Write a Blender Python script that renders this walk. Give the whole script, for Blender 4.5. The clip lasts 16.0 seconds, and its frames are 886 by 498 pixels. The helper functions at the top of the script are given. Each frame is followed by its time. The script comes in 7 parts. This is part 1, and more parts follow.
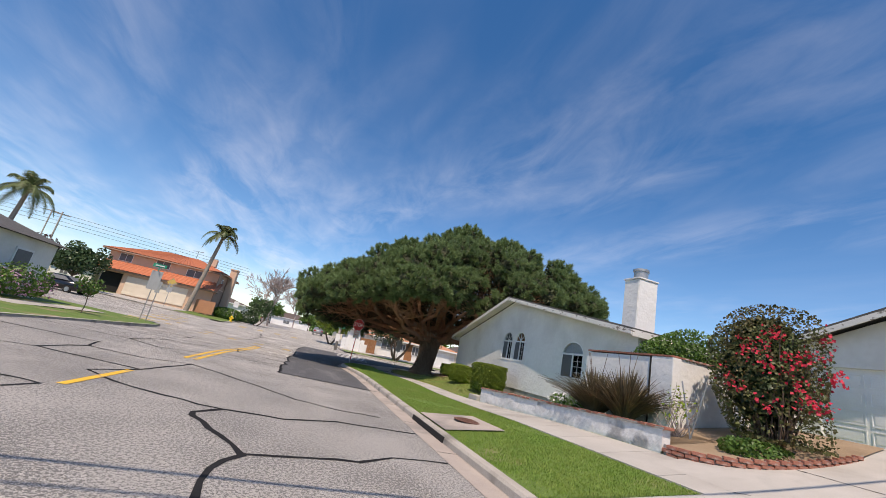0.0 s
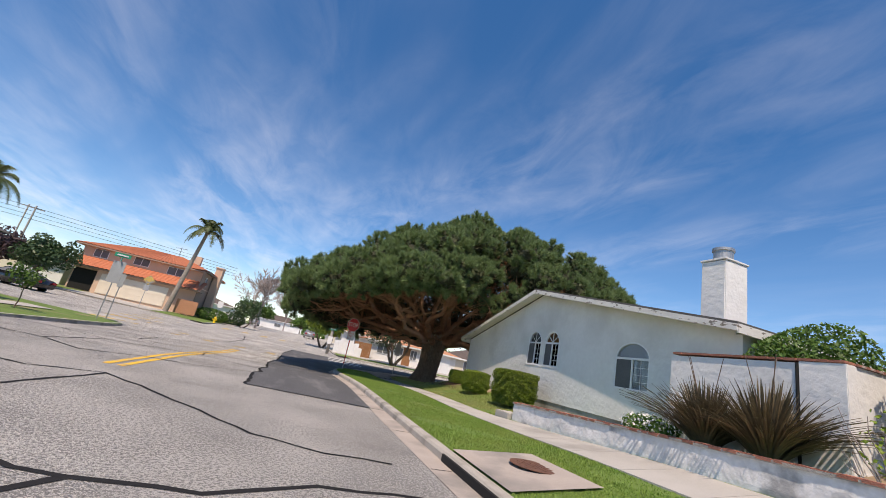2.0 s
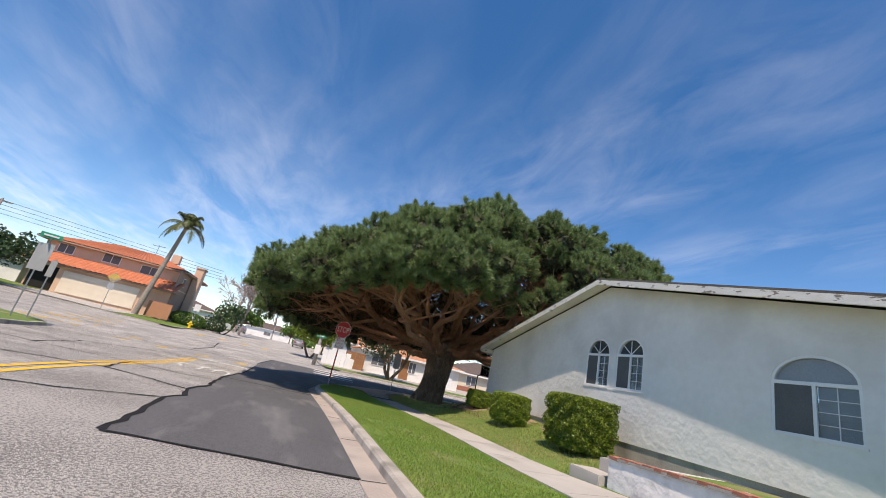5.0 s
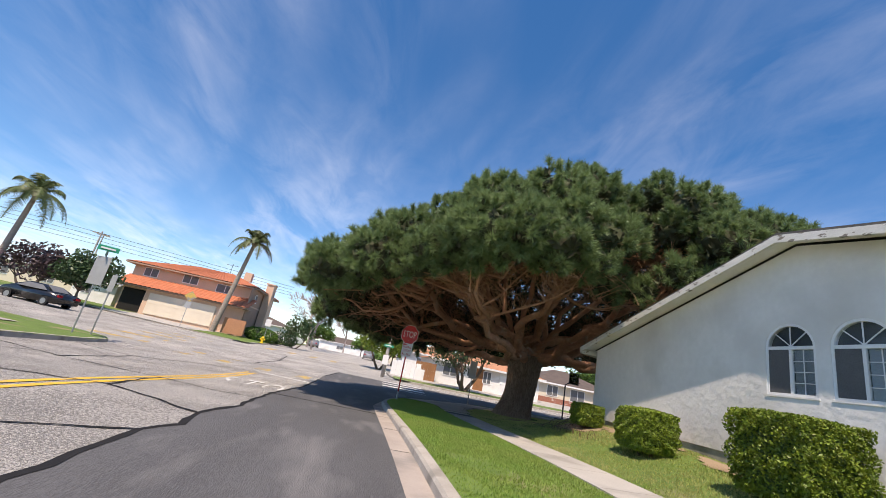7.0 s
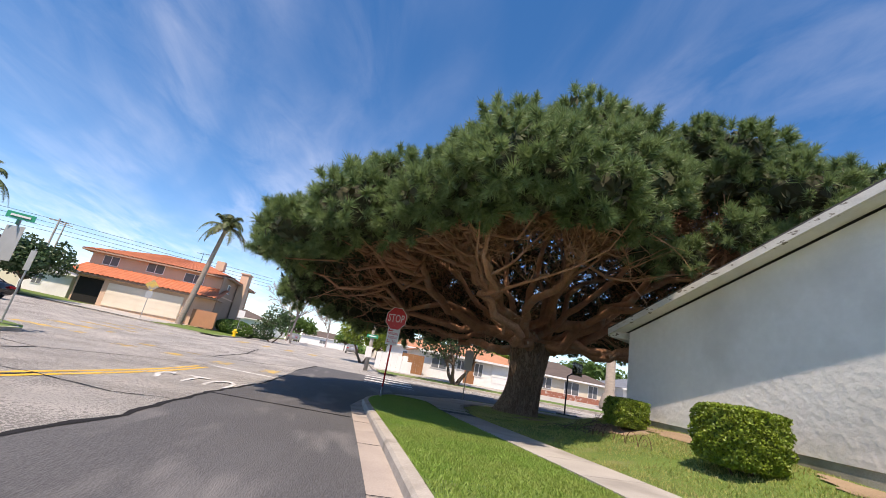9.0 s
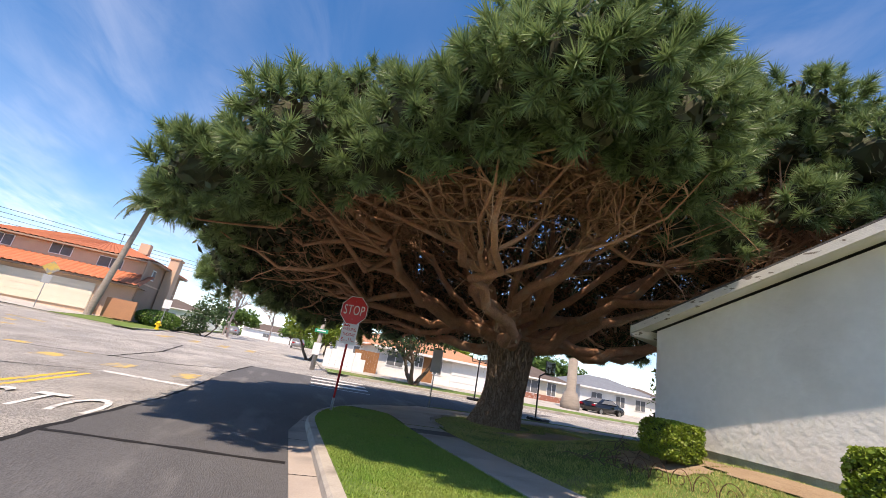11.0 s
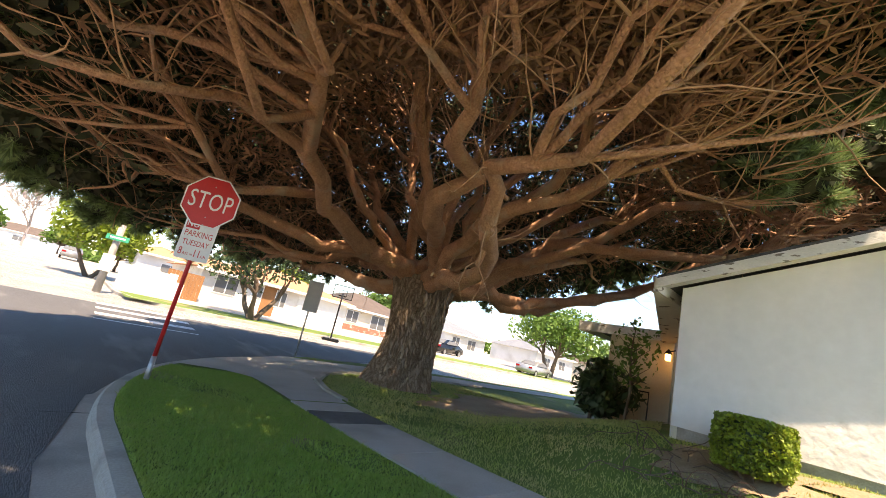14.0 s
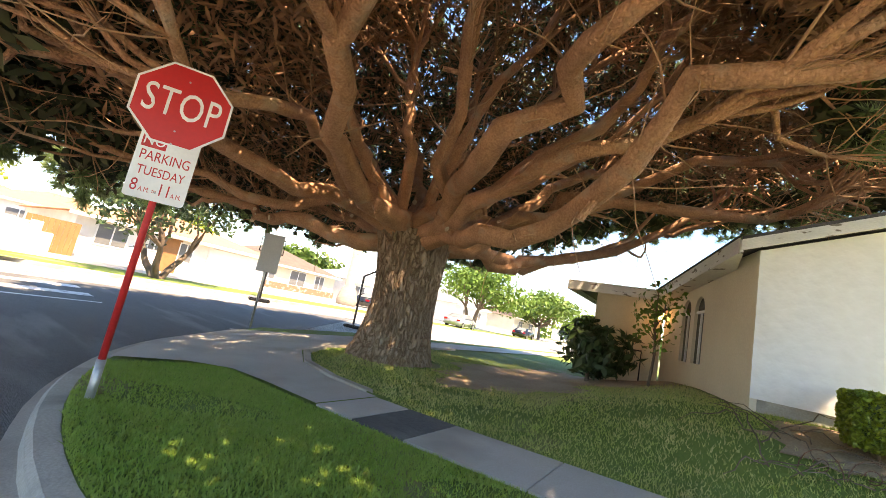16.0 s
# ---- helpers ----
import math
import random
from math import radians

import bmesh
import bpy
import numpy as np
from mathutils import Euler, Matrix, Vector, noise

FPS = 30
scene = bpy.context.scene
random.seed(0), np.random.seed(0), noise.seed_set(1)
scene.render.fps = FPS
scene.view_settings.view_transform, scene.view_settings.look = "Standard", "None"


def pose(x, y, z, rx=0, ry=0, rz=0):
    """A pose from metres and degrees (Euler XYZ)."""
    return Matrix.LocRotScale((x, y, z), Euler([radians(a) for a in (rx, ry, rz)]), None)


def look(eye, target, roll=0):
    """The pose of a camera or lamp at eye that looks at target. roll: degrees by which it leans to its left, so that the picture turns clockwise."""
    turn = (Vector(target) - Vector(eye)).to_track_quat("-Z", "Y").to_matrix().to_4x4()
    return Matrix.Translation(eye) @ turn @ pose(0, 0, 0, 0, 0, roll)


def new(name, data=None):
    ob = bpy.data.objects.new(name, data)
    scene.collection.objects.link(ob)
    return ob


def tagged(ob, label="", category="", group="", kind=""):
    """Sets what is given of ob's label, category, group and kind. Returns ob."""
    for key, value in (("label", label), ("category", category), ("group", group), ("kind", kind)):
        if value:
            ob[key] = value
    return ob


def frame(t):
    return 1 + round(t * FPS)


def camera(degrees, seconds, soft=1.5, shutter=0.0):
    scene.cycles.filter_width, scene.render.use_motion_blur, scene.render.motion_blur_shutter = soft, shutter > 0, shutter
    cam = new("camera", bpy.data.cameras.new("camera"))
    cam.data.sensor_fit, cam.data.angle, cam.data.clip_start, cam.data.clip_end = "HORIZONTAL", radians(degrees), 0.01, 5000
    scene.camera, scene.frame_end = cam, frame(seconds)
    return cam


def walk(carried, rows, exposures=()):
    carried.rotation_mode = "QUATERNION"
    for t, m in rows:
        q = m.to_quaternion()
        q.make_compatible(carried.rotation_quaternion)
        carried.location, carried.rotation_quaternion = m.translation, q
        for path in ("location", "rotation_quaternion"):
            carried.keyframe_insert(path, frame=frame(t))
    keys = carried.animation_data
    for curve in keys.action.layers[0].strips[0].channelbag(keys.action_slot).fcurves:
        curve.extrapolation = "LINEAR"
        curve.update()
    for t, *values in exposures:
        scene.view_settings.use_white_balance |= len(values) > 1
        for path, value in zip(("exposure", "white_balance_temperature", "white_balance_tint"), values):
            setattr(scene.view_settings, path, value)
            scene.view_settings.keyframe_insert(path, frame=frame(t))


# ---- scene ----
cam = camera(95.0, 16.0, 0.85, 0.0)
PATH = [
    (0, (0.694, -3.449, 1.434), (1.231, -1.591, 1.946), 12.0),
    (0.5, (0.805, -2.547, 1.351), (1.345, -0.693, 1.874), 11.9),
    (1, (0.929, -1.667, 1.372), (1.461, 0.189, 1.893), 11.9),
    (1.5, (1.065, -0.796, 1.37), (1.611, 1.055, 1.897), 12.1),
    (2, (1.122, 0.065, 1.312), (1.679, 1.909, 1.849), 12.1),
    (2.5, (1.289, 0.868, 1.283), (1.838, 2.713, 1.825), 12.0),
    (3, (1.373, 1.684, 1.269), (1.896, 3.536, 1.813), 11.8),
    (3.2, (1.429, 2.001, 1.217), (1.942, 3.851, 1.778), 11.7),
    (5.3, (2.057, 5.352, 1.327), (2.618, 7.177, 1.922), 13.1),
    (5.5, (2.106, 5.672, 1.308), (2.64, 7.505, 1.904), 12.8),
    (6, (2.195, 6.496, 1.291), (2.635, 8.354, 1.884), 12.1),
    (6.5, (2.34, 7.258, 1.268), (2.677, 9.141, 1.851), 11.6),
    (7, (2.485, 8.0, 1.229), (2.747, 9.898, 1.803), 11.6),
    (7.5, (2.531, 8.772, 1.203), (2.862, 10.663, 1.762), 11.6),
    (8, (2.619, 9.449, 1.169), (2.981, 11.34, 1.709), 11.3),
    (8.5, (2.703, 10.185, 1.109), (3.061, 12.077, 1.652), 11.1),
    (8.7, (2.758, 10.479, 1.074), (3.097, 12.37, 1.63), 10.8),
    (11, (2.894, 13.843, 1.282), (3.458, 15.673, 1.858), 10.6),
    (11.5, (2.836, 14.571, 1.298), (3.529, 16.366, 1.844), 11.4),
    (12, (2.88, 15.383, 1.296), (3.641, 17.166, 1.789), 11.8),
    (12.5, (2.936, 16.195, 1.269), (3.721, 17.983, 1.7), 11.6),
    (13, (3.006, 16.986, 1.224), (3.878, 18.746, 1.601), 12.8),
    (13.5, (2.874, 17.736, 1.212), (3.971, 19.365, 1.592), 13.7),
    (14, (2.919, 18.386, 1.238), (4.215, 19.844, 1.679), 13.1),
    (14.5, (2.836, 19.028, 1.217), (4.194, 20.424, 1.668), 12.4),
    (15, (2.869, 19.707, 1.196), (4.23, 21.112, 1.612), 11.6),
    (15.5, (2.842, 20.31, 1.13), (4.308, 21.617, 1.507), 11.2),
    (16, (2.737, 21.036, 1.109), (4.376, 22.138, 1.422), 11.5),
]
walk(cam, [(t, look(eye, target, roll)) for t, eye, target, roll in PATH],
     [(0, 0.30, 7700, 18), (3.0, 0.37, 7700, 18), (5.5, 0.50, 7700, 18), (8.5, 0.66, 7700, 19), (11.0, 0.84, 7900, 20), (12.5, 1.3, 8600, 19),
      (14.0, 1.88, 9700, 19), (15.0, 2.3, 10600, 19), (16.0, 2.55, 11000, 19)])

# ---- world and sun ----
SUN_TO = Vector((-0.18, -0.435, 0.88)).normalized()
SUN_EL = math.asin(SUN_TO.z)
SUN_ROT = math.atan2(SUN_TO.x, SUN_TO.y)

world = bpy.data.worlds.new("sky")
scene.world = world
world.use_nodes = True
wn, wl = world.node_tree.nodes, world.node_tree.links
wn.clear()
w_out = wn.new("ShaderNodeOutputWorld")
w_bg = wn.new("ShaderNodeBackground")
w_sky = wn.new("ShaderNodeTexSky")
w_sky.sky_type = "NISHITA"
w_sky.sun_disc = False
w_sky.sun_elevation = SUN_EL
w_sky.sun_rotation = SUN_ROT
w_sky.altitude = 1200
w_sky.air_density, w_sky.dust_density, w_sky.ozone_density = 1.0, 0.1, 4.2
w_bg.inputs["Strength"].default_value = 0.14
w_tc = wn.new("ShaderNodeTexCoord")
w_sep = wn.new("ShaderNodeSeparateXYZ")
wl.new(w_tc.outputs["Generated"], w_sep.inputs[0])


def w_math(op, a, b=None, clamp=False):
    n = wn.new("ShaderNodeMath")
    n.operation, n.use_clamp = op, clamp
    for i, v in enumerate((a, b)):
        if v is None:
            continue
        if isinstance(v, (int, float)):
            n.inputs[i].default_value = v
        else:
            wl.new(v, n.inputs[i])
    return n.outputs[0]


# cirrus: a thin sheet of streaks drawn out along the street's direction
w_up = w_math("MAXIMUM", w_sep.outputs["Z"], 0.03)
w_den = w_math("ADD", w_up, 0.08)
w_px = w_math("DIVIDE", w_sep.outputs["X"], w_den)
w_py = w_math("DIVIDE", w_sep.outputs["Y"], w_den)
w_comb = wn.new("ShaderNodeCombineXYZ")
wl.new(w_px, w_comb.inputs[0])
wl.new(w_py, w_comb.inputs[1])


def cloud_layer(angle, sx, sy, scale, detail, lo, hi, seed):
    mp = wn.new("ShaderNodeMapping")
    mp.inputs["Rotation"].default_value = (0, 0, radians(angle))
    mp.inputs["Scale"].default_value = (sx, sy, 1)
    mp.inputs["Location"].default_value = (seed, seed * 0.7, seed)
    wl.new(w_comb.outputs[0], mp.inputs["Vector"])
    nz = wn.new("ShaderNodeTexNoise")
    nz.inputs["Scale"].default_value = scale
    nz.inputs["Detail"].default_value = detail
    nz.inputs["Roughness"].default_value = 0.6
    nz.inputs["Distortion"].default_value = 0.6
    wl.new(mp.outputs[0], nz.inputs["Vector"])
    mr = wn.new("ShaderNodeMapRange")
    mr.inputs["From Min"].default_value, mr.inputs["From Max"].default_value = lo, hi
    wl.new(nz.outputs["Fac"], mr.inputs["Value"])
    return mr.outputs[0]


c1 = cloud_layer(14, 1.1, 0.30, 1.7, 9, 0.44, 0.92, 3.1)
c2 = cloud_layer(-24, 1.7, 0.75, 2.6, 10, 0.40, 0.95, 9.7)
c3 = cloud_layer(-8, 0.5, 0.35, 0.9, 4, 0.40, 0.62, 7.9)
c12 = w_math("MULTIPLY", w_math("ADD", w_math("MULTIPLY", c1, 0.7), w_math("MULTIPLY", c2, 0.9)), c3)
w_low = wn.new("ShaderNodeMapRange")
w_low.inputs["From Min"].default_value, w_low.inputs["From Max"].default_value = 0.45, 0.02
w_low.inputs["To Min"].default_value, w_low.inputs["To Max"].default_value = 0.0, 0.15
wl.new(w_sep.outputs["Z"], w_low.inputs["Value"])
w_cov = w_math("ADD", w_math("MULTIPLY", c12, 0.42), w_math("MULTIPLY", w_low.outputs[0], w_math("ADD", c1, 0.35)), True)
w_hsv = wn.new("ShaderNodeHueSaturation")
w_hsv.inputs["Saturation"].default_value = 1.27
wl.new(w_sky.outputs[0], w_hsv.inputs["Color"])
w_mix = wn.new("ShaderNodeMix")
w_mix.data_type = "RGBA"
wl.new(w_cov, w_mix.inputs["Factor"])
wl.new(w_hsv.outputs[0], w_mix.inputs["A"])
w_mix.inputs["B"].default_value = (6.6, 7.1, 7.9, 1)
wl.new(w_mix.outputs["Result"], w_bg.inputs["Color"])
wl.new(w_bg.outputs[0], w_out.inputs[0])

sun = new("sun", bpy.data.lights.new("sun", "SUN"))
sun.data.energy, sun.data.angle, sun.data.color = 3.8, radians(0.55), (1.0, 0.95, 0.87)
sun.matrix_basis = look(SUN_TO * 60, (0, 0, 0))

# ---- materials ----


def mat(name, col, col2=None, rough=0.8, scale=4.0, fine=60.0, bump=0.15, metal=0.0, amount=0.5, stain=None, stain_scale=0.6,
        stain_at=(0.52, 0.68), random_v=0.0, spec=0.4, stretch=None, trans=0.0, fine_w=1.0, grit=0.0):
    """A surface with a broad and a fine variation, optional stains, and a fine relief."""
    m = bpy.data.materials.new(name)
    m.use_nodes = True
    nt = m.node_tree
    n, l = nt.nodes, nt.links
    b = n["Principled BSDF"]
    b.inputs["Roughness"].default_value = rough
    b.inputs["Metallic"].default_value = metal
    b.inputs["Specular IOR Level"].default_value = spec
    tc = n.new("ShaderNodeTexCoord")
    mp = n.new("ShaderNodeMapping")
    l.new(tc.outputs["Object"], mp.inputs[0])
    if stretch:
        mp.inputs["Scale"].default_value = stretch
    def noise_tex(sc, det=4):
        t = n.new("ShaderNodeTexNoise")
        t.inputs["Scale"].default_value = sc
        t.inputs["Detail"].default_value = det
        l.new(mp.outputs[0], t.inputs["Vector"])
        return t
    a, f = noise_tex(scale), noise_tex(fine, 3)
    col2 = col2 or tuple(c * 0.72 for c in col)
    mx = n.new("ShaderNodeMix")
    mx.data_type = "RGBA"
    mx.inputs["A"].default_value = (*col, 1)
    mx.inputs["B"].default_value = (*col2, 1)
    ad = n.new("ShaderNodeMath")
    ad.operation = "ADD"
    l.new(a.outputs["Fac"], ad.inputs[0])
    fw = n.new("ShaderNodeMath")
    fw.operation = "MULTIPLY_ADD"
    l.new(f.outputs["Fac"], fw.inputs[0])
    fw.inputs[1].default_value, fw.inputs[2].default_value = fine_w, 0.5 - 0.5 * fine_w
    fo = fw.outputs[0]
    if grit:
        g = noise_tex(grit, 2)
        gw = n.new("ShaderNodeMath")
        gw.operation = "MULTIPLY_ADD"
        l.new(g.outputs["Fac"], gw.inputs[0])
        gw.inputs[1].default_value = fine_w
        gs = n.new("ShaderNodeMath")
        gs.operation = "SUBTRACT"
        l.new(fo, gs.inputs[0])
        gs.inputs[1].default_value = 0.5 * fine_w
        l.new(gs.outputs[0], gw.inputs[2])
        fo = gw.outputs[0]
    l.new(fo, ad.inputs[1])
    mr = n.new("ShaderNodeMapRange")
    mr.inputs["From Min"].default_value = 1.0 - amount * 0.6
    mr.inputs["From Max"].default_value = 1.0 + amount * 0.6
    l.new(ad.outputs[0], mr.inputs["Value"])
    l.new(mr.outputs[0], mx.inputs["Factor"])
    out = mx.outputs["Result"]
    if stain:
        s = noise_tex(stain_scale, 6)
        sr = n.new("ShaderNodeMapRange")
        sr.inputs["From Min"].default_value, sr.inputs["From Max"].default_value = stain_at
        l.new(s.outputs["Fac"], sr.inputs["Value"])
        m2 = n.new("ShaderNodeMix")
        m2.data_type = "RGBA"
        l.new(sr.outputs[0], m2.inputs["Factor"])
        l.new(out, m2.inputs["A"])
        m2.inputs["B"].default_value = (*stain, 1)
        out = m2.outputs["Result"]
    if random_v:
        oi = n.new("ShaderNodeObjectInfo")
        gi = n.new("ShaderNodeNewGeometry")
        sm = n.new("ShaderNodeMath")
        sm.operation = "ADD"
        l.new(oi.outputs["Random"], sm.inputs[0])
        l.new(gi.outputs["Random Per Island"], sm.inputs[1])
        rr = n.new("ShaderNodeMapRange")
        rr.inputs["From Max"].default_value = 2.0
        rr.inputs["To Min"].default_value, rr.inputs["To Max"].default_value = 1 - random_v, 1 + random_v
        l.new(sm.outputs[0], rr.inputs["Value"])
        hs = n.new("ShaderNodeHueSaturation")
        l.new(rr.outputs[0], hs.inputs["Value"])
        l.new(out, hs.inputs["Color"])
        out = hs.outputs["Color"]
    l.new(out, b.inputs["Base Color"])
    if bump:
        bp = n.new("ShaderNodeBump")
        bp.inputs["Strength"].default_value = min(1.0, bump)
        bp.inputs["Distance"].default_value = 0.02
        l.new(ad.outputs[0], bp.inputs["Height"])
        l.new(bp.outputs[0], b.inputs["Normal"])
    if trans:
        tr = n.new("ShaderNodeBsdfTranslucent")
        l.new(out, tr.inputs["Color"])
        ms = n.new("ShaderNodeMixShader")
        ms.inputs[0].default_value = trans
        l.new(b.outputs[0], ms.inputs[1])
        l.new(tr.outputs[0], ms.inputs[2])
        l.new(ms.outputs[0], n["Material Output"].inputs[0])
    return m


M = {}
M["asphalt"] = mat("worn_asphalt", (0.575, 0.54, 0.495), (0.23, 0.218, 0.20), 0.9, 0.5, 30, 1.0, amount=0.22, stain=(0.33, 0.32, 0.30), stain_scale=0.22, stain_at=(0.50, 0.75), fine_w=2.2, grit=75)
M["asphalt_new"] = mat("dark_patch_asphalt", (0.112, 0.111, 0.113), (0.078, 0.077, 0.079), 0.85, 1.2, 60, 0.5, stain=(0.20, 0.193, 0.188), stain_scale=1.5, stain_at=(0.54, 0.76), stretch=(1.0, 0.22, 1), fine_w=1.6, grit=110)
M["seal"] = mat("crack_sealant", (0.022, 0.021, 0.021), None, 0.85, 6, 60, 0.1, spec=0.15)
M["concrete"] = mat("pavement_concrete", (0.46, 0.43, 0.39), (0.36, 0.335, 0.30), 0.9, 1.3, 70, 0.2, stain=(0.30, 0.28, 0.25), stain_scale=0.8, random_v=0.07)
M["gutter"] = mat("gutter_concrete", (0.42, 0.36, 0.31), (0.32, 0.27, 0.235), 0.9, 1.5, 60, 0.25, stain=(0.22, 0.2, 0.18), stain_scale=0.9)
M["kerb"] = mat("kerb_concrete", (0.44, 0.40, 0.35), (0.32, 0.29, 0.25), 0.9, 2.2, 50, 0.25, stain=(0.22, 0.2, 0.17), stain_scale=1.4)
M["lawn"] = mat("lawn_soil_and_grass", (0.13, 0.20, 0.04), (0.085, 0.14, 0.028), 0.95, 0.9, 40, 0.6, stain=(0.27, 0.21, 0.12), stain_scale=0.55, stain_at=(0.56, 0.70))
M["grass_dry"] = mat("thin_yellowing_grass", (0.22, 0.31, 0.06), (0.42, 0.36, 0.16), 0.7, 0.6, 9, 0, random_v=0.4, trans=0.3)
M["grass"] = mat("grass_blades", (0.18, 0.315, 0.05), (0.26, 0.325, 0.075), 0.6, 0.7, 9, 0, random_v=0.35, trans=0.3)
M["ground"] = mat("far_ground", (0.22, 0.21, 0.15), (0.15, 0.17, 0.09), 0.95, 0.05, 2, 0.2)
M["dirt"] = mat("bare_soil", (0.34, 0.25, 0.165), (0.23, 0.16, 0.10), 0.95, 1.5, 40, 0.5)
M["yellow"] = mat("yellow_road_paint", (0.80, 0.47, 0.035), (0.62, 0.36, 0.04), 0.7, 5, 60, 0.2, stain=(0.33, 0.28, 0.2), stain_scale=5, stain_at=(0.58, 0.66))
M["yellow_worn"] = mat("worn_yellow_paint", (0.62, 0.40, 0.08), (0.42, 0.32, 0.14), 0.8, 3, 40, 0.2, stain=(0.26, 0.25, 0.23), stain_scale=3, stain_at=(0.47, 0.60))
M["white_paint"] = mat("worn_white_road_paint", (0.70, 0.69, 0.66), (0.5, 0.49, 0.47), 0.75, 4, 50, 0.2, stain=(0.24, 0.235, 0.22), stain_scale=4, stain_at=(0.55, 0.68))
M["stucco"] = mat("white_stucco", (0.80, 0.785, 0.76), (0.70, 0.685, 0.655), 0.92, 1.2, 7, 0.75, amount=0.8, stain=(0.62, 0.60, 0.565), stain_scale=0.5, stain_at=(0.5, 0.68))
M["stucco_rough"] = mat("patched_white_stucco", (0.78, 0.765, 0.74), (0.60, 0.58, 0.56), 0.95, 2.2, 9, 0.9, stain=(0.33, 0.325, 0.32), stain_scale=1.1, stain_at=(0.55, 0.62))
M["cream"] = mat("cream_stucco", (0.70, 0.63, 0.50), (0.62, 0.55, 0.43), 0.92, 1.2, 30, 0.3)
M["peach"] = mat("peach_stucco", (0.66, 0.46, 0.33), (0.58, 0.40, 0.29), 0.92, 0.8, 20, 0.2)
M["door_cream"] = mat("cream_door_enamel", (0.74, 0.66, 0.53), (0.68, 0.60, 0.48), 0.6, 1.5, 30, 0.05)
# peach stucco dimmed, painting shade on the side wall and soffits
M["peach_shade"] = mat("shaded_peach_stucco", (0.40, 0.27, 0.20), (0.34, 0.23, 0.17), 0.92, 0.8, 20, 0.2)
M["trim"] = mat("flaking_white_trim", (0.74, 0.72, 0.68), (0.62, 0.60, 0.56), 0.8, 3, 30, 0.3, stain=(0.22, 0.19, 0.16), stain_scale=4.5, stain_at=(0.60, 0.64), stretch=(1, 1, 3))
M["white"] = mat("white_enamel", (0.80, 0.80, 0.79), (0.72, 0.72, 0.71), 0.45, 3, 40, 0.05)
M["roof_dark"] = mat("grey_shingle_roof", (0.11, 0.105, 0.10), (0.07, 0.068, 0.066), 0.95, 2, 30, 0.6)
M["roof_tile"] = mat("orange_clay_tile", (0.50, 0.17, 0.085), (0.37, 0.115, 0.055), 0.85, 1.5, 14, 0.3, random_v=0.2)
M["roof_orange"] = mat("faded_orange_roof", (0.50, 0.24, 0.13), (0.40, 0.19, 0.11), 0.9, 1.0, 12, 0.4)
M["roof_brown"] = mat("brown_shingle_roof", (0.13, 0.10, 0.085), (0.09, 0.07, 0.06), 0.95, 1.5, 14, 0.4)
M["roof_grey"] = mat("blue_grey_shingle_roof", (0.19, 0.21, 0.235), (0.14, 0.155, 0.18), 0.95, 1.5, 14, 0.4)
M["brick"] = mat("red_brick", (0.36, 0.15, 0.10), (0.25, 0.10, 0.07), 0.9, 7, 60, 0.5, random_v=0.25, stain=(0.48, 0.42, 0.38), stain_scale=3.5, stain_at=(0.55, 0.7))
M["mortar"] = mat("mortar", (0.40, 0.37, 0.33), None, 0.95, 6, 60, 0.4)
# Plated bark; the creases' shade is painted in as a darker second colour.
def bark_mat(name, ridge, furrow_shade, scale, stretch, depth):
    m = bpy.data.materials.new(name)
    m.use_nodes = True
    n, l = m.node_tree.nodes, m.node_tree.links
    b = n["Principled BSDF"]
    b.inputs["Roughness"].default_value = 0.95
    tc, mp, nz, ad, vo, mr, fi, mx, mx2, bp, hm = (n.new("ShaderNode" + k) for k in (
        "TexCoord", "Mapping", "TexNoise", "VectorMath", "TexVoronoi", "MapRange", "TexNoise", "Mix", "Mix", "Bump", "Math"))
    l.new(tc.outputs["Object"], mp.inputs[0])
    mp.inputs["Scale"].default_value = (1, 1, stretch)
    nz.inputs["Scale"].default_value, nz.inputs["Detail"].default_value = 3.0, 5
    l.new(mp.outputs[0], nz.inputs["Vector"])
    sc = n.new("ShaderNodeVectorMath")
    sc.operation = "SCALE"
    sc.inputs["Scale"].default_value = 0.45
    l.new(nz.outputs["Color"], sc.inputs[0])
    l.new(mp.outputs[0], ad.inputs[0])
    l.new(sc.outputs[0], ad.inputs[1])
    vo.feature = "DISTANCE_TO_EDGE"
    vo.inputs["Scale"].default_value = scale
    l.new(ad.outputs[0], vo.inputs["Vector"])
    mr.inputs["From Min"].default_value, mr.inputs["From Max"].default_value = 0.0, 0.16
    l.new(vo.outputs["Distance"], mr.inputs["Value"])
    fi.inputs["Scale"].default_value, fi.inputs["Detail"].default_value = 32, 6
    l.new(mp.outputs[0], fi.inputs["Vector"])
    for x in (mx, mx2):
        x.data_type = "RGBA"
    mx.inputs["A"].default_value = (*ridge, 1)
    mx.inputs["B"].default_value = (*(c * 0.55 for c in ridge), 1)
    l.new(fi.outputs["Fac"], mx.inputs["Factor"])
    mx2.inputs["A"].default_value = (*furrow_shade, 1)
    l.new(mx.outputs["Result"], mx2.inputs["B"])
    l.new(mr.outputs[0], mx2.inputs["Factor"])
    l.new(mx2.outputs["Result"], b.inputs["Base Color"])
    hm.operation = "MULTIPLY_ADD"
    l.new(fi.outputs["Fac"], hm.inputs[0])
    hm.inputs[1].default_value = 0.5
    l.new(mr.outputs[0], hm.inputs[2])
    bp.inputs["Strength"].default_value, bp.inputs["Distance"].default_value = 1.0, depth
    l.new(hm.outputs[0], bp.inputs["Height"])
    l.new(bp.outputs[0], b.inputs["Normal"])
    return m


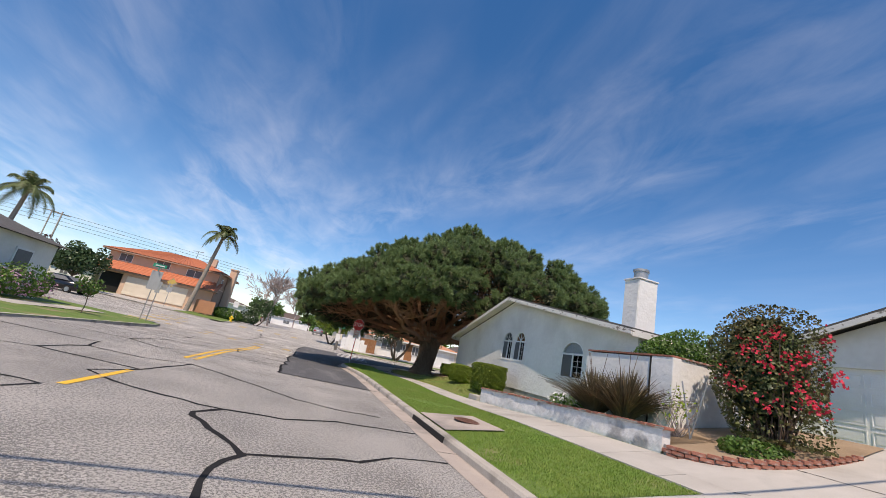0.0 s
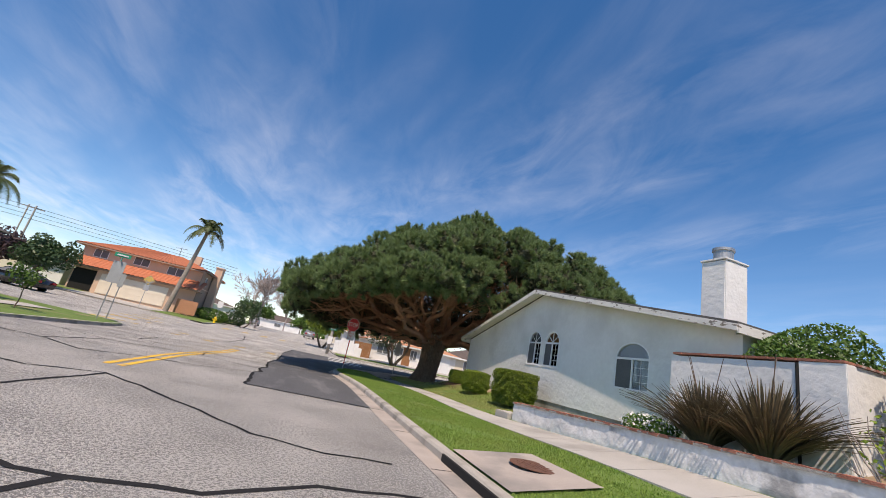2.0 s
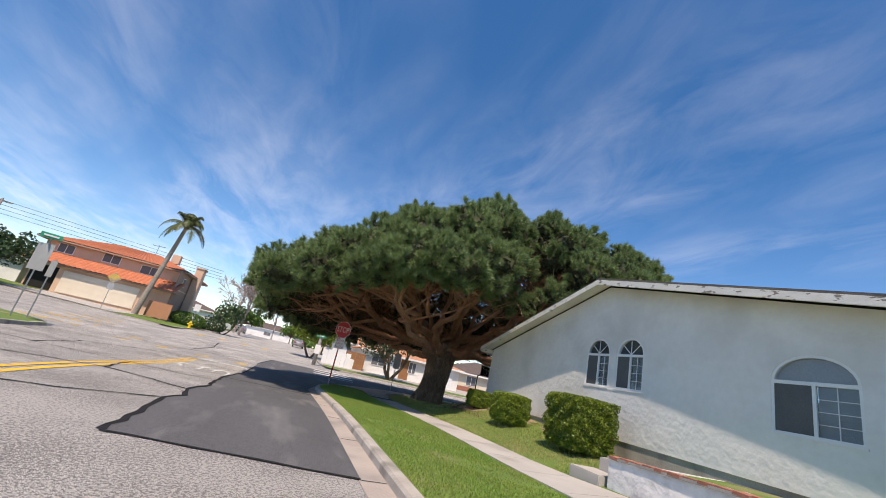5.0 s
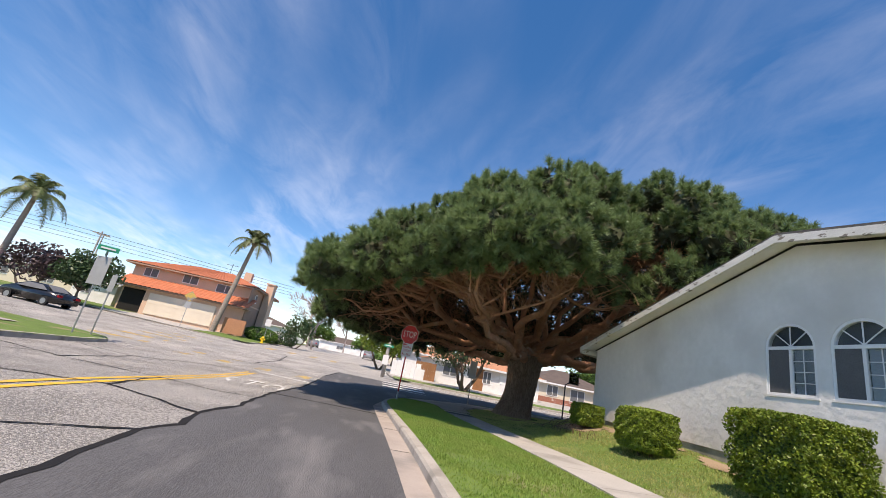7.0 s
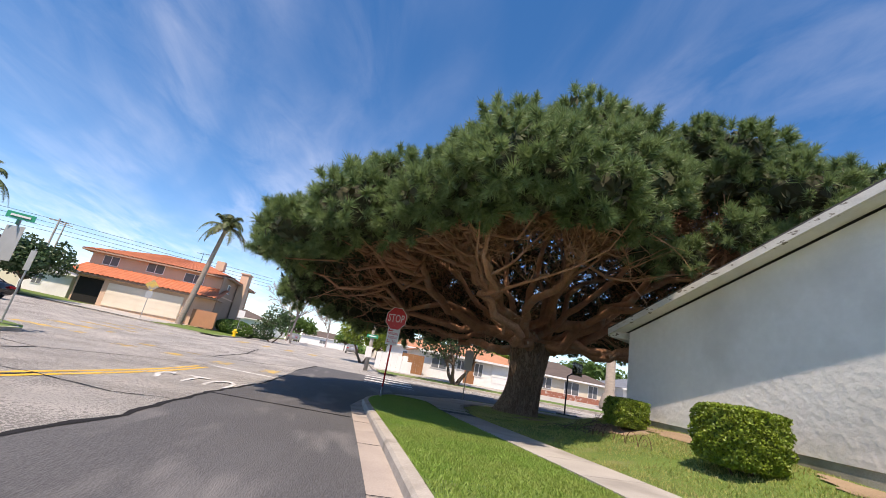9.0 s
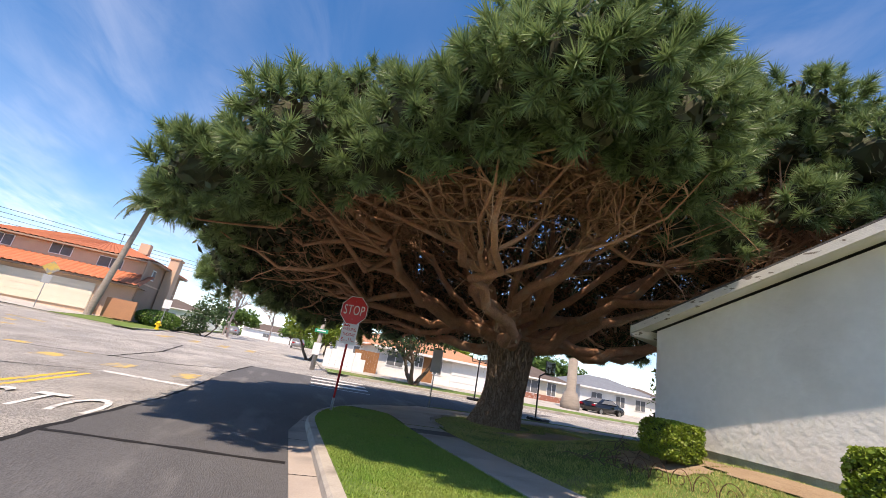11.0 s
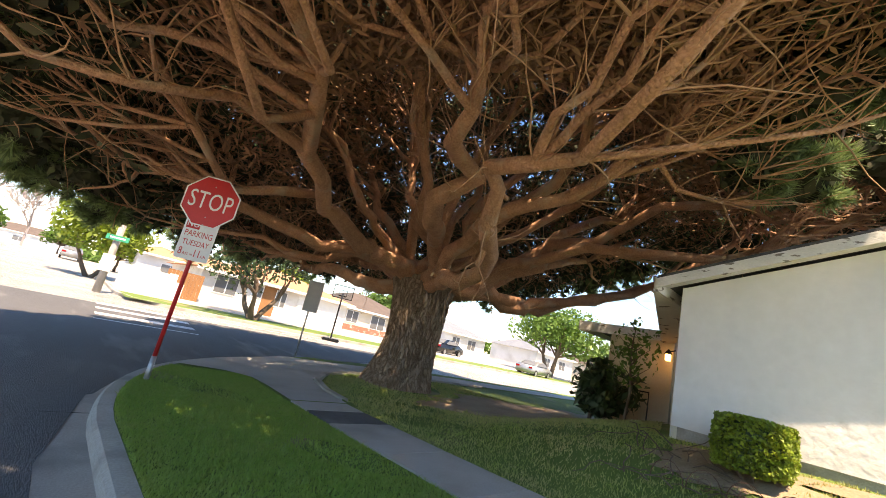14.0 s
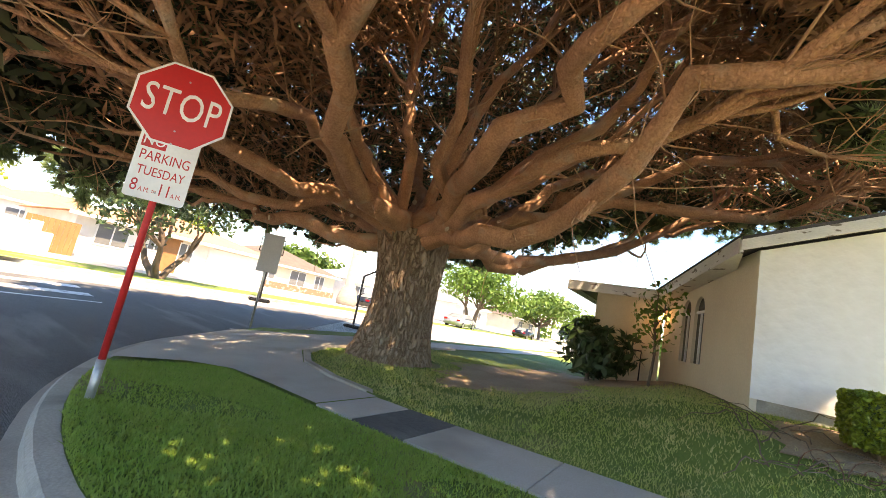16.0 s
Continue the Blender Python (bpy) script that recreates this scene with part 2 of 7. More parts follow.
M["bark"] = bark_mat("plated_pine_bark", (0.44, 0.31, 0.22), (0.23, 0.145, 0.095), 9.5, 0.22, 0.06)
M["limb"] = mat("red_brown_limb_bark", (0.54, 0.285, 0.17), (0.32, 0.16, 0.092), 0.92, 5.0, 38, 1.0, amount=0.6, stain=(0.43, 0.31, 0.225), stain_scale=2.2, stain_at=(0.55, 0.72), fine_w=1.5)
M["twig"] = mat("dry_twig", (0.50, 0.30, 0.18), (0.36, 0.19, 0.11), 0.9, 3, 20, 0.2, random_v=0.25)
M["cut"] = mat("pale_cut_wood", (0.62, 0.47, 0.32), (0.5, 0.36, 0.24), 0.85, 8, 60, 0.2)
M["needle"] = mat("pine_needles", (0.28, 0.385, 0.155), (0.165, 0.255, 0.098), 0.45, 0.35, 3, 0, random_v=0.45, trans=0.35)
# needle green darkened to paint the shade inside the crown
M["needle_shade"] = mat("shade_dark_needles", (0.052, 0.07, 0.03), (0.05, 0.042, 0.025), 0.9, 0.8, 6, 0, random_v=0.4)
M["needle_dead"] = mat("dead_brown_needles", (0.30, 0.155, 0.085), (0.20, 0.105, 0.06), 0.85, 0.8, 6, 0, random_v=0.4)
M["hedge"] = mat("hedge_leaves", (0.25, 0.32, 0.035), (0.13, 0.21, 0.028), 0.45, 4.0, 14, 0, random_v=0.65, trans=0.25)
M["leaf"] = mat("green_leaves", (0.10, 0.19, 0.03), (0.07, 0.14, 0.025), 0.5, 0.7, 6, 0, random_v=0.5, trans=0.25)
M["leaf_light"] = mat("yellow_green_leaves", (0.22, 0.29, 0.03), (0.15, 0.23, 0.03), 0.5, 0.5, 6, 0, random_v=0.45, trans=0.3)
# dark leaved plants, and the shade painted inside the bushes
M["leaf_dark"] = mat("dark_leaves_and_inner_shade", (0.045, 0.085, 0.03), (0.03, 0.06, 0.022), 0.45, 0.7, 6, 0, random_v=0.5, trans=0.15)
M["leaf_purple"] = mat("dark_purple_leaves", (0.075, 0.045, 0.05), (0.05, 0.035, 0.035), 0.5, 0.7, 6, 0, random_v=0.5, trans=0.15)
M["bract"] = mat("red_bracts", (0.62, 0.03, 0.055), (0.45, 0.02, 0.05), 0.6, 2, 8, 0, random_v=0.3, trans=0.25)
M["bougain"] = mat("bougainvillea_leaves", (0.11, 0.16, 0.045), (0.15, 0.10, 0.045), 0.55, 0.9, 6, 0, random_v=0.5, trans=0.2)
M["flax"] = mat("bronze_flax_blades", (0.10, 0.075, 0.045), (0.17, 0.13, 0.07), 0.5, 2.5, 12, 0, random_v=0.5)
M["flower_w"] = mat("white_petals", (0.75, 0.74, 0.72), None, 0.6, 5, 20, 0)
M["palm_leaf"] = mat("palm_fronds", (0.085, 0.13, 0.045), (0.13, 0.14, 0.05), 0.5, 0.5, 6, 0, random_v=0.4, trans=0.2)
M["palm_trunk"] = mat("palm_trunk", (0.34, 0.29, 0.24), (0.24, 0.20, 0.165), 0.9, 2, 20, 0.4, stretch=(1, 1, 4))
M["bare"] = mat("bare_grey_twigs", (0.36, 0.30, 0.27), (0.27, 0.22, 0.21), 0.9, 2, 20, 0, random_v=0.2)
M["bark_grey"] = mat("grey_brown_bark", (0.17, 0.12, 0.09), (0.10, 0.07, 0.05), 0.9, 4, 30, 0.6)
M["red_sign"] = mat("red_sign_sheeting", (0.62, 0.018, 0.022), (0.55, 0.016, 0.02), 0.4, 2, 30, 0.02, spec=0.5)
M["white_sign"] = mat("white_sign_sheeting", (0.78, 0.76, 0.73), (0.70, 0.68, 0.66), 0.45, 3, 30, 0.02)
M["red_post"] = mat("red_painted_post", (0.66, 0.03, 0.03), (0.52, 0.025, 0.025), 0.55, 5, 40, 0.1, stain=(0.5, 0.25, 0.22), stain_scale=9, stain_at=(0.70, 0.76))
M["galv"] = mat("galvanised_steel", (0.45, 0.45, 0.44), (0.36, 0.36, 0.36), 0.45, 6, 50, 0.05, metal=0.7)
M["green_sign"] = mat("green_sign_sheeting", (0.01, 0.30, 0.17), (0.01, 0.27, 0.15), 0.45, 2, 20, 0.02)
M["sign_back"] = mat("grey_sign_back", (0.42, 0.42, 0.41), (0.36, 0.36, 0.355), 0.55, 3, 30, 0.05, metal=0.3)
M["hydrant"] = mat("yellow_hydrant_paint", (0.85, 0.55, 0.02), (0.72, 0.45, 0.02), 0.5, 5, 30, 0.1)
M["rust"] = mat("rusty_iron", (0.20, 0.095, 0.06), (0.12, 0.06, 0.045), 0.85, 6, 40, 0.4, metal=0.3)
M["dark"] = mat("dark_void", (0.018, 0.017, 0.016), None, 0.9, 4, 40, 0.1)
M["black_car"] = mat("black_car_paint", (0.010, 0.011, 0.013), None, 0.15, 3, 30, 0, spec=0.7)
M["silver_car"] = mat("silver_car_paint", (0.45, 0.46, 0.47), None, 0.25, 3, 30, 0, metal=0.5)
M["tyre"] = mat("tyre_rubber", (0.02, 0.02, 0.02), None, 0.85, 8, 40, 0.2)
M["rim"] = mat("alloy_rim", (0.5, 0.5, 0.5), None, 0.3, 8, 40, 0.05, metal=0.9)
M["tail"] = mat("red_lamp_lens", (0.45, 0.01, 0.015), None, 0.2, 8, 40, 0)
M["wood_fence"] = mat("orange_wood_fence", (0.36, 0.17, 0.075), (0.27, 0.125, 0.055), 0.85, 3, 30, 0.3, random_v=0.15)
M["pole"] = mat("weathered_pole", (0.42, 0.38, 0.34), (0.31, 0.28, 0.25), 0.9, 3, 30, 0.3, stretch=(1, 1, 0.2))
M["black_metal"] = mat("black_metal", (0.025, 0.025, 0.027), None, 0.45, 6, 40, 0.05, metal=0.6)
M["screen"] = mat("dark_insect_screen", (0.11, 0.115, 0.12), (0.15, 0.155, 0.16), 0.6, 3, 60, 0)
M["blind"] = mat("white_window_blind", (0.55, 0.56, 0.57), (0.45, 0.46, 0.47), 0.6, 2, 30, 0)
M["glow"] = bpy.data.materials.new("lamp_glow")
M["glow"].use_nodes = True
M["glow"].node_tree.nodes["Principled BSDF"].inputs["Emission Color"].default_value = (1.0, 0.55, 0.2, 1)
M["glow"].node_tree.nodes["Principled BSDF"].inputs["Emission Strength"].default_value = 4.0


def glass_mat(name, tint, rough=0.03):
    m = bpy.data.materials.new(name)
    m.use_nodes = True
    n, l = m.node_tree.nodes, m.node_tree.links
    n.remove(n["Principled BSDF"])
    gl, tr, mx, fr = (n.new("ShaderNode" + k) for k in ("BsdfGlossy", "BsdfTransparent", "MixShader", "Fresnel"))
    gl.inputs["Roughness"].default_value = rough
    tr.inputs["Color"].default_value = (*tint, 1)
    fr.inputs["IOR"].default_value = 1.3
    l.new(fr.outputs[0], mx.inputs[0])
    l.new(tr.outputs[0], mx.inputs[1])
    l.new(gl.outputs[0], mx.inputs[2])
    l.new(mx.outputs[0], n["Material Output"].inputs[0])
    return m


M["window_mesh"] = mat("grey_window_mesh", (0.085, 0.088, 0.092), (0.12, 0.122, 0.126), 0.7, 3, 60, 0)
M["dark_glass"] = mat("dark_window_pane", (0.05, 0.055, 0.06), None, 0.12, 2, 30, 0, spec=0.6)
M["glass"] = glass_mat("window_glass", (0.82, 0.86, 0.88))

# ---- mesh helpers ----


def thing(name, loc=(0, 0, 0), label="", category="", group="", kind=""):
    e = new(name)
    e.empty_display_size = 0.1
    e.matrix_basis = Matrix.Translation(loc)
    return tagged(e, label, category, group, kind)


def link_mesh(name, me, material, parent=None, label=""):
    if material is not None and not me.materials:
        me.materials.append(material)
    ob = new(name, me)
    if parent is not None:
        ob.parent = parent
        if parent.type == "EMPTY":
            ob.matrix_parent_inverse = parent.matrix_basis.inverted()
    return tagged(ob, label)


def part(name, bm, material, parent=None, label="", smooth=False):
    """Links a bmesh in world coordinates as one mesh object under a thing or under a part."""
    bmesh.ops.recalc_face_normals(bm, faces=bm.faces)
    me = bpy.data.meshes.new(name)
    bm.to_mesh(me)
    bm.free()
    if smooth:
        me.polygons.foreach_set("use_smooth", [True] * len(me.polygons))
    return link_mesh(name, me, material, parent, label)


def raw(name, verts, faces, material, parent=None, label="", smooth=False):
    me = bpy.data.meshes.new(name)
    me.from_pydata([tuple(v) for v in verts], [], [tuple(f) for f in faces])
    if smooth:
        me.polygons.foreach_set("use_smooth", [True] * len(me.polygons))
    me.update()
    return link_mesh(name, me, material, parent, label)


def raw_np(name, verts, faces, material, parent=None, label=""):
    """Many triangles at once, from arrays."""
    me = bpy.data.meshes.new(name)
    nv, nf = len(verts), len(faces)
    k = faces.shape[1]
    me.vertices.add(nv)
    me.vertices.foreach_set("co", np.ascontiguousarray(verts, dtype=np.float32).ravel())
    me.loops.add(nf * k)
    me.loops.foreach_set("vertex_index", np.ascontiguousarray(faces, dtype=np.int32).ravel())
    me.polygons.add(nf)
    me.polygons.foreach_set("loop_start", np.arange(0, nf * k, k, dtype=np.int32))
    me.update(calc_edges=True)
    return link_mesh(name, me, material, parent, label)


def box(bm, x0, x1, y0, y1, z0, z1, bevel=0.0, m=None):
    vs = [bm.verts.new((x, y, z)) for z in (z0, z1) for y in (y0, y1) for x in (x0, x1)]
    fs = [bm.faces.new([vs[i] for i in f]) for f in ((0, 2, 3, 1), (4, 5, 7, 6), (0, 1, 5, 4), (2, 6, 7, 3), (0, 4, 6, 2), (1, 3, 7, 5))]
    if bevel:
        edges = list({e for f in fs for e in f.edges})
        out = bmesh.ops.bevel(bm, geom=edges, offset=bevel, segments=2, affect="EDGES", clamp_overlap=True)
        vs = list({v for f in out["faces"] for v in f.verts} | {v for v in vs if v.is_valid})
    if m is not None:
        bmesh.ops.transform(bm, matrix=m, verts=[v for v in vs if v.is_valid])
    return bm


def boxed(*a, **k):
    return box(bmesh.new(), *a, **k)


def tube_arrays(pts, radii, sides=6, cap=True):
    pts = [Vector(p) for p in pts]
    verts, faces = [], []
    side = None
    for i, p in enumerate(pts):
        d = (pts[min(i + 1, len(pts) - 1)] - pts[max(i - 1, 0)])
        d = d.normalized() if d.length > 1e-6 else Vector((0, 0, 1))
        if side is None:
            side = d.orthogonal().normalized()
        side = (side - d * side.dot(d))
        side = side.normalized() if side.length > 1e-6 else d.orthogonal().normalized()
        up = d.cross(side)
        for k in range(sides):
            a = 2 * math.pi * k / sides
            verts.append(p + (side * math.cos(a) + up * math.sin(a)) * radii[i])
    for i in range(len(pts) - 1):
        for k in range(sides):
            a, b = i * sides + k, i * sides + (k + 1) % sides
            faces.append((a, b, b + sides, a + sides))
    if cap:
        faces.append(tuple(range(sides - 1, -1, -1)))
        faces.append(tuple(range((len(pts) - 1) * sides, len(pts) * sides)))
    return verts, faces


def tube(bm, pts, radii, sides=8):
    if isinstance(radii, (int, float)):
        radii = [radii] * len(pts)
    v, f = tube_arrays(pts, radii, sides)
    bv = [bm.verts.new(p) for p in v]
    for q in f:
        bm.faces.new([bv[i] for i in q])
    return bm


class Pile:
    """Collects tubes or leaves into one mesh."""

    def __init__(self):
        self.v, self.f = [], []

    def tube(self, pts, radii, sides=5):
        v, f = tube_arrays(pts, radii, sides, cap=False)
        o = len(self.v)
        self.v += v
        self.f += [tuple(i + o for i in q) for q in f]

    def make(self, name, material, parent=None, label="", smooth=True):
        return raw(name, self.v, self.f, material, parent, label, smooth)


def prism(bm, outline, axis_from, axis_to, to_world):
    """Extrudes a 2D outline between two depths; to_world(u, v, w) gives the place."""
    a = [bm.verts.new(to_world(u, v, axis_from)) for u, v in outline]
    b = [bm.verts.new(to_world(u, v, axis_to)) for u, v in outline]
    bm.faces.new(a)
    bm.faces.new(b[::-1])
    n = len(outline)
    for i in range(n):
        bm.faces.new((a[i], a[(i + 1) % n], b[(i + 1) % n], b[i]))
    return bm


def lathe(bm, profile, centre, sides=16):
    rings = []
    for r, z in profile:
        rings.append([bm.verts.new((centre[0] + r * math.cos(2 * math.pi * k / sides), centre[1] + r * math.sin(2 * math.pi * k / sides), centre[2] + z)) for k in range(sides)])
    for a, b in zip(rings, rings[1:]):
        for k in range(sides):
            bm.faces.new((a[k], a[(k + 1) % sides], b[(k + 1) % sides], b[k]))
    bm.faces.new(rings[0][::-1])
    bm.faces.new(rings[-1])
    return bm


def leaf_cloud(name, pts, nrm, size, material, parent=None, label="", seed=1, shape=1.6, spread=0.7):
    """Small folded leaves of two triangles at the given places, turned roughly along the normals."""
    rng = np.random.default_rng(seed)
    n = len(pts)
    d = nrm + rng.normal(0, spread, (n, 3))
    d /= np.linalg.norm(d, axis=1)[:, None] + 1e-9
    t = np.cross(d, rng.normal(0, 1, (n, 3)))
    t /= np.linalg.norm(t, axis=1)[:, None] + 1e-9
    u = np.cross(d, t)
    s = size * rng.uniform(0.6, 1.3, n)[:, None]
    a, b = pts - t * s * shape / 2, pts + t * s * shape / 2
    c, e = pts + u * s / 2 + d * s * 0.15, pts - u * s / 2 + d * s * 0.15
    v = np.stack([a, c, b, e], 1).reshape(-1, 3)
    i = np.arange(n)[:, None] * 4
    return raw_np(name, v, np.concatenate([i + np.array([[0, 1, 2]]), i + np.array([[0, 2, 3]])]), material, parent, label)


def blob_points(centre, radii, n, seed, lumps=7, lump=0.22, fill=0.25, flat_bottom=None):
    """Places on and just inside a lumpy ellipsoid, with outward normals."""
    rng = np.random.default_rng(seed)
    d = rng.normal(0, 1, (n, 3))
    d /= np.linalg.norm(d, axis=1)[:, None]
    k = rng.normal(0, 1, (lumps, 3))
    k /= np.linalg.norm(k, axis=1)[:, None]
    w = rng.uniform(-0.6, 1.0, lumps)
    f = 1 + lump * (np.exp(-((1 - d @ k.T) * 5)) * w).sum(1)
    f *= 1 - fill * rng.random(n) ** 2
    p = d * np.array(radii) * f[:, None] + np.array(centre)
    if flat_bottom is not None:
        p[:, 2] = np.maximum(p[:, 2], flat_bottom + 0.05 * rng.random(n))
    return p, d


def word(text, size, material, m, parent, name="lettering", spacing=1.0, thick=0.002):
    """A line of writing, centred, in the built-in font, as a mesh under parent. m: its pose."""
    cu = bpy.data.curves.new(name, "FONT")
    cu.body, cu.size, cu.align_x, cu.align_y, cu.extrude = text, size, "CENTER", "CENTER", thick
    cu.space_character = spacing
    cu.resolution_u = 3
    tmp = new("tmp", cu)
    dg = bpy.context.evaluated_depsgraph_get()
    me = bpy.data.meshes.new_from_object(tmp.evaluated_get(dg))
    bpy.data.objects.remove(tmp)
    bpy.data.curves.remove(cu)
    me.transform(m)
    me.materials.clear()
    return link_mesh(name, me, material, parent)

# ---- lie of the land ----


def ramp(a, b, v):
    t = min(1.0, max(0.0, (v - a) / (b - a)))
    return t


def ss(a, b, v):
    t = ramp(a, b, v)
    return t * t * (3 - 2 * t)


def zr(x, y):
    """Height of the road: a slight dip before the crossing, rising beyond it and to the side."""
    return -0.26 * ss(13, 25, y) + 0.16 * ss(30, 38, y) + 0.021 * max(0.0, min(y, 90) - 31) + 0.028 * max(0.0, min(-9 - x, 40)) * ss(27, 36, y)


def hr(x, y):
    """Height of the block beside the walk: verge, pavement and gardens, steeper by the driveway."""
    a = 1.0 if y < 3 else (1.0 - 0.65 * ramp(3, 12, y) - 0.05 * ramp(12, 20, y) - 0.14 * ss(20, 25, y))
    flat = 0.30 * a * ramp(6, 12, y)
    mound = 0.42 * ramp(7.6, 9.6, x) * ss(12, 19, y) * (1 - ss(20.8, 24.0, y))
    bank = (0.38 * a - flat) * ramp(3.8, 6.8, x) + flat * ramp(7.1, 8.6, x) + a * 0.95 * ramp(6.8, 12.0, x)
    return zr(3.5, y) + 0.14 + bank + mound


def bez(p0, p1, p2, p3, n):
    out = []
    for i in range(n + 1):
        t = i / n
        out.append(tuple((1 - t) ** 3 * a + 3 * t * (1 - t) ** 2 * b + 3 * t * t * (1 - t) * c + t ** 3 * d for a, b, c, d in zip(p0, p1, p2, p3)))
    return out


CORNER = bez((3.57, 23.2), (3.64, 26.0), (5.45, 28.5), (8.6, 29.65), 18)
KERB_LINE = [(3.57, y) for y in np.arange(-40, 23, 1.0)] + CORNER + [(x, 29.7) for x in np.arange(9.6, 70, 2.0)]


def offset_line(line, d):
    """The line moved to its right by d metres."""
    out = []
    for i, p in enumerate(line):
        a, b = line[max(i - 1, 0)], line[min(i + 1, len(line) - 1)]
        tx, ty = b[0] - a[0], b[1] - a[1]
        n = math.hypot(tx, ty)
        out.append((p[0] + ty / n * d, p[1] - tx / n * d))
    return out


def ribbon(name, line, cols, zf, material, parent=None, label=""):
    """A strip along a line. cols: (offset to the right, height) pairs across it."""
    offs = [offset_line(line, c[0]) for c in cols]
    verts = [(o[i][0], o[i][1], zf(o[i][0], o[i][1]) + c[1]) for i in range(len(line)) for o, c in zip(offs, cols)]
    k = len(cols)
    faces = [(i * k + j, i * k + j + 1, (i + 1) * k + j + 1, (i + 1) * k + j) for i in range(len(line) - 1) for j in range(k - 1)]
    return raw(name, verts, faces, material, parent, label)


def grid_sheet(name, xs, ys, zf, material, label="", kind="structure", keep=None):
    verts = [(x, y, zf(x, y)) for y in ys for x in xs]
    nx = len(xs)
    faces = []
    for j in range(len(ys) - 1):
        for i in range(nx - 1):
            if keep is None or keep((xs[i] + xs[i + 1]) / 2, (ys[j] + ys[j + 1]) / 2):
                faces.append((j * nx + i, j * nx + i + 1, (j + 1) * nx + i + 1, (j + 1) * nx + i))
    return tagged(raw(name, verts, faces, material), label, "ground", kind=kind)


gx = [-1500, -600, -200, -95, 95, 200, 600, 1500]
grid_sheet("ground", gx, gx, lambda x, y: -0.7 if max(abs(x), abs(y)) < 150 else 0.6, M["ground"], "dry open ground reaching to the horizon")
rx_ = [-95, -70, -50, -35, -25, -18, -13, -10, -8, -6, -4, -2, 0, 2, 3.2, 4, 6, 9, 14, 20, 30, 50, 95]
ry_ = [-60, -40, -20, -5] + list(range(0, 62, 2)) + [66, 72, 80, 90, 110, 140, 190]
grid_sheet("road", rx_, ry_, zr, M["asphalt"], "worn light grey asphalt street with coarse aggregate")

# verge and gardens of the near block


def kerb_x(y):
    if y <= 23.2:
        return 3.73
    inner = offset_line(CORNER, 0.16)
    for (xa, ya), (xb, yb) in zip(inner, inner[1:]):
        if ya <= y <= yb:
            return xa + (xb - xa) * (y - ya) / (yb - ya)
    return inner[-1][0]


ys_ = list(np.arange(-40, -4, 4.0)) + list(np.arange(-4, 29.5, 0.4)) + [29.56]
fr_ = [0, 0.1, 0.25, 0.45, 0.7, 1.0, 1.3, 1.6, 1.9, 2.2, 2.6, 3.0, 3.5, 4.0, 4.6, 5.2, 6, 7, 8, 9.5, 12, 16, 22, 35, 60]
verts, faces = [], []
for y in ys_:
    for f in fr_:
        x = kerb_x(y) + f
        verts.append((x, y, hr(x, y) + 0.01 * noise.noise((x * 2, y * 2, 0))))
for j in range(len(ys_) - 1):
    for i in range(len(fr_) - 1):
        o = j * len(fr_) + i
        faces.append((o, o + 1, o + 1 + len(fr_), o + len(fr_)))
lawn = tagged(raw("lawn", verts, faces, M["lawn"], smooth=True), "green lawn verge and garden with worn bare patches", "lawn", kind="structure")

kerb = tagged(ribbon("kerb", KERB_LINE, [(-0.01, -0.03), (0.0, 0.10), (0.03, 0.135), (0.16, 0.142), (0.16, 0.0)], lambda x, y: zr(3.5, y), M["kerb"]),
              "grey concrete kerb along the verge", "kerb", kind="structure")
tagged(ribbon("gutter", KERB_LINE, [(-0.36, 0.006), (-0.2, 0.004), (-0.005, 0.012)], lambda x, y: zr(3.5, y), M["gutter"]),
       "pinkish concrete gutter pan beside the kerb", "gutter", kind="structure")
bm = bmesh.new()
for k in range(14):
    y = -6.0 + k * 2.3
    box(bm, 3.23, 3.73, y, y + 0.012, zr(3.5, y) + 0.011, zr(3.5, y) + 0.013)
tagged(part("gutter_joint", bm, M["dark"]), "dark joints across the concrete gutter", "joint", kind="structure")

# new asphalt along the gutter, with a wavy sealed edge
PATCH_EDGE = [(0.40, 10.6), (0.40, 11.5), (0.38, 12.6), (0.30, 13.4), (0.50, 14.0), (0.36, 14.9), (0.55, 16.5), (0.45, 18.5), (0.40, 20.2), (0.48, 22.5),
              (0.66, 24.7), (0.72, 28.0), (0.8, 32.7), (1.4, 36.0)]
verts, faces = [], []
for x, y in PATCH_EDGE:
    for f in (0, 0.33, 0.66, 1):
        xx = x + ((3.24 if y < 24 else 3.24 + (y - 24) ** 1.3 * 0.6) - x) * f
        yy = y - (0.45 * f if y < 10.7 else 0)
        verts.append((xx, yy, zr(xx, yy) + 0.008))
for j in range(len(PATCH_EDGE) - 1):
    for i in range(3):
        faces.append((j * 4 + i, j * 4 + i + 1, (j + 1) * 4 + i + 1, (j + 1) * 4 + i))
tagged(raw("road_patch", verts, faces, M["asphalt_new"]), "smooth dark new asphalt patch beside the gutter", "road", kind="structure")


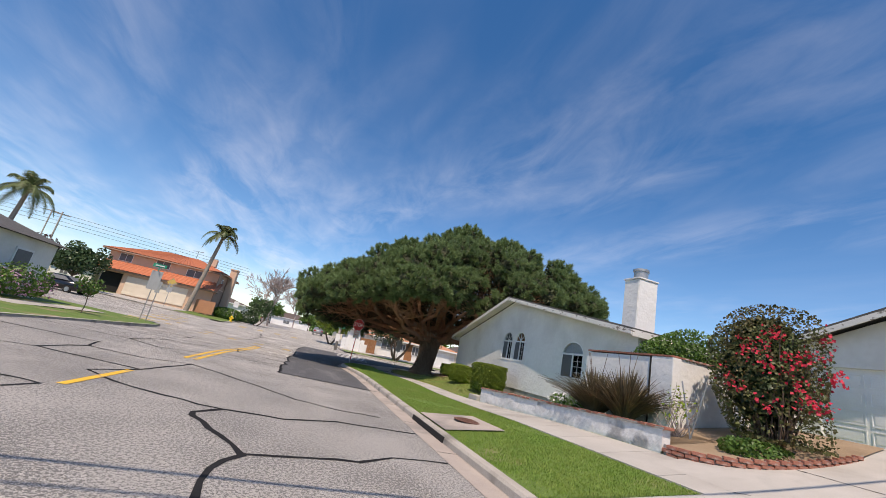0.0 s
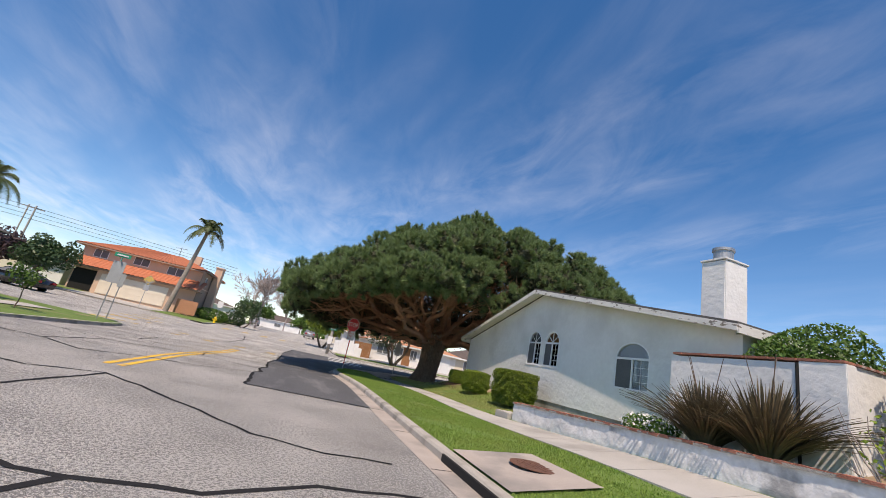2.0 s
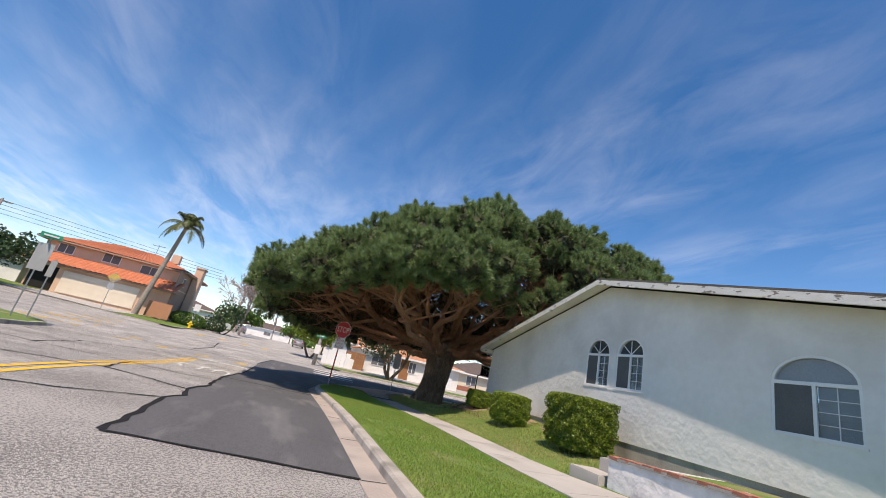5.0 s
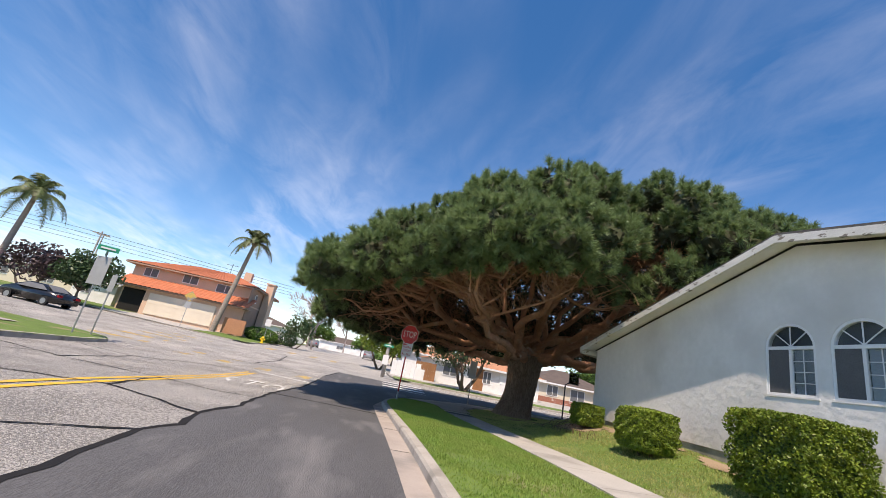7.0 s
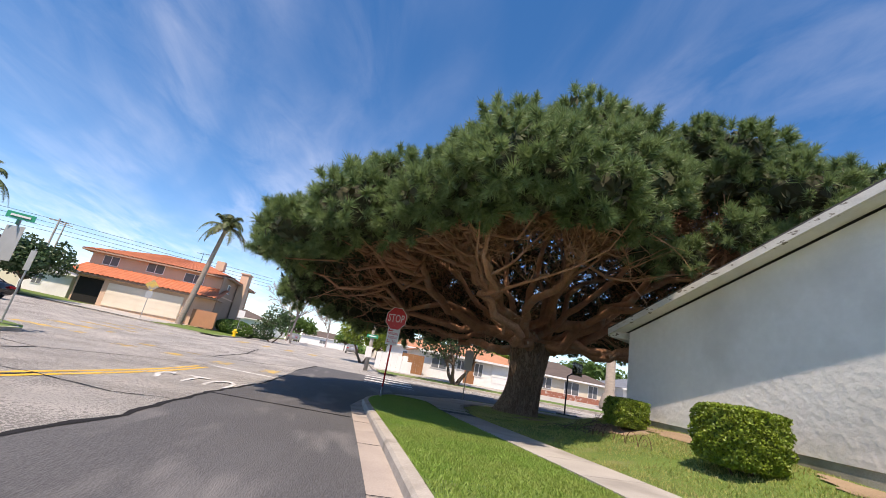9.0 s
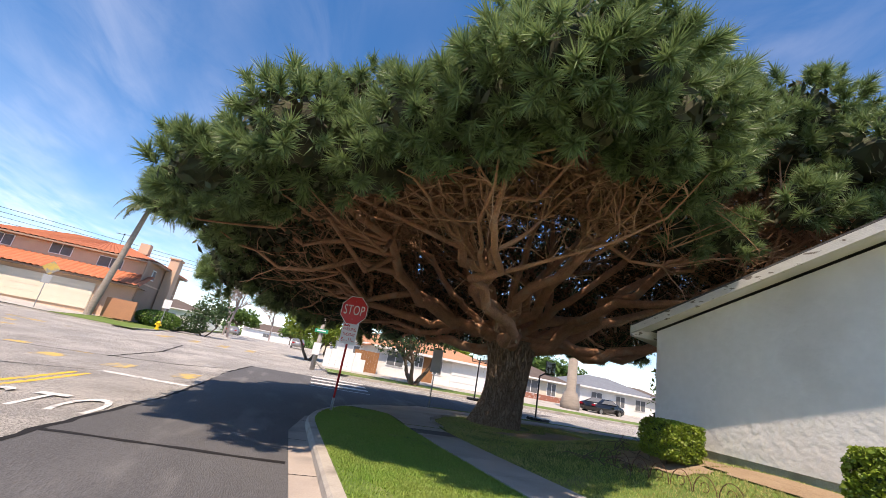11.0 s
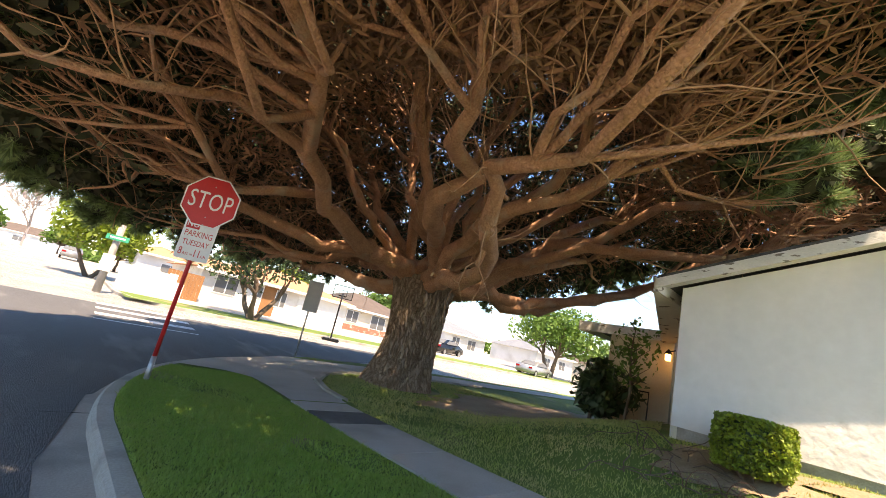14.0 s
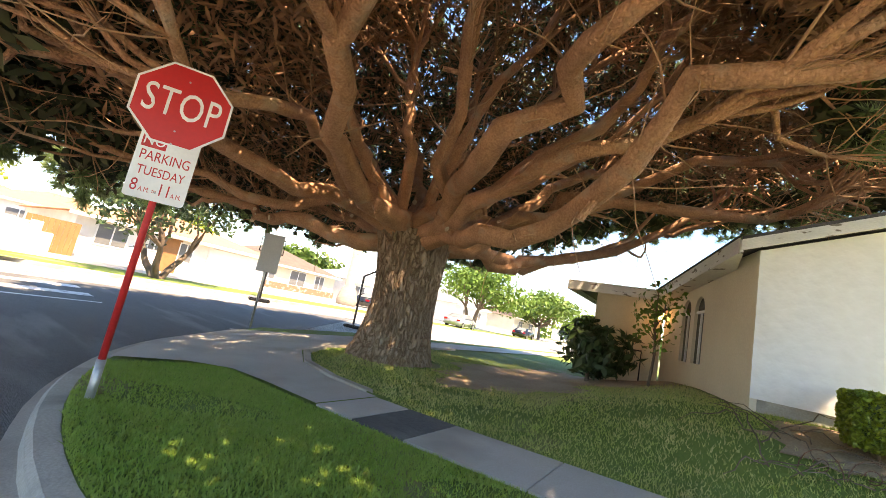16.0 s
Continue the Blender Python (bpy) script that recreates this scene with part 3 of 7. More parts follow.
def drape(line, width, lift=0.006, wob=0.0, seed=0):
    """A flat strip on the road along a polyline, with a slightly uneven width."""
    rng = random.Random(seed)
    pts = []
    for (xa, ya), (xb, yb) in zip(line, line[1:]):
        n = max(1, int(math.hypot(xb - xa, yb - ya) / 0.3))
        for k in range(n):
            t = k / n
            pts.append((xa + (xb - xa) * t + rng.uniform(-wob, wob), ya + (yb - ya) * t + rng.uniform(-wob, wob)))
    pts.append(line[-1])
    w = [width * (rng.uniform(0.6, 1.25) if wob else 1.0) / 2 for _ in pts]
    le, ri = [], []
    for i, p in enumerate(pts):
        a, b = pts[max(i - 1, 0)], pts[min(i + 1, len(pts) - 1)]
        tx, ty = b[0] - a[0], b[1] - a[1]
        n = math.hypot(tx, ty) or 1
        le.append((p[0] - ty / n * w[i], p[1] + tx / n * w[i]))
        ri.append((p[0] + ty / n * w[i], p[1] - tx / n * w[i]))
    v = [(x, y, zr(x, y) + lift) for q in zip(le, ri) for x, y in q]
    return v, [(2 * i, 2 * i + 1, 2 * i + 3, 2 * i + 2) for i in range(len(pts) - 1)]


CRACKS = [
    ([(0.28, -0.6), (0.25, 0.52), (0.21, 1.23), (0.45, 1.78), (-0.39, 3.32), (-0.42, 3.5), (-0.14, 3.96), (0.8, 3.96), (1.75, 4.39), (2.84, 4.36), (3.2, 4.4)], 0.085),
    ([(0.45, 1.78), (0.88, 1.93), (1.84, 2.12), (2.3, 2.5), (2.82, 2.62), (3.2, 2.6)], 0.07),
    ([(-0.14, 3.96), (-1.42, 4.55), (-2.18, 5.08), (-2.6, 5.6), (-2.09, 6.58), (-1.69, 8.95)], 0.06),
    ([(-5.5, 3.2), (-2.62, 3.38), (-2.46, 3.9), (-3.6, 4.3), (-6.9, 4.6)], 0.06),
    ([(-1.69, 8.95), (-0.26, 7.46), (0.93, 6.08), (1.85, 5.61), (2.7, 5.5)], 0.055),
    ([(-7.4, 6.3), (-4.32, 7.4), (-4.03, 8.97), (-4.3, 10.2), (-7.4, 11.0)], 0.07),
    ([(-4.32, 7.4), (-3.48, 7.08), (-2.09, 6.58)], 0.07),
    ([(-4.03, 8.97), (-2.6, 8.5), (-1.69, 8.95)], 0.05),
    ([(-7.4, 13.6), (-4.42, 12.71), (-3.28, 11.66), (-2.2, 12.4), (-0.9, 12.6), (0.3, 13.4)], 0.06),
    ([(-4.42, 12.71), (-4.1, 15.5), (-6.0, 17.0), (-7.4, 17.2)], 0.06),
    ([(-4.1, 15.5), (-1.58, 16.27), (0.36, 15.0)], 0.07),
    ([(-1.58, 16.27), (-1.9, 19.0), (-4.5, 19.6), (-7.4, 21.2)], 0.06),
    ([(-1.9, 19.0), (-0.4, 18.2), (0.45, 18.5)], 0.05),
    ([(-4.5, 19.6), (-5.0, 24.0), (-3.4, 26.3), (-1.5, 27.6)], 0.06),
    ([(-7.4, 25.0), (-5.0, 24.0)], 0.05),
    ([(-6.0, 17.0), (-5.2, 19.9)], 0.045),
    ([(-9.0, 31.0), (-4.2, 31.6), (-1.0, 32.4), (0.5, 33.5)], 0.08),
    ([(-3.0, 31.7), (-2.4, 36.0), (-3.0, 42.0)], 0.08),
]
v_all, f_all = [], []
for i, (ln, w) in enumerate(CRACKS):
    v, f = drape(ln, w, 0.005 + 0.0004 * i, 0.035, i)
    f_all += [tuple(k + len(v_all) for k in q) for q in f]
    v_all += v
v, f = drape(PATCH_EDGE, 0.10, 0.0125, 0.03, 40)
f_all += [tuple(k + len(v_all) for k in q) for q in f]
v_all += v
for ln, w in (([(0.40, 10.6), (3.24, 10.15)], 0.06), ([(0.42, 20.25), (3.2, 19.85)], 0.12)):
    v, f = drape(ln, w, 0.0125, 0.02, 41)
    f_all += [tuple(k + len(v_all) for k in q) for q in f]
    v_all += v
tagged(raw("crack_seal", v_all, f_all, M["seal"]), "black tar lines sealing the cracks in the road", "crack seal", kind="stuff")


def marking(line, width, material, label, lift=0.007):
    v, f = drape(line, width, lift)
    return tagged(raw("road_marking", v, f, material), label, "road marking", kind="structure")


for dx in (-0.13, 0.13):
    marking([(-2.02 + dx, 10.1), (-1.85 + dx, 19.0), (-1.68 + dx, 26.6)], 0.13, M["yellow"], "double yellow centre line painted on the road")
marking([(-2.28, 4.05), (-2.18, 6.3)], 0.13, M["yellow"], "broken yellow centre line dash painted on the road")
marking([(-2.30, -5.6), (-2.34, -2.9)], 0.13, M["yellow"], "broken yellow centre line dash painted on the road")
marking([(-1.7, 27.6), (0.6, 27.0)], 0.32, M["white_paint"], "white limit line before the crossing")
for i, x in enumerate((0.0, -1.9, -3.8, -5.7)):
    marking([(x, 28.7 + 0.25 * i), (x + 0.05, 31.3 + 0.25 * i)], 0.62, M["yellow_worn"], "worn yellow school crossing bar")
for i in range(6):
    marking([(3.9 + 0.06 * i, 30.2 + i * 1.15), (6.5 + 0.06 * i, 30.2 + i * 1.15)], 0.42, M["white_paint"], "white zebra crossing bar across the side street", 0.011)
for i in range(4):
    marking([(-5.6 + i * 1.9, 47.2), (-5.6 + i * 1.9, 50.0)], 0.62, M["yellow_worn"], "worn yellow school crossing bar")
for i in range(5):
    marking([(-11.2, 32.2 + i * 2.3), (-8.4, 32.2 + i * 2.3)], 0.55, M["yellow_worn"], "worn yellow school crossing bar")
marking([(7.2, 36.9), (13.5, 37.3)], 0.14, M["white_paint"], "white edge line along the side street")
for ch, x in (("S", -1.30), ("T", -0.62), ("O", 0.08)):
    me_m = Matrix.Translation((x, 22.0, zr(x, 22.0) + 0.010)) @ Matrix.Diagonal((0.86, 2.9, 1, 1))
    ob = word(ch, 0.95, M["white_paint"], me_m, None, "road_letter", thick=0.0005)
    tagged(ob, "white painted road letter " + ch + " of the word STOP", "road marking", kind="structure")

# pavement slabs, corner apron, driveway


def walk_x(y):
    return 6.0 + max(0.0, 3 - y) * 0.055


def walk_w(y):
    return 1.2 - 0.2 * ramp(10, 13, y)


pavement = thing("pavement", (6.2, 10, 0.2), "pale concrete pavement of square slabs", "pavement", kind="structure")


def slab(y0, y1, xa, xb, material, name="slab", lift=0.022, label=""):
    bm = bmesh.new()
    g = 0.007
    cs = [(xa(y0) + g, y0 + g), (xb(y0) - g, y0 + g), (xb(y1) - g, y1 - g), (xa(y1) + g, y1 - g)]
    top = [bm.verts.new((x, y, hr(x, y) + lift)) for x, y in cs]
    bot = [bm.verts.new((x, y, hr(x, y) - 0.05)) for x, y in cs]
    bm.faces.new(top)
    for i in range(4):
        bm.faces.new((top[i], bot[i], bot[(i + 1) % 4], top[(i + 1) % 4]))
    return part(name, bm, material, pavement, label)


y = -6.75
while y < 24.3:
    blk = 22.9 < y < 23.9
    cuts = [(y, y + 0.66, 1), (y + 0.67, y + 1.2, 0)] if blk else [(y, y + 1.2, 0)]
    for ya, yb, dark in cuts:
        if yb - ya > 0.08:
            slab(ya, yb, walk_x, lambda v: walk_x(v) + walk_w(v), M["asphalt_new"] if dark else M["concrete"], "asphalt_infill" if dark else "slab", 0.022, "black asphalt infill slab" if dark else "")
    y += 1.2
Y_END = y
inner_kerb = offset_line(CORNER, 0.165)
outline = ([(6.0, Y_END), (7.0, Y_END), (7.05, 25.4), (7.3, 26.3), (7.9, 27.1), (8.8, 27.5), (10.5, 27.55), (14, 27.55), (14, 28.7), (11, 28.72), (9.3, 28.75), (8.3, 28.95), (7.7, 29.2)]
           + [p for p in inner_kerb[::-1] if p[1] > 26.4 and p[0] < 7.75] + [(4.9, 26.62), (5.6, 26.4), (5.95, 26.0), (6.0, 25.4)])
bm = bmesh.new()
ring = [bm.verts.new((x, y, 0)) for x, y in outline]
bmesh.ops.triangle_fill(bm, use_beauty=True, edges=[bm.edges.new((a, b)) for a, b in zip(ring, ring[1:] + ring[:1])])
for v in bm.verts:
    v.co.z = hr(v.co.x, v.co.y) + 0.03
part("corner_apron", bm, M["concrete"], pavement)
bm = bmesh.new()
bm.faces.new([bm.verts.new((x, y, hr(x, y) + 0.03)) for x, y in ((14, 27.55), (60, 27.55), (60, 28.7), (14, 28.7))])
part("side_walk", bm, M["concrete"], pavement)
edge_line = [(7.04, Y_END + 0.2), (7.08, 25.4), (7.33, 26.28), (7.93, 27.06), (8.8, 27.45), (10.5, 27.5), (14, 27.5)]
tagged(ribbon("lawn_kerb", edge_line, [(-0.02, 0.0), (-0.02, 0.06), (0.09, 0.06), (0.11, 0.0)], lambda x, y: hr(x, y), M["kerb"]), "low concrete edging round the tree lawn", "kerb", kind="structure")

xs = list(np.arange(6.6, 16.2, 0.8))
ys2 = list(np.arange(-7.5, 2.4, 0.7))
grid_sheet("driveway", xs, ys2, lambda x, y: hr(x, y) + 0.035, M["concrete"], "pale concrete driveway sloping up to the garage")
grid_sheet("driveway_apron", [3.735, 4.4, 5.0, 5.6, 6.2, 6.65], ys2[:-2], lambda x, y: hr(x, y) + 0.033, M["concrete"], "pale concrete driveway apron crossing the verge")
v_all, f_all = [], []
for i, ln in enumerate(([(6.6, 0.9), (9.0, -1.5), (12, -3.0)], [(6.6, -1.6), (9.5, -1.9), (15, -1.4)], [(8.6, 1.4), (8.8, -3)])):
    v, f = drape(ln, 0.02, 0.0, 0.02, i + 60)
    f_all += [tuple(k + len(v_all) for k in q) for q in f]
    v_all += [(x, y, hr(x, y) + 0.04) for x, y, z in v]
tagged(raw("driveway_crack", v_all, f_all, M["dark"]), "thin dark cracks and joints in the driveway", "crack", kind="stuff")

def soil_patch(cx, cy, rx, ry, seed):
    rg_ = random.Random(seed)
    bm = bmesh.new()
    ring = []
    for k in range(26):
        a = 2 * math.pi * k / 26
        f = rg_.uniform(0.7, 1.15)
        x, y = cx + rx * f * math.cos(a), cy + ry * f * math.sin(a)
        ring.append(bm.verts.new((x, y, hr(x, y) + 0.016)))
    c = bm.verts.new((cx, cy, hr(cx, cy) + 0.02))
    for k in range(26):
        bm.faces.new((c, ring[k], ring[(k + 1) % 26]))
    tagged(part("bare_soil", bm, M["dirt"]), "bare brown soil worn through the lawn", "soil", kind="structure")


soil_patch(11.3, 24.2, 2.2, 1.6, 1)
soil_patch(12.6, 22.3, 1.6, 1.2, 2)
soil_patch(9.1, 19.6, 0.6, 0.9, 3)
soil_patch(9.45, 17.6, 0.36, 1.5, 4)
soil_patch(9.5, 14.9, 0.3, 1.0, 10)
soil_patch(14.2, 23.9, 1.7, 1.3, 7)
soil_patch(9.3, 24.4, 0.8, 0.5, 8)

# storm drain and manhole in the verge
drain = thing("storm_drain", (3.8, 5.1, 0.1), "concrete storm drain inlet in the kerb", "drain")
# no hole in the kerb: a black block paints the inlet's shade
bm = bmesh.new()
box(bm, 3.545, 3.60, 3.9, 6.0, 0.012, 0.112)
part("inlet_opening", bm, M["dark"], drain, "black block standing in for the shade of the inlet")
bm = bmesh.new()
bm.faces.new([bm.verts.new((x, y, hr(x, y) + 0.03)) for x, y in ((3.735, 4.35), (5.05, 4.45), (5.0, 6.0), (3.735, 6.1))])
part("inlet_slab", bm, M["gutter"], drain)
manhole = thing("manhole_cover", (4.62, 5.3, hr(4.62, 5.3)), "round rusty iron manhole cover in a concrete slab", "manhole")
bm = bmesh.new()
lathe(bm, [(0.34, 0.0), (0.34, 0.008), (0.31, 0.012), (0.0001, 0.012)], (4.62, 5.3, hr(4.62, 5.3) + 0.034), 28)
part("cover", bm, M["rust"], manhole)
bm = bmesh.new()
for k in range(-3, 4):
    for q in range(-3, 4):
        if k * k + q * q < 10:
            box(bm, 4.60 + k * 0.08, 4.64 + k * 0.08, 5.28 + q * 0.08, 5.32 + q * 0.08, hr(4.62, 5.3) + 0.046, hr(4.62, 5.3) + 0.050)
tagged(part("grip_studs", bm, M["rust"], manhole), kind="stuff")

# ---- white house with the gable ----
WX, YR, ZR_ = 9.87, 13.96, 4.85
Y_L, Z_L, Y_RT, Z_RT = 20.70, 2.92, 6.0, 3.33


def rake(y):
    return Z_L + (ZR_ - Z_L) * (Y_L - y) / (Y_L - YR) if y > YR else Z_RT + (ZR_ - Z_RT) * (y - Y_RT) / (YR - Y_RT)


house = thing("house", (14.5, 13.5, 0.4), "white stucco bungalow with a low gable and flaking white trim", "house")


def arch_outline(yc, half, z0, zs, zt, n=14):
    """Outline of an arched opening, in y and z, anticlockwise."""
    return [(yc - half, z0), (yc + half, z0)] + [(yc + half * math.cos(math.pi * k / n), zs + (zt - zs) * math.sin(math.pi * k / n)) for k in range(n + 1)]


WINDOWS = [(14.20, 0.45, 2.02, 2.86, 3.30), (13.07, 0.45, 2.02, 2.86, 3.30), (9.22, 0.62, 1.68, 2.52, 2.98)]
Y0W, Y1W, ZB = 6.35, 20.46, 0.15


def wall_with_holes(name, outline, holes, to_world, thick, material, parent):
    """A flat wall of any outline with holes, filled by triangles, and given thickness with reveals."""
    bm = bmesh.new()
    loops = [outline] + holes
    edges = []
    rings = []
    for lp in loops:
        vs = [bm.verts.new(to_world(u, v, 0)) for u, v in lp]
        rings.append(vs)
        edges += [bm.edges.new((vs[i], vs[(i + 1) % len(vs)])) for i in range(len(vs))]
    bmesh.ops.triangle_fill(bm, use_beauty=True, edges=edges)
    for lp, vs in zip(loops, rings):
        back = [bm.verts.new(to_world(u, v, thick)) for u, v in lp]
        for i in range(len(vs)):
            j = (i + 1) % len(vs)
            bm.faces.new((vs[i], vs[j], back[j], back[i]))
    return part(name, bm, material, parent)


gable = [(Y0W, 0.84), (Y1W, 0.84), (Y1W, rake(Y1W) - 0.10), (YR, ZR_ - 0.10), (Y0W, rake(Y0W) - 0.10)]
wall_with_holes("gable_wall", gable, [arch_outline(*w) for w in WINDOWS], lambda u, v, w: (WX + w, u, v), 0.14, M["stucco"], house)
bm = boxed(WX + 0.025, WX + 0.13, Y0W, Y1W, ZB, 0.84)
part("plinth", bm, M["kerb"], house, "bare grey concrete footing")


def arched_window(yc, half, z0, zs, zt, wide):
    win = thing("arched_window", (WX + 0.05, yc, z0), "arched white framed window with insect screen", "window", "arched windows of the gable")
    xf = WX + 0.04
    fw = 0.045
    outer = arch_outline(yc, half, z0, zs, zt)
    inner = arch_outline(yc, half - fw, z0 + fw, zs, zt - fw)
    bm = bmesh.new()
    n = len(outer)
    rows = [[bm.verts.new((x, u, v)) for u, v in lp] for x, lp in ((xf - 0.03, outer), (xf - 0.03, inner), (xf + 0.05, inner))]
    for a, b in zip(rows, rows[1:]):
        for i in range(n):
            bm.faces.new((a[i], a[(i + 1) % n], b[(i + 1) % n], b[i]))
    fr = part("window_frame", bm, M["white"], win)
    bm = boxed(xf - 0.03, xf + 0.03, yc - half + fw, yc + half - fw, zs - 0.03, zs + 0.03)
    part("transom", bm, M["white"], win)
    bm = boxed(xf - 0.02, xf + 0.03, yc - 0.025, yc + 0.025, z0 + fw, zs - 0.03)
    part("mullion", bm, M["white"], win)
    bm = boxed(WX - 0.015, WX + 0.05, yc - half - 0.02, yc + half + 0.02, z0 - 0.03, z0)
    part("window_sill", bm, M["stucco"], win)
    # fan bars in the arch and a grid in the sashes
    if not wide:
        for a in (45, 90, 135):
            bm = bmesh.new()
            tube(bm, [(xf, yc, zs + 0.03), (xf, yc + (half - fw) * math.cos(radians(a)), zs + (zt - zs - fw) * math.sin(radians(a)))], 0.011, 4)
            part("glazing_bar", bm, M["white"], win)
    for s in (-1, 1):
        ya, yb = sorted((yc + s * 0.03, yc + s * (half - fw)))
        for k in (1, 2, 3):
            zz = z0 + fw + (zs - z0 - 2 * fw) * k / 4
            part("glazing_bar", boxed(xf - 0.012, xf + 0.001, ya, yb, zz - 0.006, zz + 0.006), M["white"], win)
        part("glazing_bar", boxed(xf - 0.010, xf + 0.001, (ya + yb) / 2 - 0.006, (ya + yb) / 2 + 0.006, z0 + fw, zs - 0.03), M["white"], win)
        part("pane", boxed(xf + 0.004, xf + 0.008, ya, yb, z0 + fw, zs - 0.03), M["glass"], win)
        part("screen" if s > 0 else "blind", boxed(*((xf - 0.019, xf - 0.015) if s > 0 else (xf + 0.035, xf + 0.04)), ya, yb, z0 + fw, zs - 0.03), M["window_mesh"] if s > 0 else M["blind"], win)
    bm = bmesh.new()
    bm.faces.new([bm.verts.new((xf + 0.006, u, v)) for u, v in arch_outline(yc, half - fw, zs + 0.03, zs + 0.03, zt - fw)[2:]])
    part("fanlight", bm, M["glass"], win)
    bm = bmesh.new()
    bm.faces.new([bm.verts.new((xf + 0.05, u, v)) for u, v in arch_outline(yc, half - fw, zs + 0.03, zs + 0.03, zt - fw)[2:]])
    part("dark_interior", bm, M["blind"] if wide else M["window_mesh"], win)
    return win


for w in WINDOWS:
    arched_window(*w, wide=w[1] > 0.6)

# front of the house, running away from the corner beside the tree
FX1, FY1 = 14.6, 21.9


def front(u, v, w):
    """u metres along the front from the gable's corner, v up, w into the house."""
    L = math.hypot(FX1 - WX, FY1 - Y1W)
    dx, dy = (FX1 - WX) / L, (FY1 - Y1W) / L
    return (WX + dx * u + dy * w, Y1W + dy * u - dx * w, v)


FL = math.hypot(FX1 - WX, FY1 - Y1W)
F_WIN = [(2.35, 0.28, 1.15, 2.15, 2.45), (3.15, 0.28, 1.15, 2.15, 2.45)]
wall_with_holes("front_wall", [(0, ZB), (FL, ZB), (FL, 2.9), (0, 2.9)], [arch_outline(*w) for w in F_WIN], front, 0.14, M["cream"], house)
for yc, half, z0, zs, zt in F_WIN:
    win = thing("front_window", front(yc, z0, 0), "narrow arched window with a cream frame", "window", "front windows")
    bm = bmesh.new()
    prism(bm, arch_outline(yc, half, z0, zs, zt), 0.06, 0.08, front)
    part("pane", bm, M["dark_glass"], win)
    bm = bmesh.new()
    prism(bm, [(yc - half, zs - 0.025), (yc + half, zs - 0.025), (yc + half, zs + 0.025), (yc - half, zs + 0.025)], 0.03, 0.07, front)
    part("transom", bm, M["white"], win)
    bm = bmesh.new()
    prism(bm, [(yc - 0.02, z0), (yc + 0.02, z0), (yc + 0.02, zs), (yc - 0.02, zs)], 0.03, 0.07, front)
    part("mullion", bm, M["white"], win)
part("side_wall", boxed(WX, 20.0, Y0W - 0.14, Y0W, ZB, 3.2), M["stucco"], house)
part("porch_wall", boxed(14.62, 14.8, 21.95, 23.6, ZB, 2.6), M["cream"], house)
part("back_wall", boxed(19.9, 20.0, Y0W, 21.6, ZB, 3.4), M["stucco"], house)
bm = bmesh.new()
box(bm, 13.9, 20.2, 22.0, 24.2, 2.62, 2.73)
part("porch_roof", bm, M["roof_dark"], house, "dark porch roof")
part("porch_fascia", boxed(13.85, 13.90, 22.0, 24.2, 2.48, 2.735), M["trim"], house)
part("porch_front_fascia", boxed(13.9, 20.2, 24.2, 24.25, 2.48, 2.735), M["trim"], house)

# roof planes, shingles and trim boards
OX = 9.43


def roof_plane(ya, za, yb, zb, name):
    bm = bmesh.new()
    prism(bm, [(ya, za - 0.02), (yb, zb - 0.02), (yb, zb + 0.05), (ya, za + 0.05)], OX, 20.4, lambda u, v, w: (w, u, v))
    return part(name, bm, M["roof_dark"], house, "dark grey shingle roof")


roof_plane(Y_L, Z_L, YR, ZR_, "roof")
roof_plane(YR, ZR_, Y_RT, Z_RT, "roof")
for ya, za, yb, zb in ((Y_L, Z_L, YR, ZR_), (YR, ZR_, Y_RT, Z_RT)):
    bm = bmesh.new()
    prism(bm, [(ya, za - 0.15), (yb, zb - 0.15), (yb, zb - 0.005), (ya, za - 0.005)], OX - 0.035, OX + 0.02, lambda u, v, w: (w, u, v))
    part("rake_board", bm, M["trim"], house, "flaking white rake board")
    bm = bmesh.new()
    prism(bm, [(ya, za - 0.05), (yb, zb - 0.05), (yb, zb - 0.025), (ya, za - 0.025)], OX + 0.02, WX, lambda u, v, w: (w, u, v))
    part("soffit", bm, M["stucco"], house)
part("eave_board", boxed(OX, 20.4, Y_L - 0.02, Y_L + 0.03, Z_L - 0.19, Z_L), M["trim"], house)
part("eave_board", boxed(OX, 20.4, Y_RT - 0.03, Y_RT + 0.02, Z_RT - 0.19, Z_RT), M["trim"], house)
bm = bmesh.new()
wedge = [(OX, Y_L + 0.035), (14.4, 22.2), (14.4, 20.75), (OX, 20.72)]
lo, hi = ([bm.verts.new((x, y, Z_L + dz - 0.16 * (y - 20.7))) for x, y in wedge] for dz in (-0.19, 0.03))
bm.faces.new(lo)
bm.faces.new(hi[::-1])
for k in range(4):
    bm.faces.new((lo[k], lo[(k + 1) % 4], hi[(k + 1) % 4], hi[k]))
part("front_eave", bm, M["trim"], house)
bm = bmesh.new()
bm.faces.new([bm.verts.new((x, y, Z_L + 0.045 - 0.16 * (y - 20.7))) for x, y in ((OX - 0.02, Y_L + 0.06), (14.42, 22.26), (14.42, 20.75), (OX - 0.02, 20.72))])
bmesh.ops.solidify(bm, geom=bm.faces[:], thickness=0.03)
part("front_roof_edge", bm, M["roof_dark"], house)

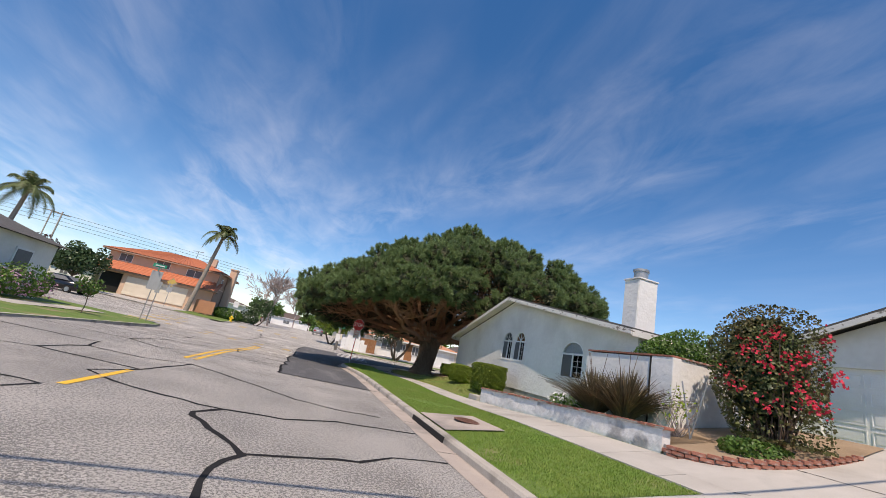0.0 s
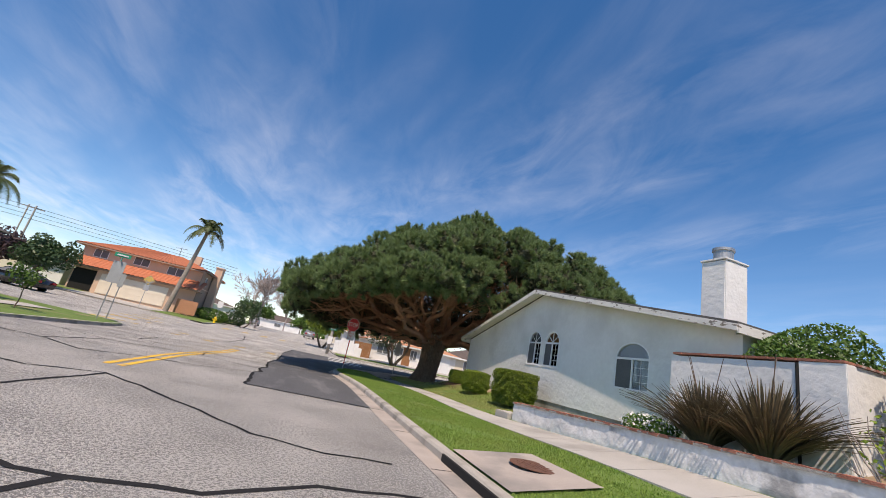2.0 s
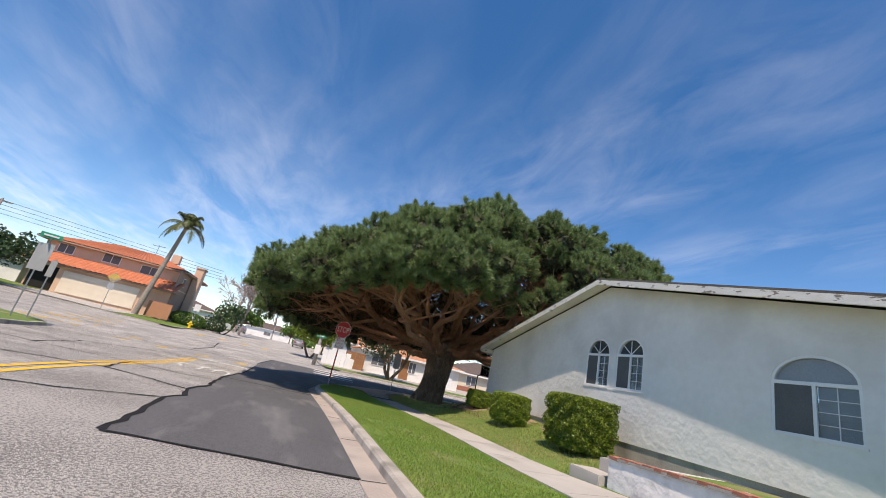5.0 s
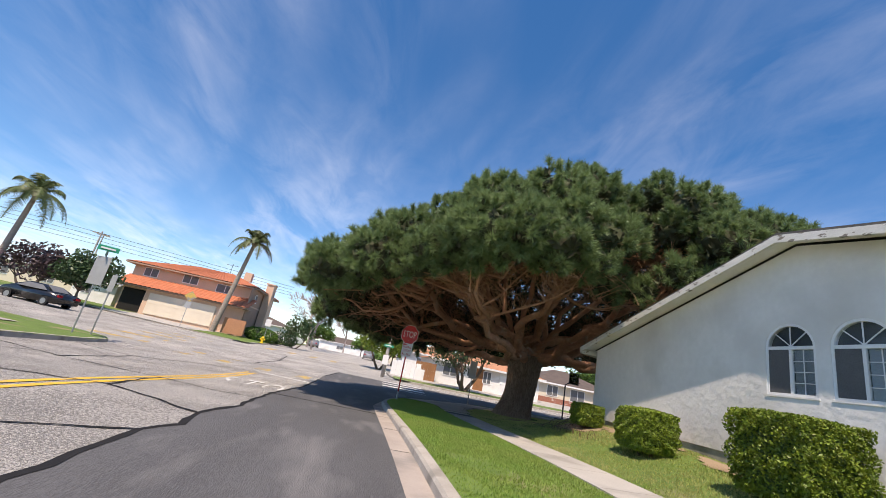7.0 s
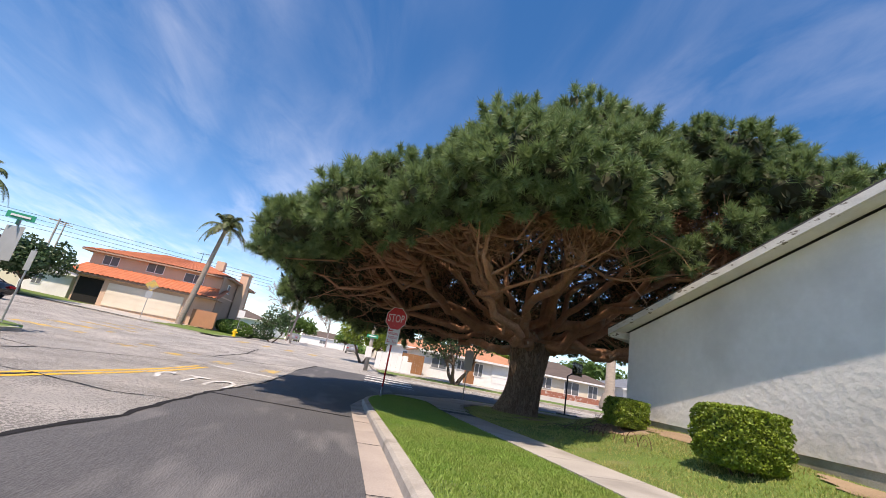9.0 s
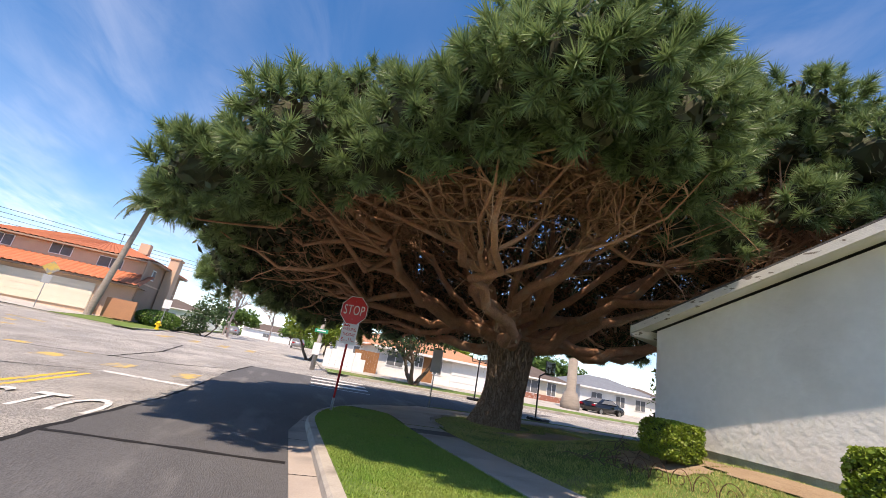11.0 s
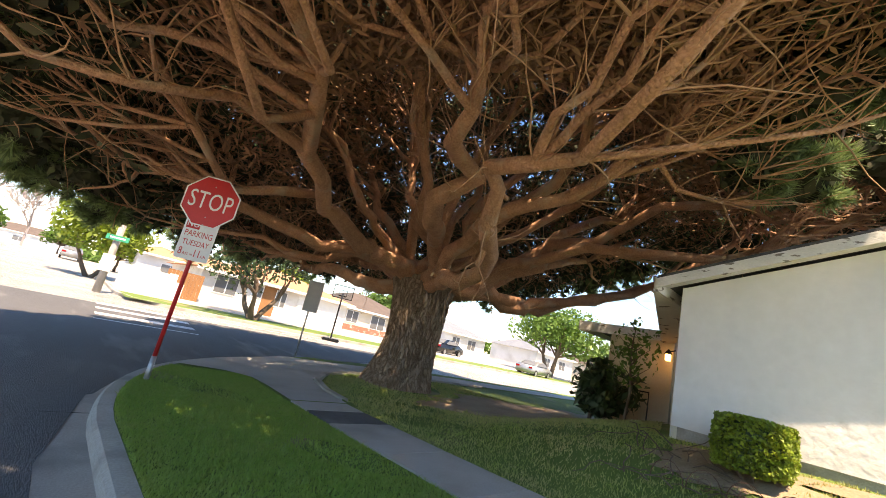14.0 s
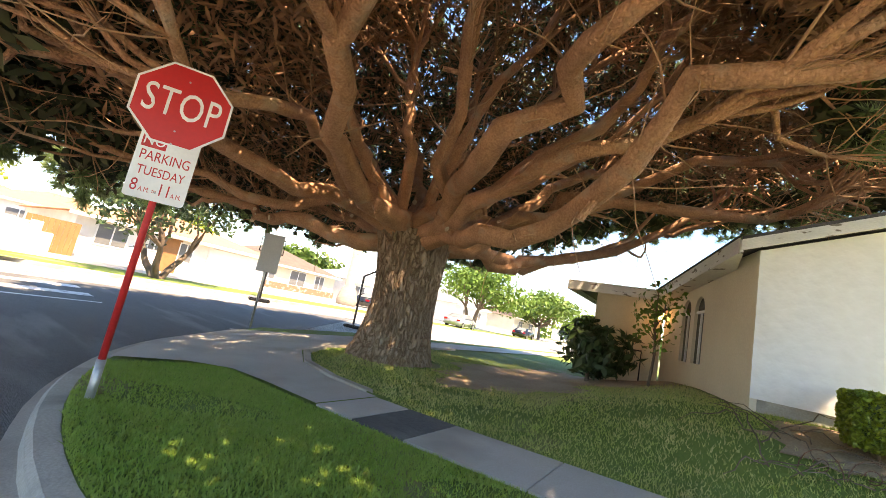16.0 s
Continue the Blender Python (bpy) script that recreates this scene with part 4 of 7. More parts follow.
chimney = thing("chimney", (11.1, 7.5, 3.5), "white stucco chimney with a metal cap on the roof", "chimney")
part("chimney_body", boxed(10.69, 11.48, 7.22, 7.88, 2.9, 5.30, bevel=0.02), M["stucco"], chimney)
part("crown", boxed(10.66, 11.51, 7.19, 7.91, 5.302, 5.36, bevel=0.015), M["stucco"], chimney)
bm = bmesh.new()
lathe(bm, [(0.23, 0.0), (0.23, 0.28), (0.26, 0.285), (0.26, 0.36), (0.20, 0.38)], (11.05, 7.55, 5.36), 20)
part("flue_cap", bm, M["galv"], chimney, "round galvanised flue cap", smooth=False)

lamp = thing("wall_lantern", front(4.6, 2.2, -0.15), "lit black wall lantern by the front door", "lantern")
p = Vector(front(4.6, 2.15, -0.16))
bm = bmesh.new()
box(bm, p.x - 0.05, p.x + 0.05, p.y - 0.05, p.y + 0.05, p.z - 0.09, p.z + 0.07)
part("glass_body", bm, M["glow"], lamp)
bm = bmesh.new()
lathe(bm, [(0.10, 0), (0.02, 0.12)], (p.x, p.y, p.z + 0.07), 8)
part("hood", bm, M["black_metal"], lamp)
bm = bmesh.new()
tube(bm, [p + Vector((0, 0, 0.13)), Vector(front(4.6, 2.34, 0.0))], 0.015, 6)
part("bracket", bm, M["black_metal"], lamp)

# ---- the great pine ----
pine = thing("pine_tree", (9.75, 26.5, hr(9.75, 26.5)), "huge umbrella shaped pine with a thick furrowed trunk", "tree")
CC = Vector((9.74, 24.0, 5.28))
rng = random.Random(11)


def dome(az, el, k=1.0):
    """A place on the crown's dome; it reaches far towards the street and stays back from the house."""
    c, s = math.cos(el), math.sin(el)
    flat = c ** 1.17
    left, right = max(0.0, -math.cos(az)), max(0.0, math.cos(az))
    rear, near = max(0.0, math.sin(az)), max(0.0, -math.sin(az))
    house_side = right * min(1.0, max(0.0, 0.6 - 1.2 * math.sin(az)))
    notch = 1 - 0.36 * math.exp(-((math.cos(az) + 0.02) / 0.2) ** 2) * c * near
    lift = 1.1 * house_side * c ** 4 - 2.4 * rear * c ** 3 - 0.54 * near * c ** 3
    z = 5.15 * s * (1 - 0.40 * left * c - 0.24 * near * c + 0.24 * right * c) - 1.9 * left ** 1.5 * c
    x = (9.7 if math.cos(az) < 0 else 11.2) * flat * math.cos(az)
    y = (8.04 * notch if math.sin(az) < 0 else 9.45) * flat * math.sin(az)
    return CC + Vector((x, y, z)) * k + Vector((0, 0, lift))


lobes = []
for ring, (el, n, r) in enumerate(((2, 46, 0.85), (9, 44, 1.0), (18, 40, 1.1), (28, 34, 1.15), (39, 28, 1.2), (51, 20, 1.2), (64, 14, 1.2), (77, 8, 1.2), (88, 3, 1.2))):
    for k in range(n):
        az = 2 * math.pi * (k + 0.5 * (ring % 2) + rng.uniform(-0.35, 0.35)) / n
        e = radians(el + rng.uniform(-4, 4))
        p = dome(az, e, rng.uniform(0.84, 1.0))
        lobes.append((p, r * rng.uniform(0.66, 1.18), (p - CC - Vector((0, 0, -2))).normalized()))

nrng = np.random.default_rng(5)
V, F = [], []
base_count = 0
VI, NI = [], []
CORE_V, CORE_F = [], []
for p, r, out in lobes:
    n = int(30 * r * r + 6)
    d = nrng.normal(0, 1, (n * 4, 3))
    d /= np.linalg.norm(d, axis=1)[:, None]
    d = d[(d @ np.array(out)) > -0.1][:n]
    m = len(d)
    base = np.array(p) + d * r * nrng.uniform(0.68, 0.92, m)[:, None] * np.array((1, 1, 0.85))
    axis = d * 0.8 + np.array((0, 0, 0.35)) + nrng.normal(0, 0.2, (m, 3))
    axis /= np.linalg.norm(axis, axis=1)[:, None]
    q = 140
    dirs = axis[:, None, :] * 0.62 + nrng.normal(0, 0.52, (m, q, 3))
    dirs /= np.linalg.norm(dirs, axis=2)[:, :, None]
    ln = nrng.uniform(0.17, 0.27, (m, q))[:, :, None] * nrng.uniform(0.75, 1.25, (m, 1, 1))
    st = base[:, None, :] + axis[:, None, :] * nrng.uniform(-0.16, 0.05, (m, q))[:, :, None]
    side = np.cross(dirs, nrng.normal(0, 1, (m, q, 3)))
    side /= np.linalg.norm(side, axis=2)[:, :, None] + 1e-9
    w = 0.0115
    tri = np.stack([st - side * w, st + side * w, st + dirs * ln], 2).reshape(-1, 3)
    V.append(tri)
    # a solid core and dark leaves fill each lobe, put in as its shade
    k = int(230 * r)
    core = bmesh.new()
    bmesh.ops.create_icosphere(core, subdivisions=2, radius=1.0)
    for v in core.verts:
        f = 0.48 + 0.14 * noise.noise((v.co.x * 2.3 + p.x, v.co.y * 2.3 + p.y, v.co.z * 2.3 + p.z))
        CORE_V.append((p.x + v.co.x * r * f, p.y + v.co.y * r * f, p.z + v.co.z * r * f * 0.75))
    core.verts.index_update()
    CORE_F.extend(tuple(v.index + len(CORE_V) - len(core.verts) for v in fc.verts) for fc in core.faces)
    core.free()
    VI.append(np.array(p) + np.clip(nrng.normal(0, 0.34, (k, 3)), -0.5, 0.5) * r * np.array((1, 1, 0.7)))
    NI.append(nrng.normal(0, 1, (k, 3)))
# further dark leaves, added only to stop sun and sky coming through
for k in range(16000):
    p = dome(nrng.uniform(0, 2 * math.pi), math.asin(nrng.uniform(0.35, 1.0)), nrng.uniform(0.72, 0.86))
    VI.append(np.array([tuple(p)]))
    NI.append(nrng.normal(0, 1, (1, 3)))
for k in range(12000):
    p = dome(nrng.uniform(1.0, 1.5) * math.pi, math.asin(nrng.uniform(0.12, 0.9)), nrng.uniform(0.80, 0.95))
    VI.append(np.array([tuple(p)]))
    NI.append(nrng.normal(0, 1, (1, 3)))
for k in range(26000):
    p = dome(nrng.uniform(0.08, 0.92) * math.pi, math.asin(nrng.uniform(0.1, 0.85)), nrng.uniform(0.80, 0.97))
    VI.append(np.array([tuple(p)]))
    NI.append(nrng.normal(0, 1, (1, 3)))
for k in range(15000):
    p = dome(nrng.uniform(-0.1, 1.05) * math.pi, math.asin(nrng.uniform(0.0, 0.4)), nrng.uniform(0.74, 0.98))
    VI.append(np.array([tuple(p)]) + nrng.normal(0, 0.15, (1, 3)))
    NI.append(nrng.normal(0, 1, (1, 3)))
V = np.concatenate(V)
tagged(raw_np("crown", V, np.arange(len(V)).reshape(-1, 3), M["needle"], pine, "dense billowing dark green needle tufts"), kind="stuff")
tagged(leaf_cloud("inner_crown", np.concatenate(VI), np.concatenate(NI), 0.115, M["needle_shade"], pine, seed=3, shape=2.4), kind="stuff")
tagged(raw("crown_core", CORE_V, CORE_F, M["needle_shade"], pine, "solid lumps added as the dark shaded inside of the crown"), kind="stuff")
under = np.array([tuple(dome(nrng.uniform(0, 2 * math.pi), math.asin(nrng.uniform(0.02, 1.0)), nrng.uniform(0.5, 0.80))) for _ in range(40000)])
tagged(leaf_cloud("dead_needles", under, np.tile((0, 0, 1.0), (len(under), 1)), 0.05, M["needle_dead"], pine, "brown dead needles under the crown", seed=8, shape=5.0), kind="stuff")

# trunk, with flare and furrows
TB = Vector((9.50, 26.4, hr(9.62, 26.4) - 0.12))
FORK = Vector((9.98, 26.75, 2.75))
seg, sides = 90, 168
verts, faces = [], []
for i in range(seg + 1):
    t = i / seg
    c = TB.lerp(FORK, t) + Vector((0.10 * math.sin(t * 3.0), 0, 0))
    r = 0.64 + 0.22 * (1 - t) ** 4 + 0.22 * t ** 3
    for k in range(sides):
        a = 2 * math.pi * k / sides
        wob = noise.noise((math.cos(a) * 2.5, math.sin(a) * 2.5, t * 4.0)) * 0.35
        f = noise.noise((math.cos(a + wob) * 6.0, math.sin(a + wob) * 6.0, t * 3.2))
        g = noise.noise((math.cos(a + wob) * 13, math.sin(a + wob) * 13, t * 7.0 + 7))
        ridge = min(0.075, abs(f) * 0.42) + min(0.045, abs(g) * 0.28) - 0.10 + 0.06 * noise.noise((math.cos(a) * 2, math.sin(a) * 2, t * 1.5 + 3))
        foot = 0.10 * max(0, math.sin(a * 5 + 1.0)) * (1 - t) ** 6
        verts.append(c + Vector((math.cos(a), math.sin(a), 0)) * (r + ridge + foot))
for i in range(seg):
    for k in range(sides):
        a, b = i * sides + k, i * sides + (k + 1) % sides
        faces.append((a, b, b + sides, a + sides))
faces.append(tuple(range(seg * sides, (seg + 1) * sides)))
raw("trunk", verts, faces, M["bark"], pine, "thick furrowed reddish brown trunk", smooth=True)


def limb_path(a, b, sag, wob, n, seed):
    rg = random.Random(seed)
    out = []
    L = (b - a).length
    ph = [rg.uniform(0, 6.28) for _ in range(4)]
    for i in range(n + 1):
        t = i / n
        p = a.lerp(b, t)
        env = math.sin(math.pi * t)
        p = p + Vector((math.sin(t * 7 + ph[0]) * wob * L * env, math.sin(t * 6 + ph[1]) * wob * L * env, -sag * L * env + math.sin(t * 9 + ph[2]) * wob * 0.6 * L * env))
        out.append(p)
    return out


def crooked(a, b, lift, kink, n, seed):
    """A limb that sets out low, bends up at its end and turns in sharp elbows."""
    rg = random.Random(seed)
    L = (b - a).length
    mid = a.lerp(b, 0.5) - Vector((0, 0, lift * L))
    off, walk_ = [Vector((0, 0, 0))], Vector((0, 0, 0))
    step = Vector((0, 0, 0))
    for i in range(n):
        if i % 2 == 0 or rg.random() < 0.3:
            step = Vector((rg.gauss(0, 1), rg.gauss(0, 1), rg.gauss(0, 0.8))) * kink * L / math.sqrt(n)
        walk_ = walk_ + step
        off.append(walk_.copy())
    out = []
    for i in range(n + 1):
        t = i / n
        p = a * (1 - t) ** 2 + mid * 2 * t * (1 - t) + b * t ** 2
        out.append(p + off[i] - off[-1] * t)
    return out


joints = []
main = []
az0 = 0.15
specs = [(az0 + 2 * math.pi * k / 17 + rng.uniform(-0.12, 0.12), radians(rng.choice((4, 9, 16))), rng.uniform(0.14, 0.26)) for k in range(17)]
specs += [(2 * math.pi * k / 8 + 0.4, radians(rng.uniform(34, 48)), rng.uniform(0.14, 0.2)) for k in range(8)]
specs += [(2 * math.pi * k / 4 + 0.9, radians(68), 0.16) for k in range(4)]
for i, (az, el, r0) in enumerate(specs):
    end = dome(az, el, 0.84)
    start = FORK + Vector((math.cos(az) * 0.35, math.sin(az) * 0.35, rng.uniform(-0.5, 0.35)))
    path = crooked(start, end, 0.10 if el < 0.4 else 0.02, 0.075, 18, 100 + i)
    rad = [max(0.03, r0 * (1.25 if k == 0 else 1) * (1 - 0.80 * k / 18) * rng.uniform(0.9, 1.12)) for k in range(19)]
    pl = Pile()
    pl.tube(path, rad, 10)
    main.append((pl, path, rad))
    joints += [(p, rad[k], i) for k, p in enumerate(path) if k > 2]

# branches reach from the nearest lower limb to each tuft mass
jp = np.array([tuple(j[0]) for j in joints])
for li, (p, r, out) in enumerate(lobes):
    tgt = p - out * r * 0.2
    d = np.linalg.norm(jp - np.array(tgt), axis=1) + 0.5 * np.maximum(0, jp[:, 2] - tgt.z) + 0.25 * np.linalg.norm(jp - np.array(FORK), axis=1)
    for pick in np.argsort(d)[[0, 9]]:
        a, ra, idx = joints[int(pick)]
        tt = tgt + Vector((rng.uniform(-0.5, 0.5), rng.uniform(-0.5, 0.5), rng.uniform(-0.4, 0.3)))
        L = (tt - a).length
        if L < 0.4:
            continue
        path = crooked(a, tt, 0.10, 0.11, 8, 300 + li)
        r1 = min(ra * 0.65, 0.024 + 0.014 * L)
        main[idx][0].tube(path, [max(0.010, r1 * (1 - 0.85 * k / 8)) for k in range(9)], 6)
        main[idx][2].append(path)
for i, (pl, path, rad) in enumerate(main):
    pl.make("limb", M["limb"], pine)

# dry bare twigs all through the underside
twigs = Pile()
pool = [q for pl, path, rad in main for q in path[5:]] + [q for pl, path, rad in main for extra in rad if isinstance(extra, list) for q in extra[2:]]
for i in range(9500):
    a = pool[rng.randrange(len(pool))]
    o = (a - FORK)
    o.z *= 0.3
    o = o.normalized() if o.length > 0.1 else Vector((1, 0, 0))
    d = (o * 0.8 + Vector((rng.gauss(0, 0.6), rng.gauss(0, 0.6), rng.gauss(0.15, 0.4)))).normalized()
    L = rng.uniform(0.4, 1.5)
    pts, p = [a], a
    for k in range(4):
        d = (d + Vector((rng.gauss(0, 0.22), rng.gauss(0, 0.22), rng.gauss(0.05, 0.2)))).normalized()
        p = p + d * L / 4
        pts.append(p)
    e = pts[-1] - CC
    if (e.x / 10.2) ** 2 + (e.y / (8.0 if e.y < 0 else 9.2)) ** 2 + (max(0.0, e.z + 0.5 + 1.9 * min(1.0, max(0.0, -e.x / 9.5)) ** 1.5) / 4.3) ** 2 > 0.70:
        continue
    r = rng.uniform(0.006, 0.015)
    twigs.tube(pts, [r, r * 0.85, r * 0.7, r * 0.5, r * 0.3], 4)
tagged(twigs.make("twig_tangle", M["twig"], pine, "tangle of bare dry twigs"), kind="stuff")

# pruned stubs with pale cut ends
for i in range(46):
    pl, path, rad = main[rng.randrange(len(main))]
    k = rng.randrange(3, 13)
    a = path[k]
    d = Vector((rng.gauss(0, 1), rng.gauss(0, 1), rng.gauss(-0.2, 0.6))).normalized()
    r = rad[k] * rng.uniform(0.3, 0.5)
    L = rad[k] + rng.uniform(0.08, 0.3)
    bm = bmesh.new()
    tube(bm, [a, a + d * L * 0.5, a + d * L], [r * 1.1, r, r], 8)
    st = part("stub", bm, M["limb"], pine)
    bm = bmesh.new()
    tube(bm, [a + d * L, a + d * (L + 0.006)], [r * 0.94, r * 0.9], 8)
    part("cut_face", bm, M["cut"], st)

# ---- stop sign on the corner ----
SP = Vector((4.23, 25.14, 0.0))
SR = Vector((0.85, -0.525, 0.0)).normalized()
SN = Vector((-SR.y, SR.x, 0)) * -1
sign_m = Matrix((( SR.x, 0, SN.x, SP.x), (SR.y, 0, SN.y, SP.y), (0, 1, 0, 0), (0, 0, 0, 1)))
stop = thing("stop_sign", (SP.x, SP.y, hr(SP.x, SP.y)), "red octagonal stop sign and parking plate on a red post", "sign")
zb = hr(SP.x, SP.y) - 0.1
bm = bmesh.new()
tube(bm, [(SP.x, SP.y, zb), (SP.x, SP.y, zb + 0.42)], 0.034, 12)
part("post_sleeve", bm, M["galv"], stop, "bare galvanised sleeve", smooth=True)
bm = bmesh.new()
tube(bm, [(SP.x, SP.y, zb + 0.40), (SP.x, SP.y, 2.80)], 0.028, 12)
part("post", bm, M["red_post"], stop, smooth=True)


def octagon(r):
    return [(r / math.cos(math.pi / 8) * math.cos(math.pi / 8 + k * math.pi / 4), r / math.cos(math.pi / 8) * math.sin(math.pi / 8 + k * math.pi / 4)) for k in range(8)]


def on_sign(z0):
    return lambda u, v, w: sign_m @ Vector((u, z0 + v, w))


bm = bmesh.new()
prism(bm, octagon(0.381), 0.034, 0.038, on_sign(2.46))
plate = part("stop_plate", bm, M["white_sign"], stop, "white bordered octagonal plate")
bm = bmesh.new()
prism(bm, octagon(0.362), 0.0385, 0.040, on_sign(2.46))
part("red_face", bm, M["red_sign"], plate)
word("STOP", 0.335, M["white_sign"], sign_m @ Matrix.Translation((0, 2.455, 0.0415)) @ Matrix.Diagonal((0.74, 1.12, 1, 1)), plate, "stop_lettering", 1.05)


def round_rect(w, h, r=0.03):
    out = []
    for cx, cy, a0 in ((w - r, h - r, 0), (r - w, h - r, 90), (r - w, r - h, 180), (w - r, r - h, 270)):
        out += [(cx + r * math.cos(radians(a0 + k * 22.5)), cy + r * math.sin(radians(a0 + k * 22.5))) for k in range(5)]
    return out


PZ = 1.87
bm = bmesh.new()
prism(bm, round_rect(0.2285, 0.305), 0.030, 0.034, on_sign(PZ))
np_plate = part("parking_plate", bm, M["white_sign"], stop, "white no parking plate with red lettering")
bm = bmesh.new()
prism(bm, [(-0.205, 0.15), (-0.02, 0.15), (-0.02, 0.285), (-0.205, 0.285)], 0.0345, 0.0355, on_sign(PZ))
part("red_block", bm, M["red_sign"], np_plate)


def sign_word(text, u, v, size, material, sx=0.8):
    word(text, size, material, sign_m @ Matrix.Translation((u, PZ + v, 0.0365)) @ Matrix.Diagonal((sx, 1.1, 1, 1)), np_plate, "lettering", thick=0.0008)


sign_word("NO", -0.112, 0.217, 0.125, M["white_sign"], 0.85)
sign_word("PARKING", 0, 0.075, 0.115, M["red_sign"], 0.80)
sign_word("TUESDAY", 0, -0.06, 0.105, M["red_sign"], 0.80)
sign_word("8", -0.165, -0.20, 0.14, M["red_sign"])
sign_word("A.M.", -0.085, -0.225, 0.055, M["red_sign"])
sign_word("to", -0.01, -0.22, 0.05, M["red_sign"])
sign_word("11", 0.06, -0.20, 0.14, M["red_sign"])
sign_word("A.M.", 0.155, -0.225, 0.055, M["red_sign"])
for zz in (2.70, 2.22, 2.10, 1.64):
    bm = bmesh.new()
    tube(bm, [sign_m @ Vector((0, zz, 0.03)), sign_m @ Vector((0, zz, 0.045))], 0.009, 6)
    part("bolt", bm, M["galv"], stop)
# ---- gardens beside the pavement ----


def hedge(cx, cy, w, d, h, n, seed, name="hedge_bush", round_=0.35, label="clipped bright green boxy hedge bush"):
    z0 = hr(cx, cy)
    ob = thing(name, (cx, cy, z0), label, "bush", "clipped bushes along the wall")
    rg = np.random.default_rng(seed)
    q = rg.uniform(-1, 1, (n, 3))
    q[np.arange(n), rg.integers(0, 3, n)] = rg.choice((-1.0, 1.0), n)
    q /= np.abs(q).max(1)[:, None] * (1 - round_) + np.linalg.norm(q, axis=1)[:, None] * round_
    lum = 1 + 0.03 * np.sin(q[:, 0] * 9 + seed) * np.sin(q[:, 2] * 7) + 0.035 * np.sin(q[:, 1] * 8 + q[:, 2] * 11 + q[:, 0] * 6)
    nrm = q / np.linalg.norm(q, axis=1)[:, None]
    q = q * (lum * (1.01 - 0.17 * rg.random(n) ** 1.5))[:, None]
    p = q * np.array((w / 2, d / 2, h / 2)) + np.array((cx, cy, z0 + h / 2 + 0.04))
    low = np.clip((z0 + 0.45 * h - p[:, 2]) / (0.45 * h), 0, 1)
    p[:, :2] = np.array((cx, cy)) + (p[:, :2] - np.array((cx, cy))) * (1 - 0.10 * low)[:, None]
    p[:, 2] = np.maximum(p[:, 2], z0 + 0.07 + 0.14 * rg.random(n))
    tagged(leaf_cloud("foliage", p, nrm, 0.03, M["hedge"], ob, seed=seed, shape=1.5, spread=3.5), kind="stuff")
    # solid core in darker green, painting the shaded gaps between the leaves
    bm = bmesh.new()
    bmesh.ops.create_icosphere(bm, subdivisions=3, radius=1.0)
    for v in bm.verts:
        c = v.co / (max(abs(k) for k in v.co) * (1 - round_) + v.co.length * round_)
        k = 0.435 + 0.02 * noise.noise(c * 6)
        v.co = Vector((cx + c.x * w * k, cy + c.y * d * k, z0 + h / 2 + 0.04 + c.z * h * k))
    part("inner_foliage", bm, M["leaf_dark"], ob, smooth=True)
    st = Pile()
    for k in range(7):
        a = rg.uniform(0, 6.28)
        st.tube([(cx + 0.1 * math.cos(a), cy + 0.1 * math.sin(a), z0 - 0.05), (cx + 0.3 * w * math.cos(a), cy + 0.3 * d * math.sin(a), z0 + 0.35 * h)], [0.018, 0.01], 5)
    tagged(st.make("stem", M["bark_grey"], ob), kind="stuff")
    return ob


hedge(8.65, 13.15, 1.22, 1.2, 1.17, 34000, 1, round_=0.1)
hedge(8.55, 16.15, 1.0, 0.95, 0.86, 22000, 2, round_=0.25, label="small rounded bright green clipped bush")
hedge(9.05, 19.35, 0.74, 0.74, 0.62, 12000, 3, round_=0.2, label="small rounded green bush beside dry branches")

# low planter wall with a brick coping


def plan_z(y):
    return 0.70 + (10.4 - y) * 0.042


PX = 7.28
planter = thing("planter_wall", (PX, 6.7, 0.3), "low patched white planter wall with a brick coping", "wall")
bm = bmesh.new()
ya, n = 10.65, 40
rows = []
for i in range(n + 1):
    y = ya + (2.75 - ya) * i / n
    zt = plan_z(y)
    zb_ = hr(PX, y) - 0.1
    rows.append([bm.verts.new((PX - 0.02 * noise.noise((0, y * 3, zz * 4)) + dx, y, zz)) for dx, zz in ((0, zb_), (0.0, zb_ + (zt - zb_) * 0.35), (0.005, zb_ + (zt - zb_) * 0.7), (0.01, zt), (0.2, zt), (0.2, zb_))])
for a, b in zip(rows, rows[1:]):
    for k in range(5):
        bm.faces.new((a[k], b[k], b[k + 1], a[k + 1]))
bm.faces.new(rows[0])
bm.faces.new(rows[-1][::-1])
part("wall_body", bm, M["stucco_rough"], planter, "patched and stained white stucco")


def brick_mesh(l, w, h, name="brick"):
    bm = bmesh.new()
    box(bm, -l / 2, l / 2, -w / 2, w / 2, 0, h, bevel=0.008)
    me = bpy.data.meshes.new(name)
    bm.to_mesh(me)
    bm.free()
    me.materials.append(M["brick"])
    return me


def lay(me, m, parent, name="brick"):
    ob = new(name, me)
    ob.parent = parent
    ob.matrix_parent_inverse = parent.matrix_basis.inverted()
    ob.matrix_basis = m
    return ob


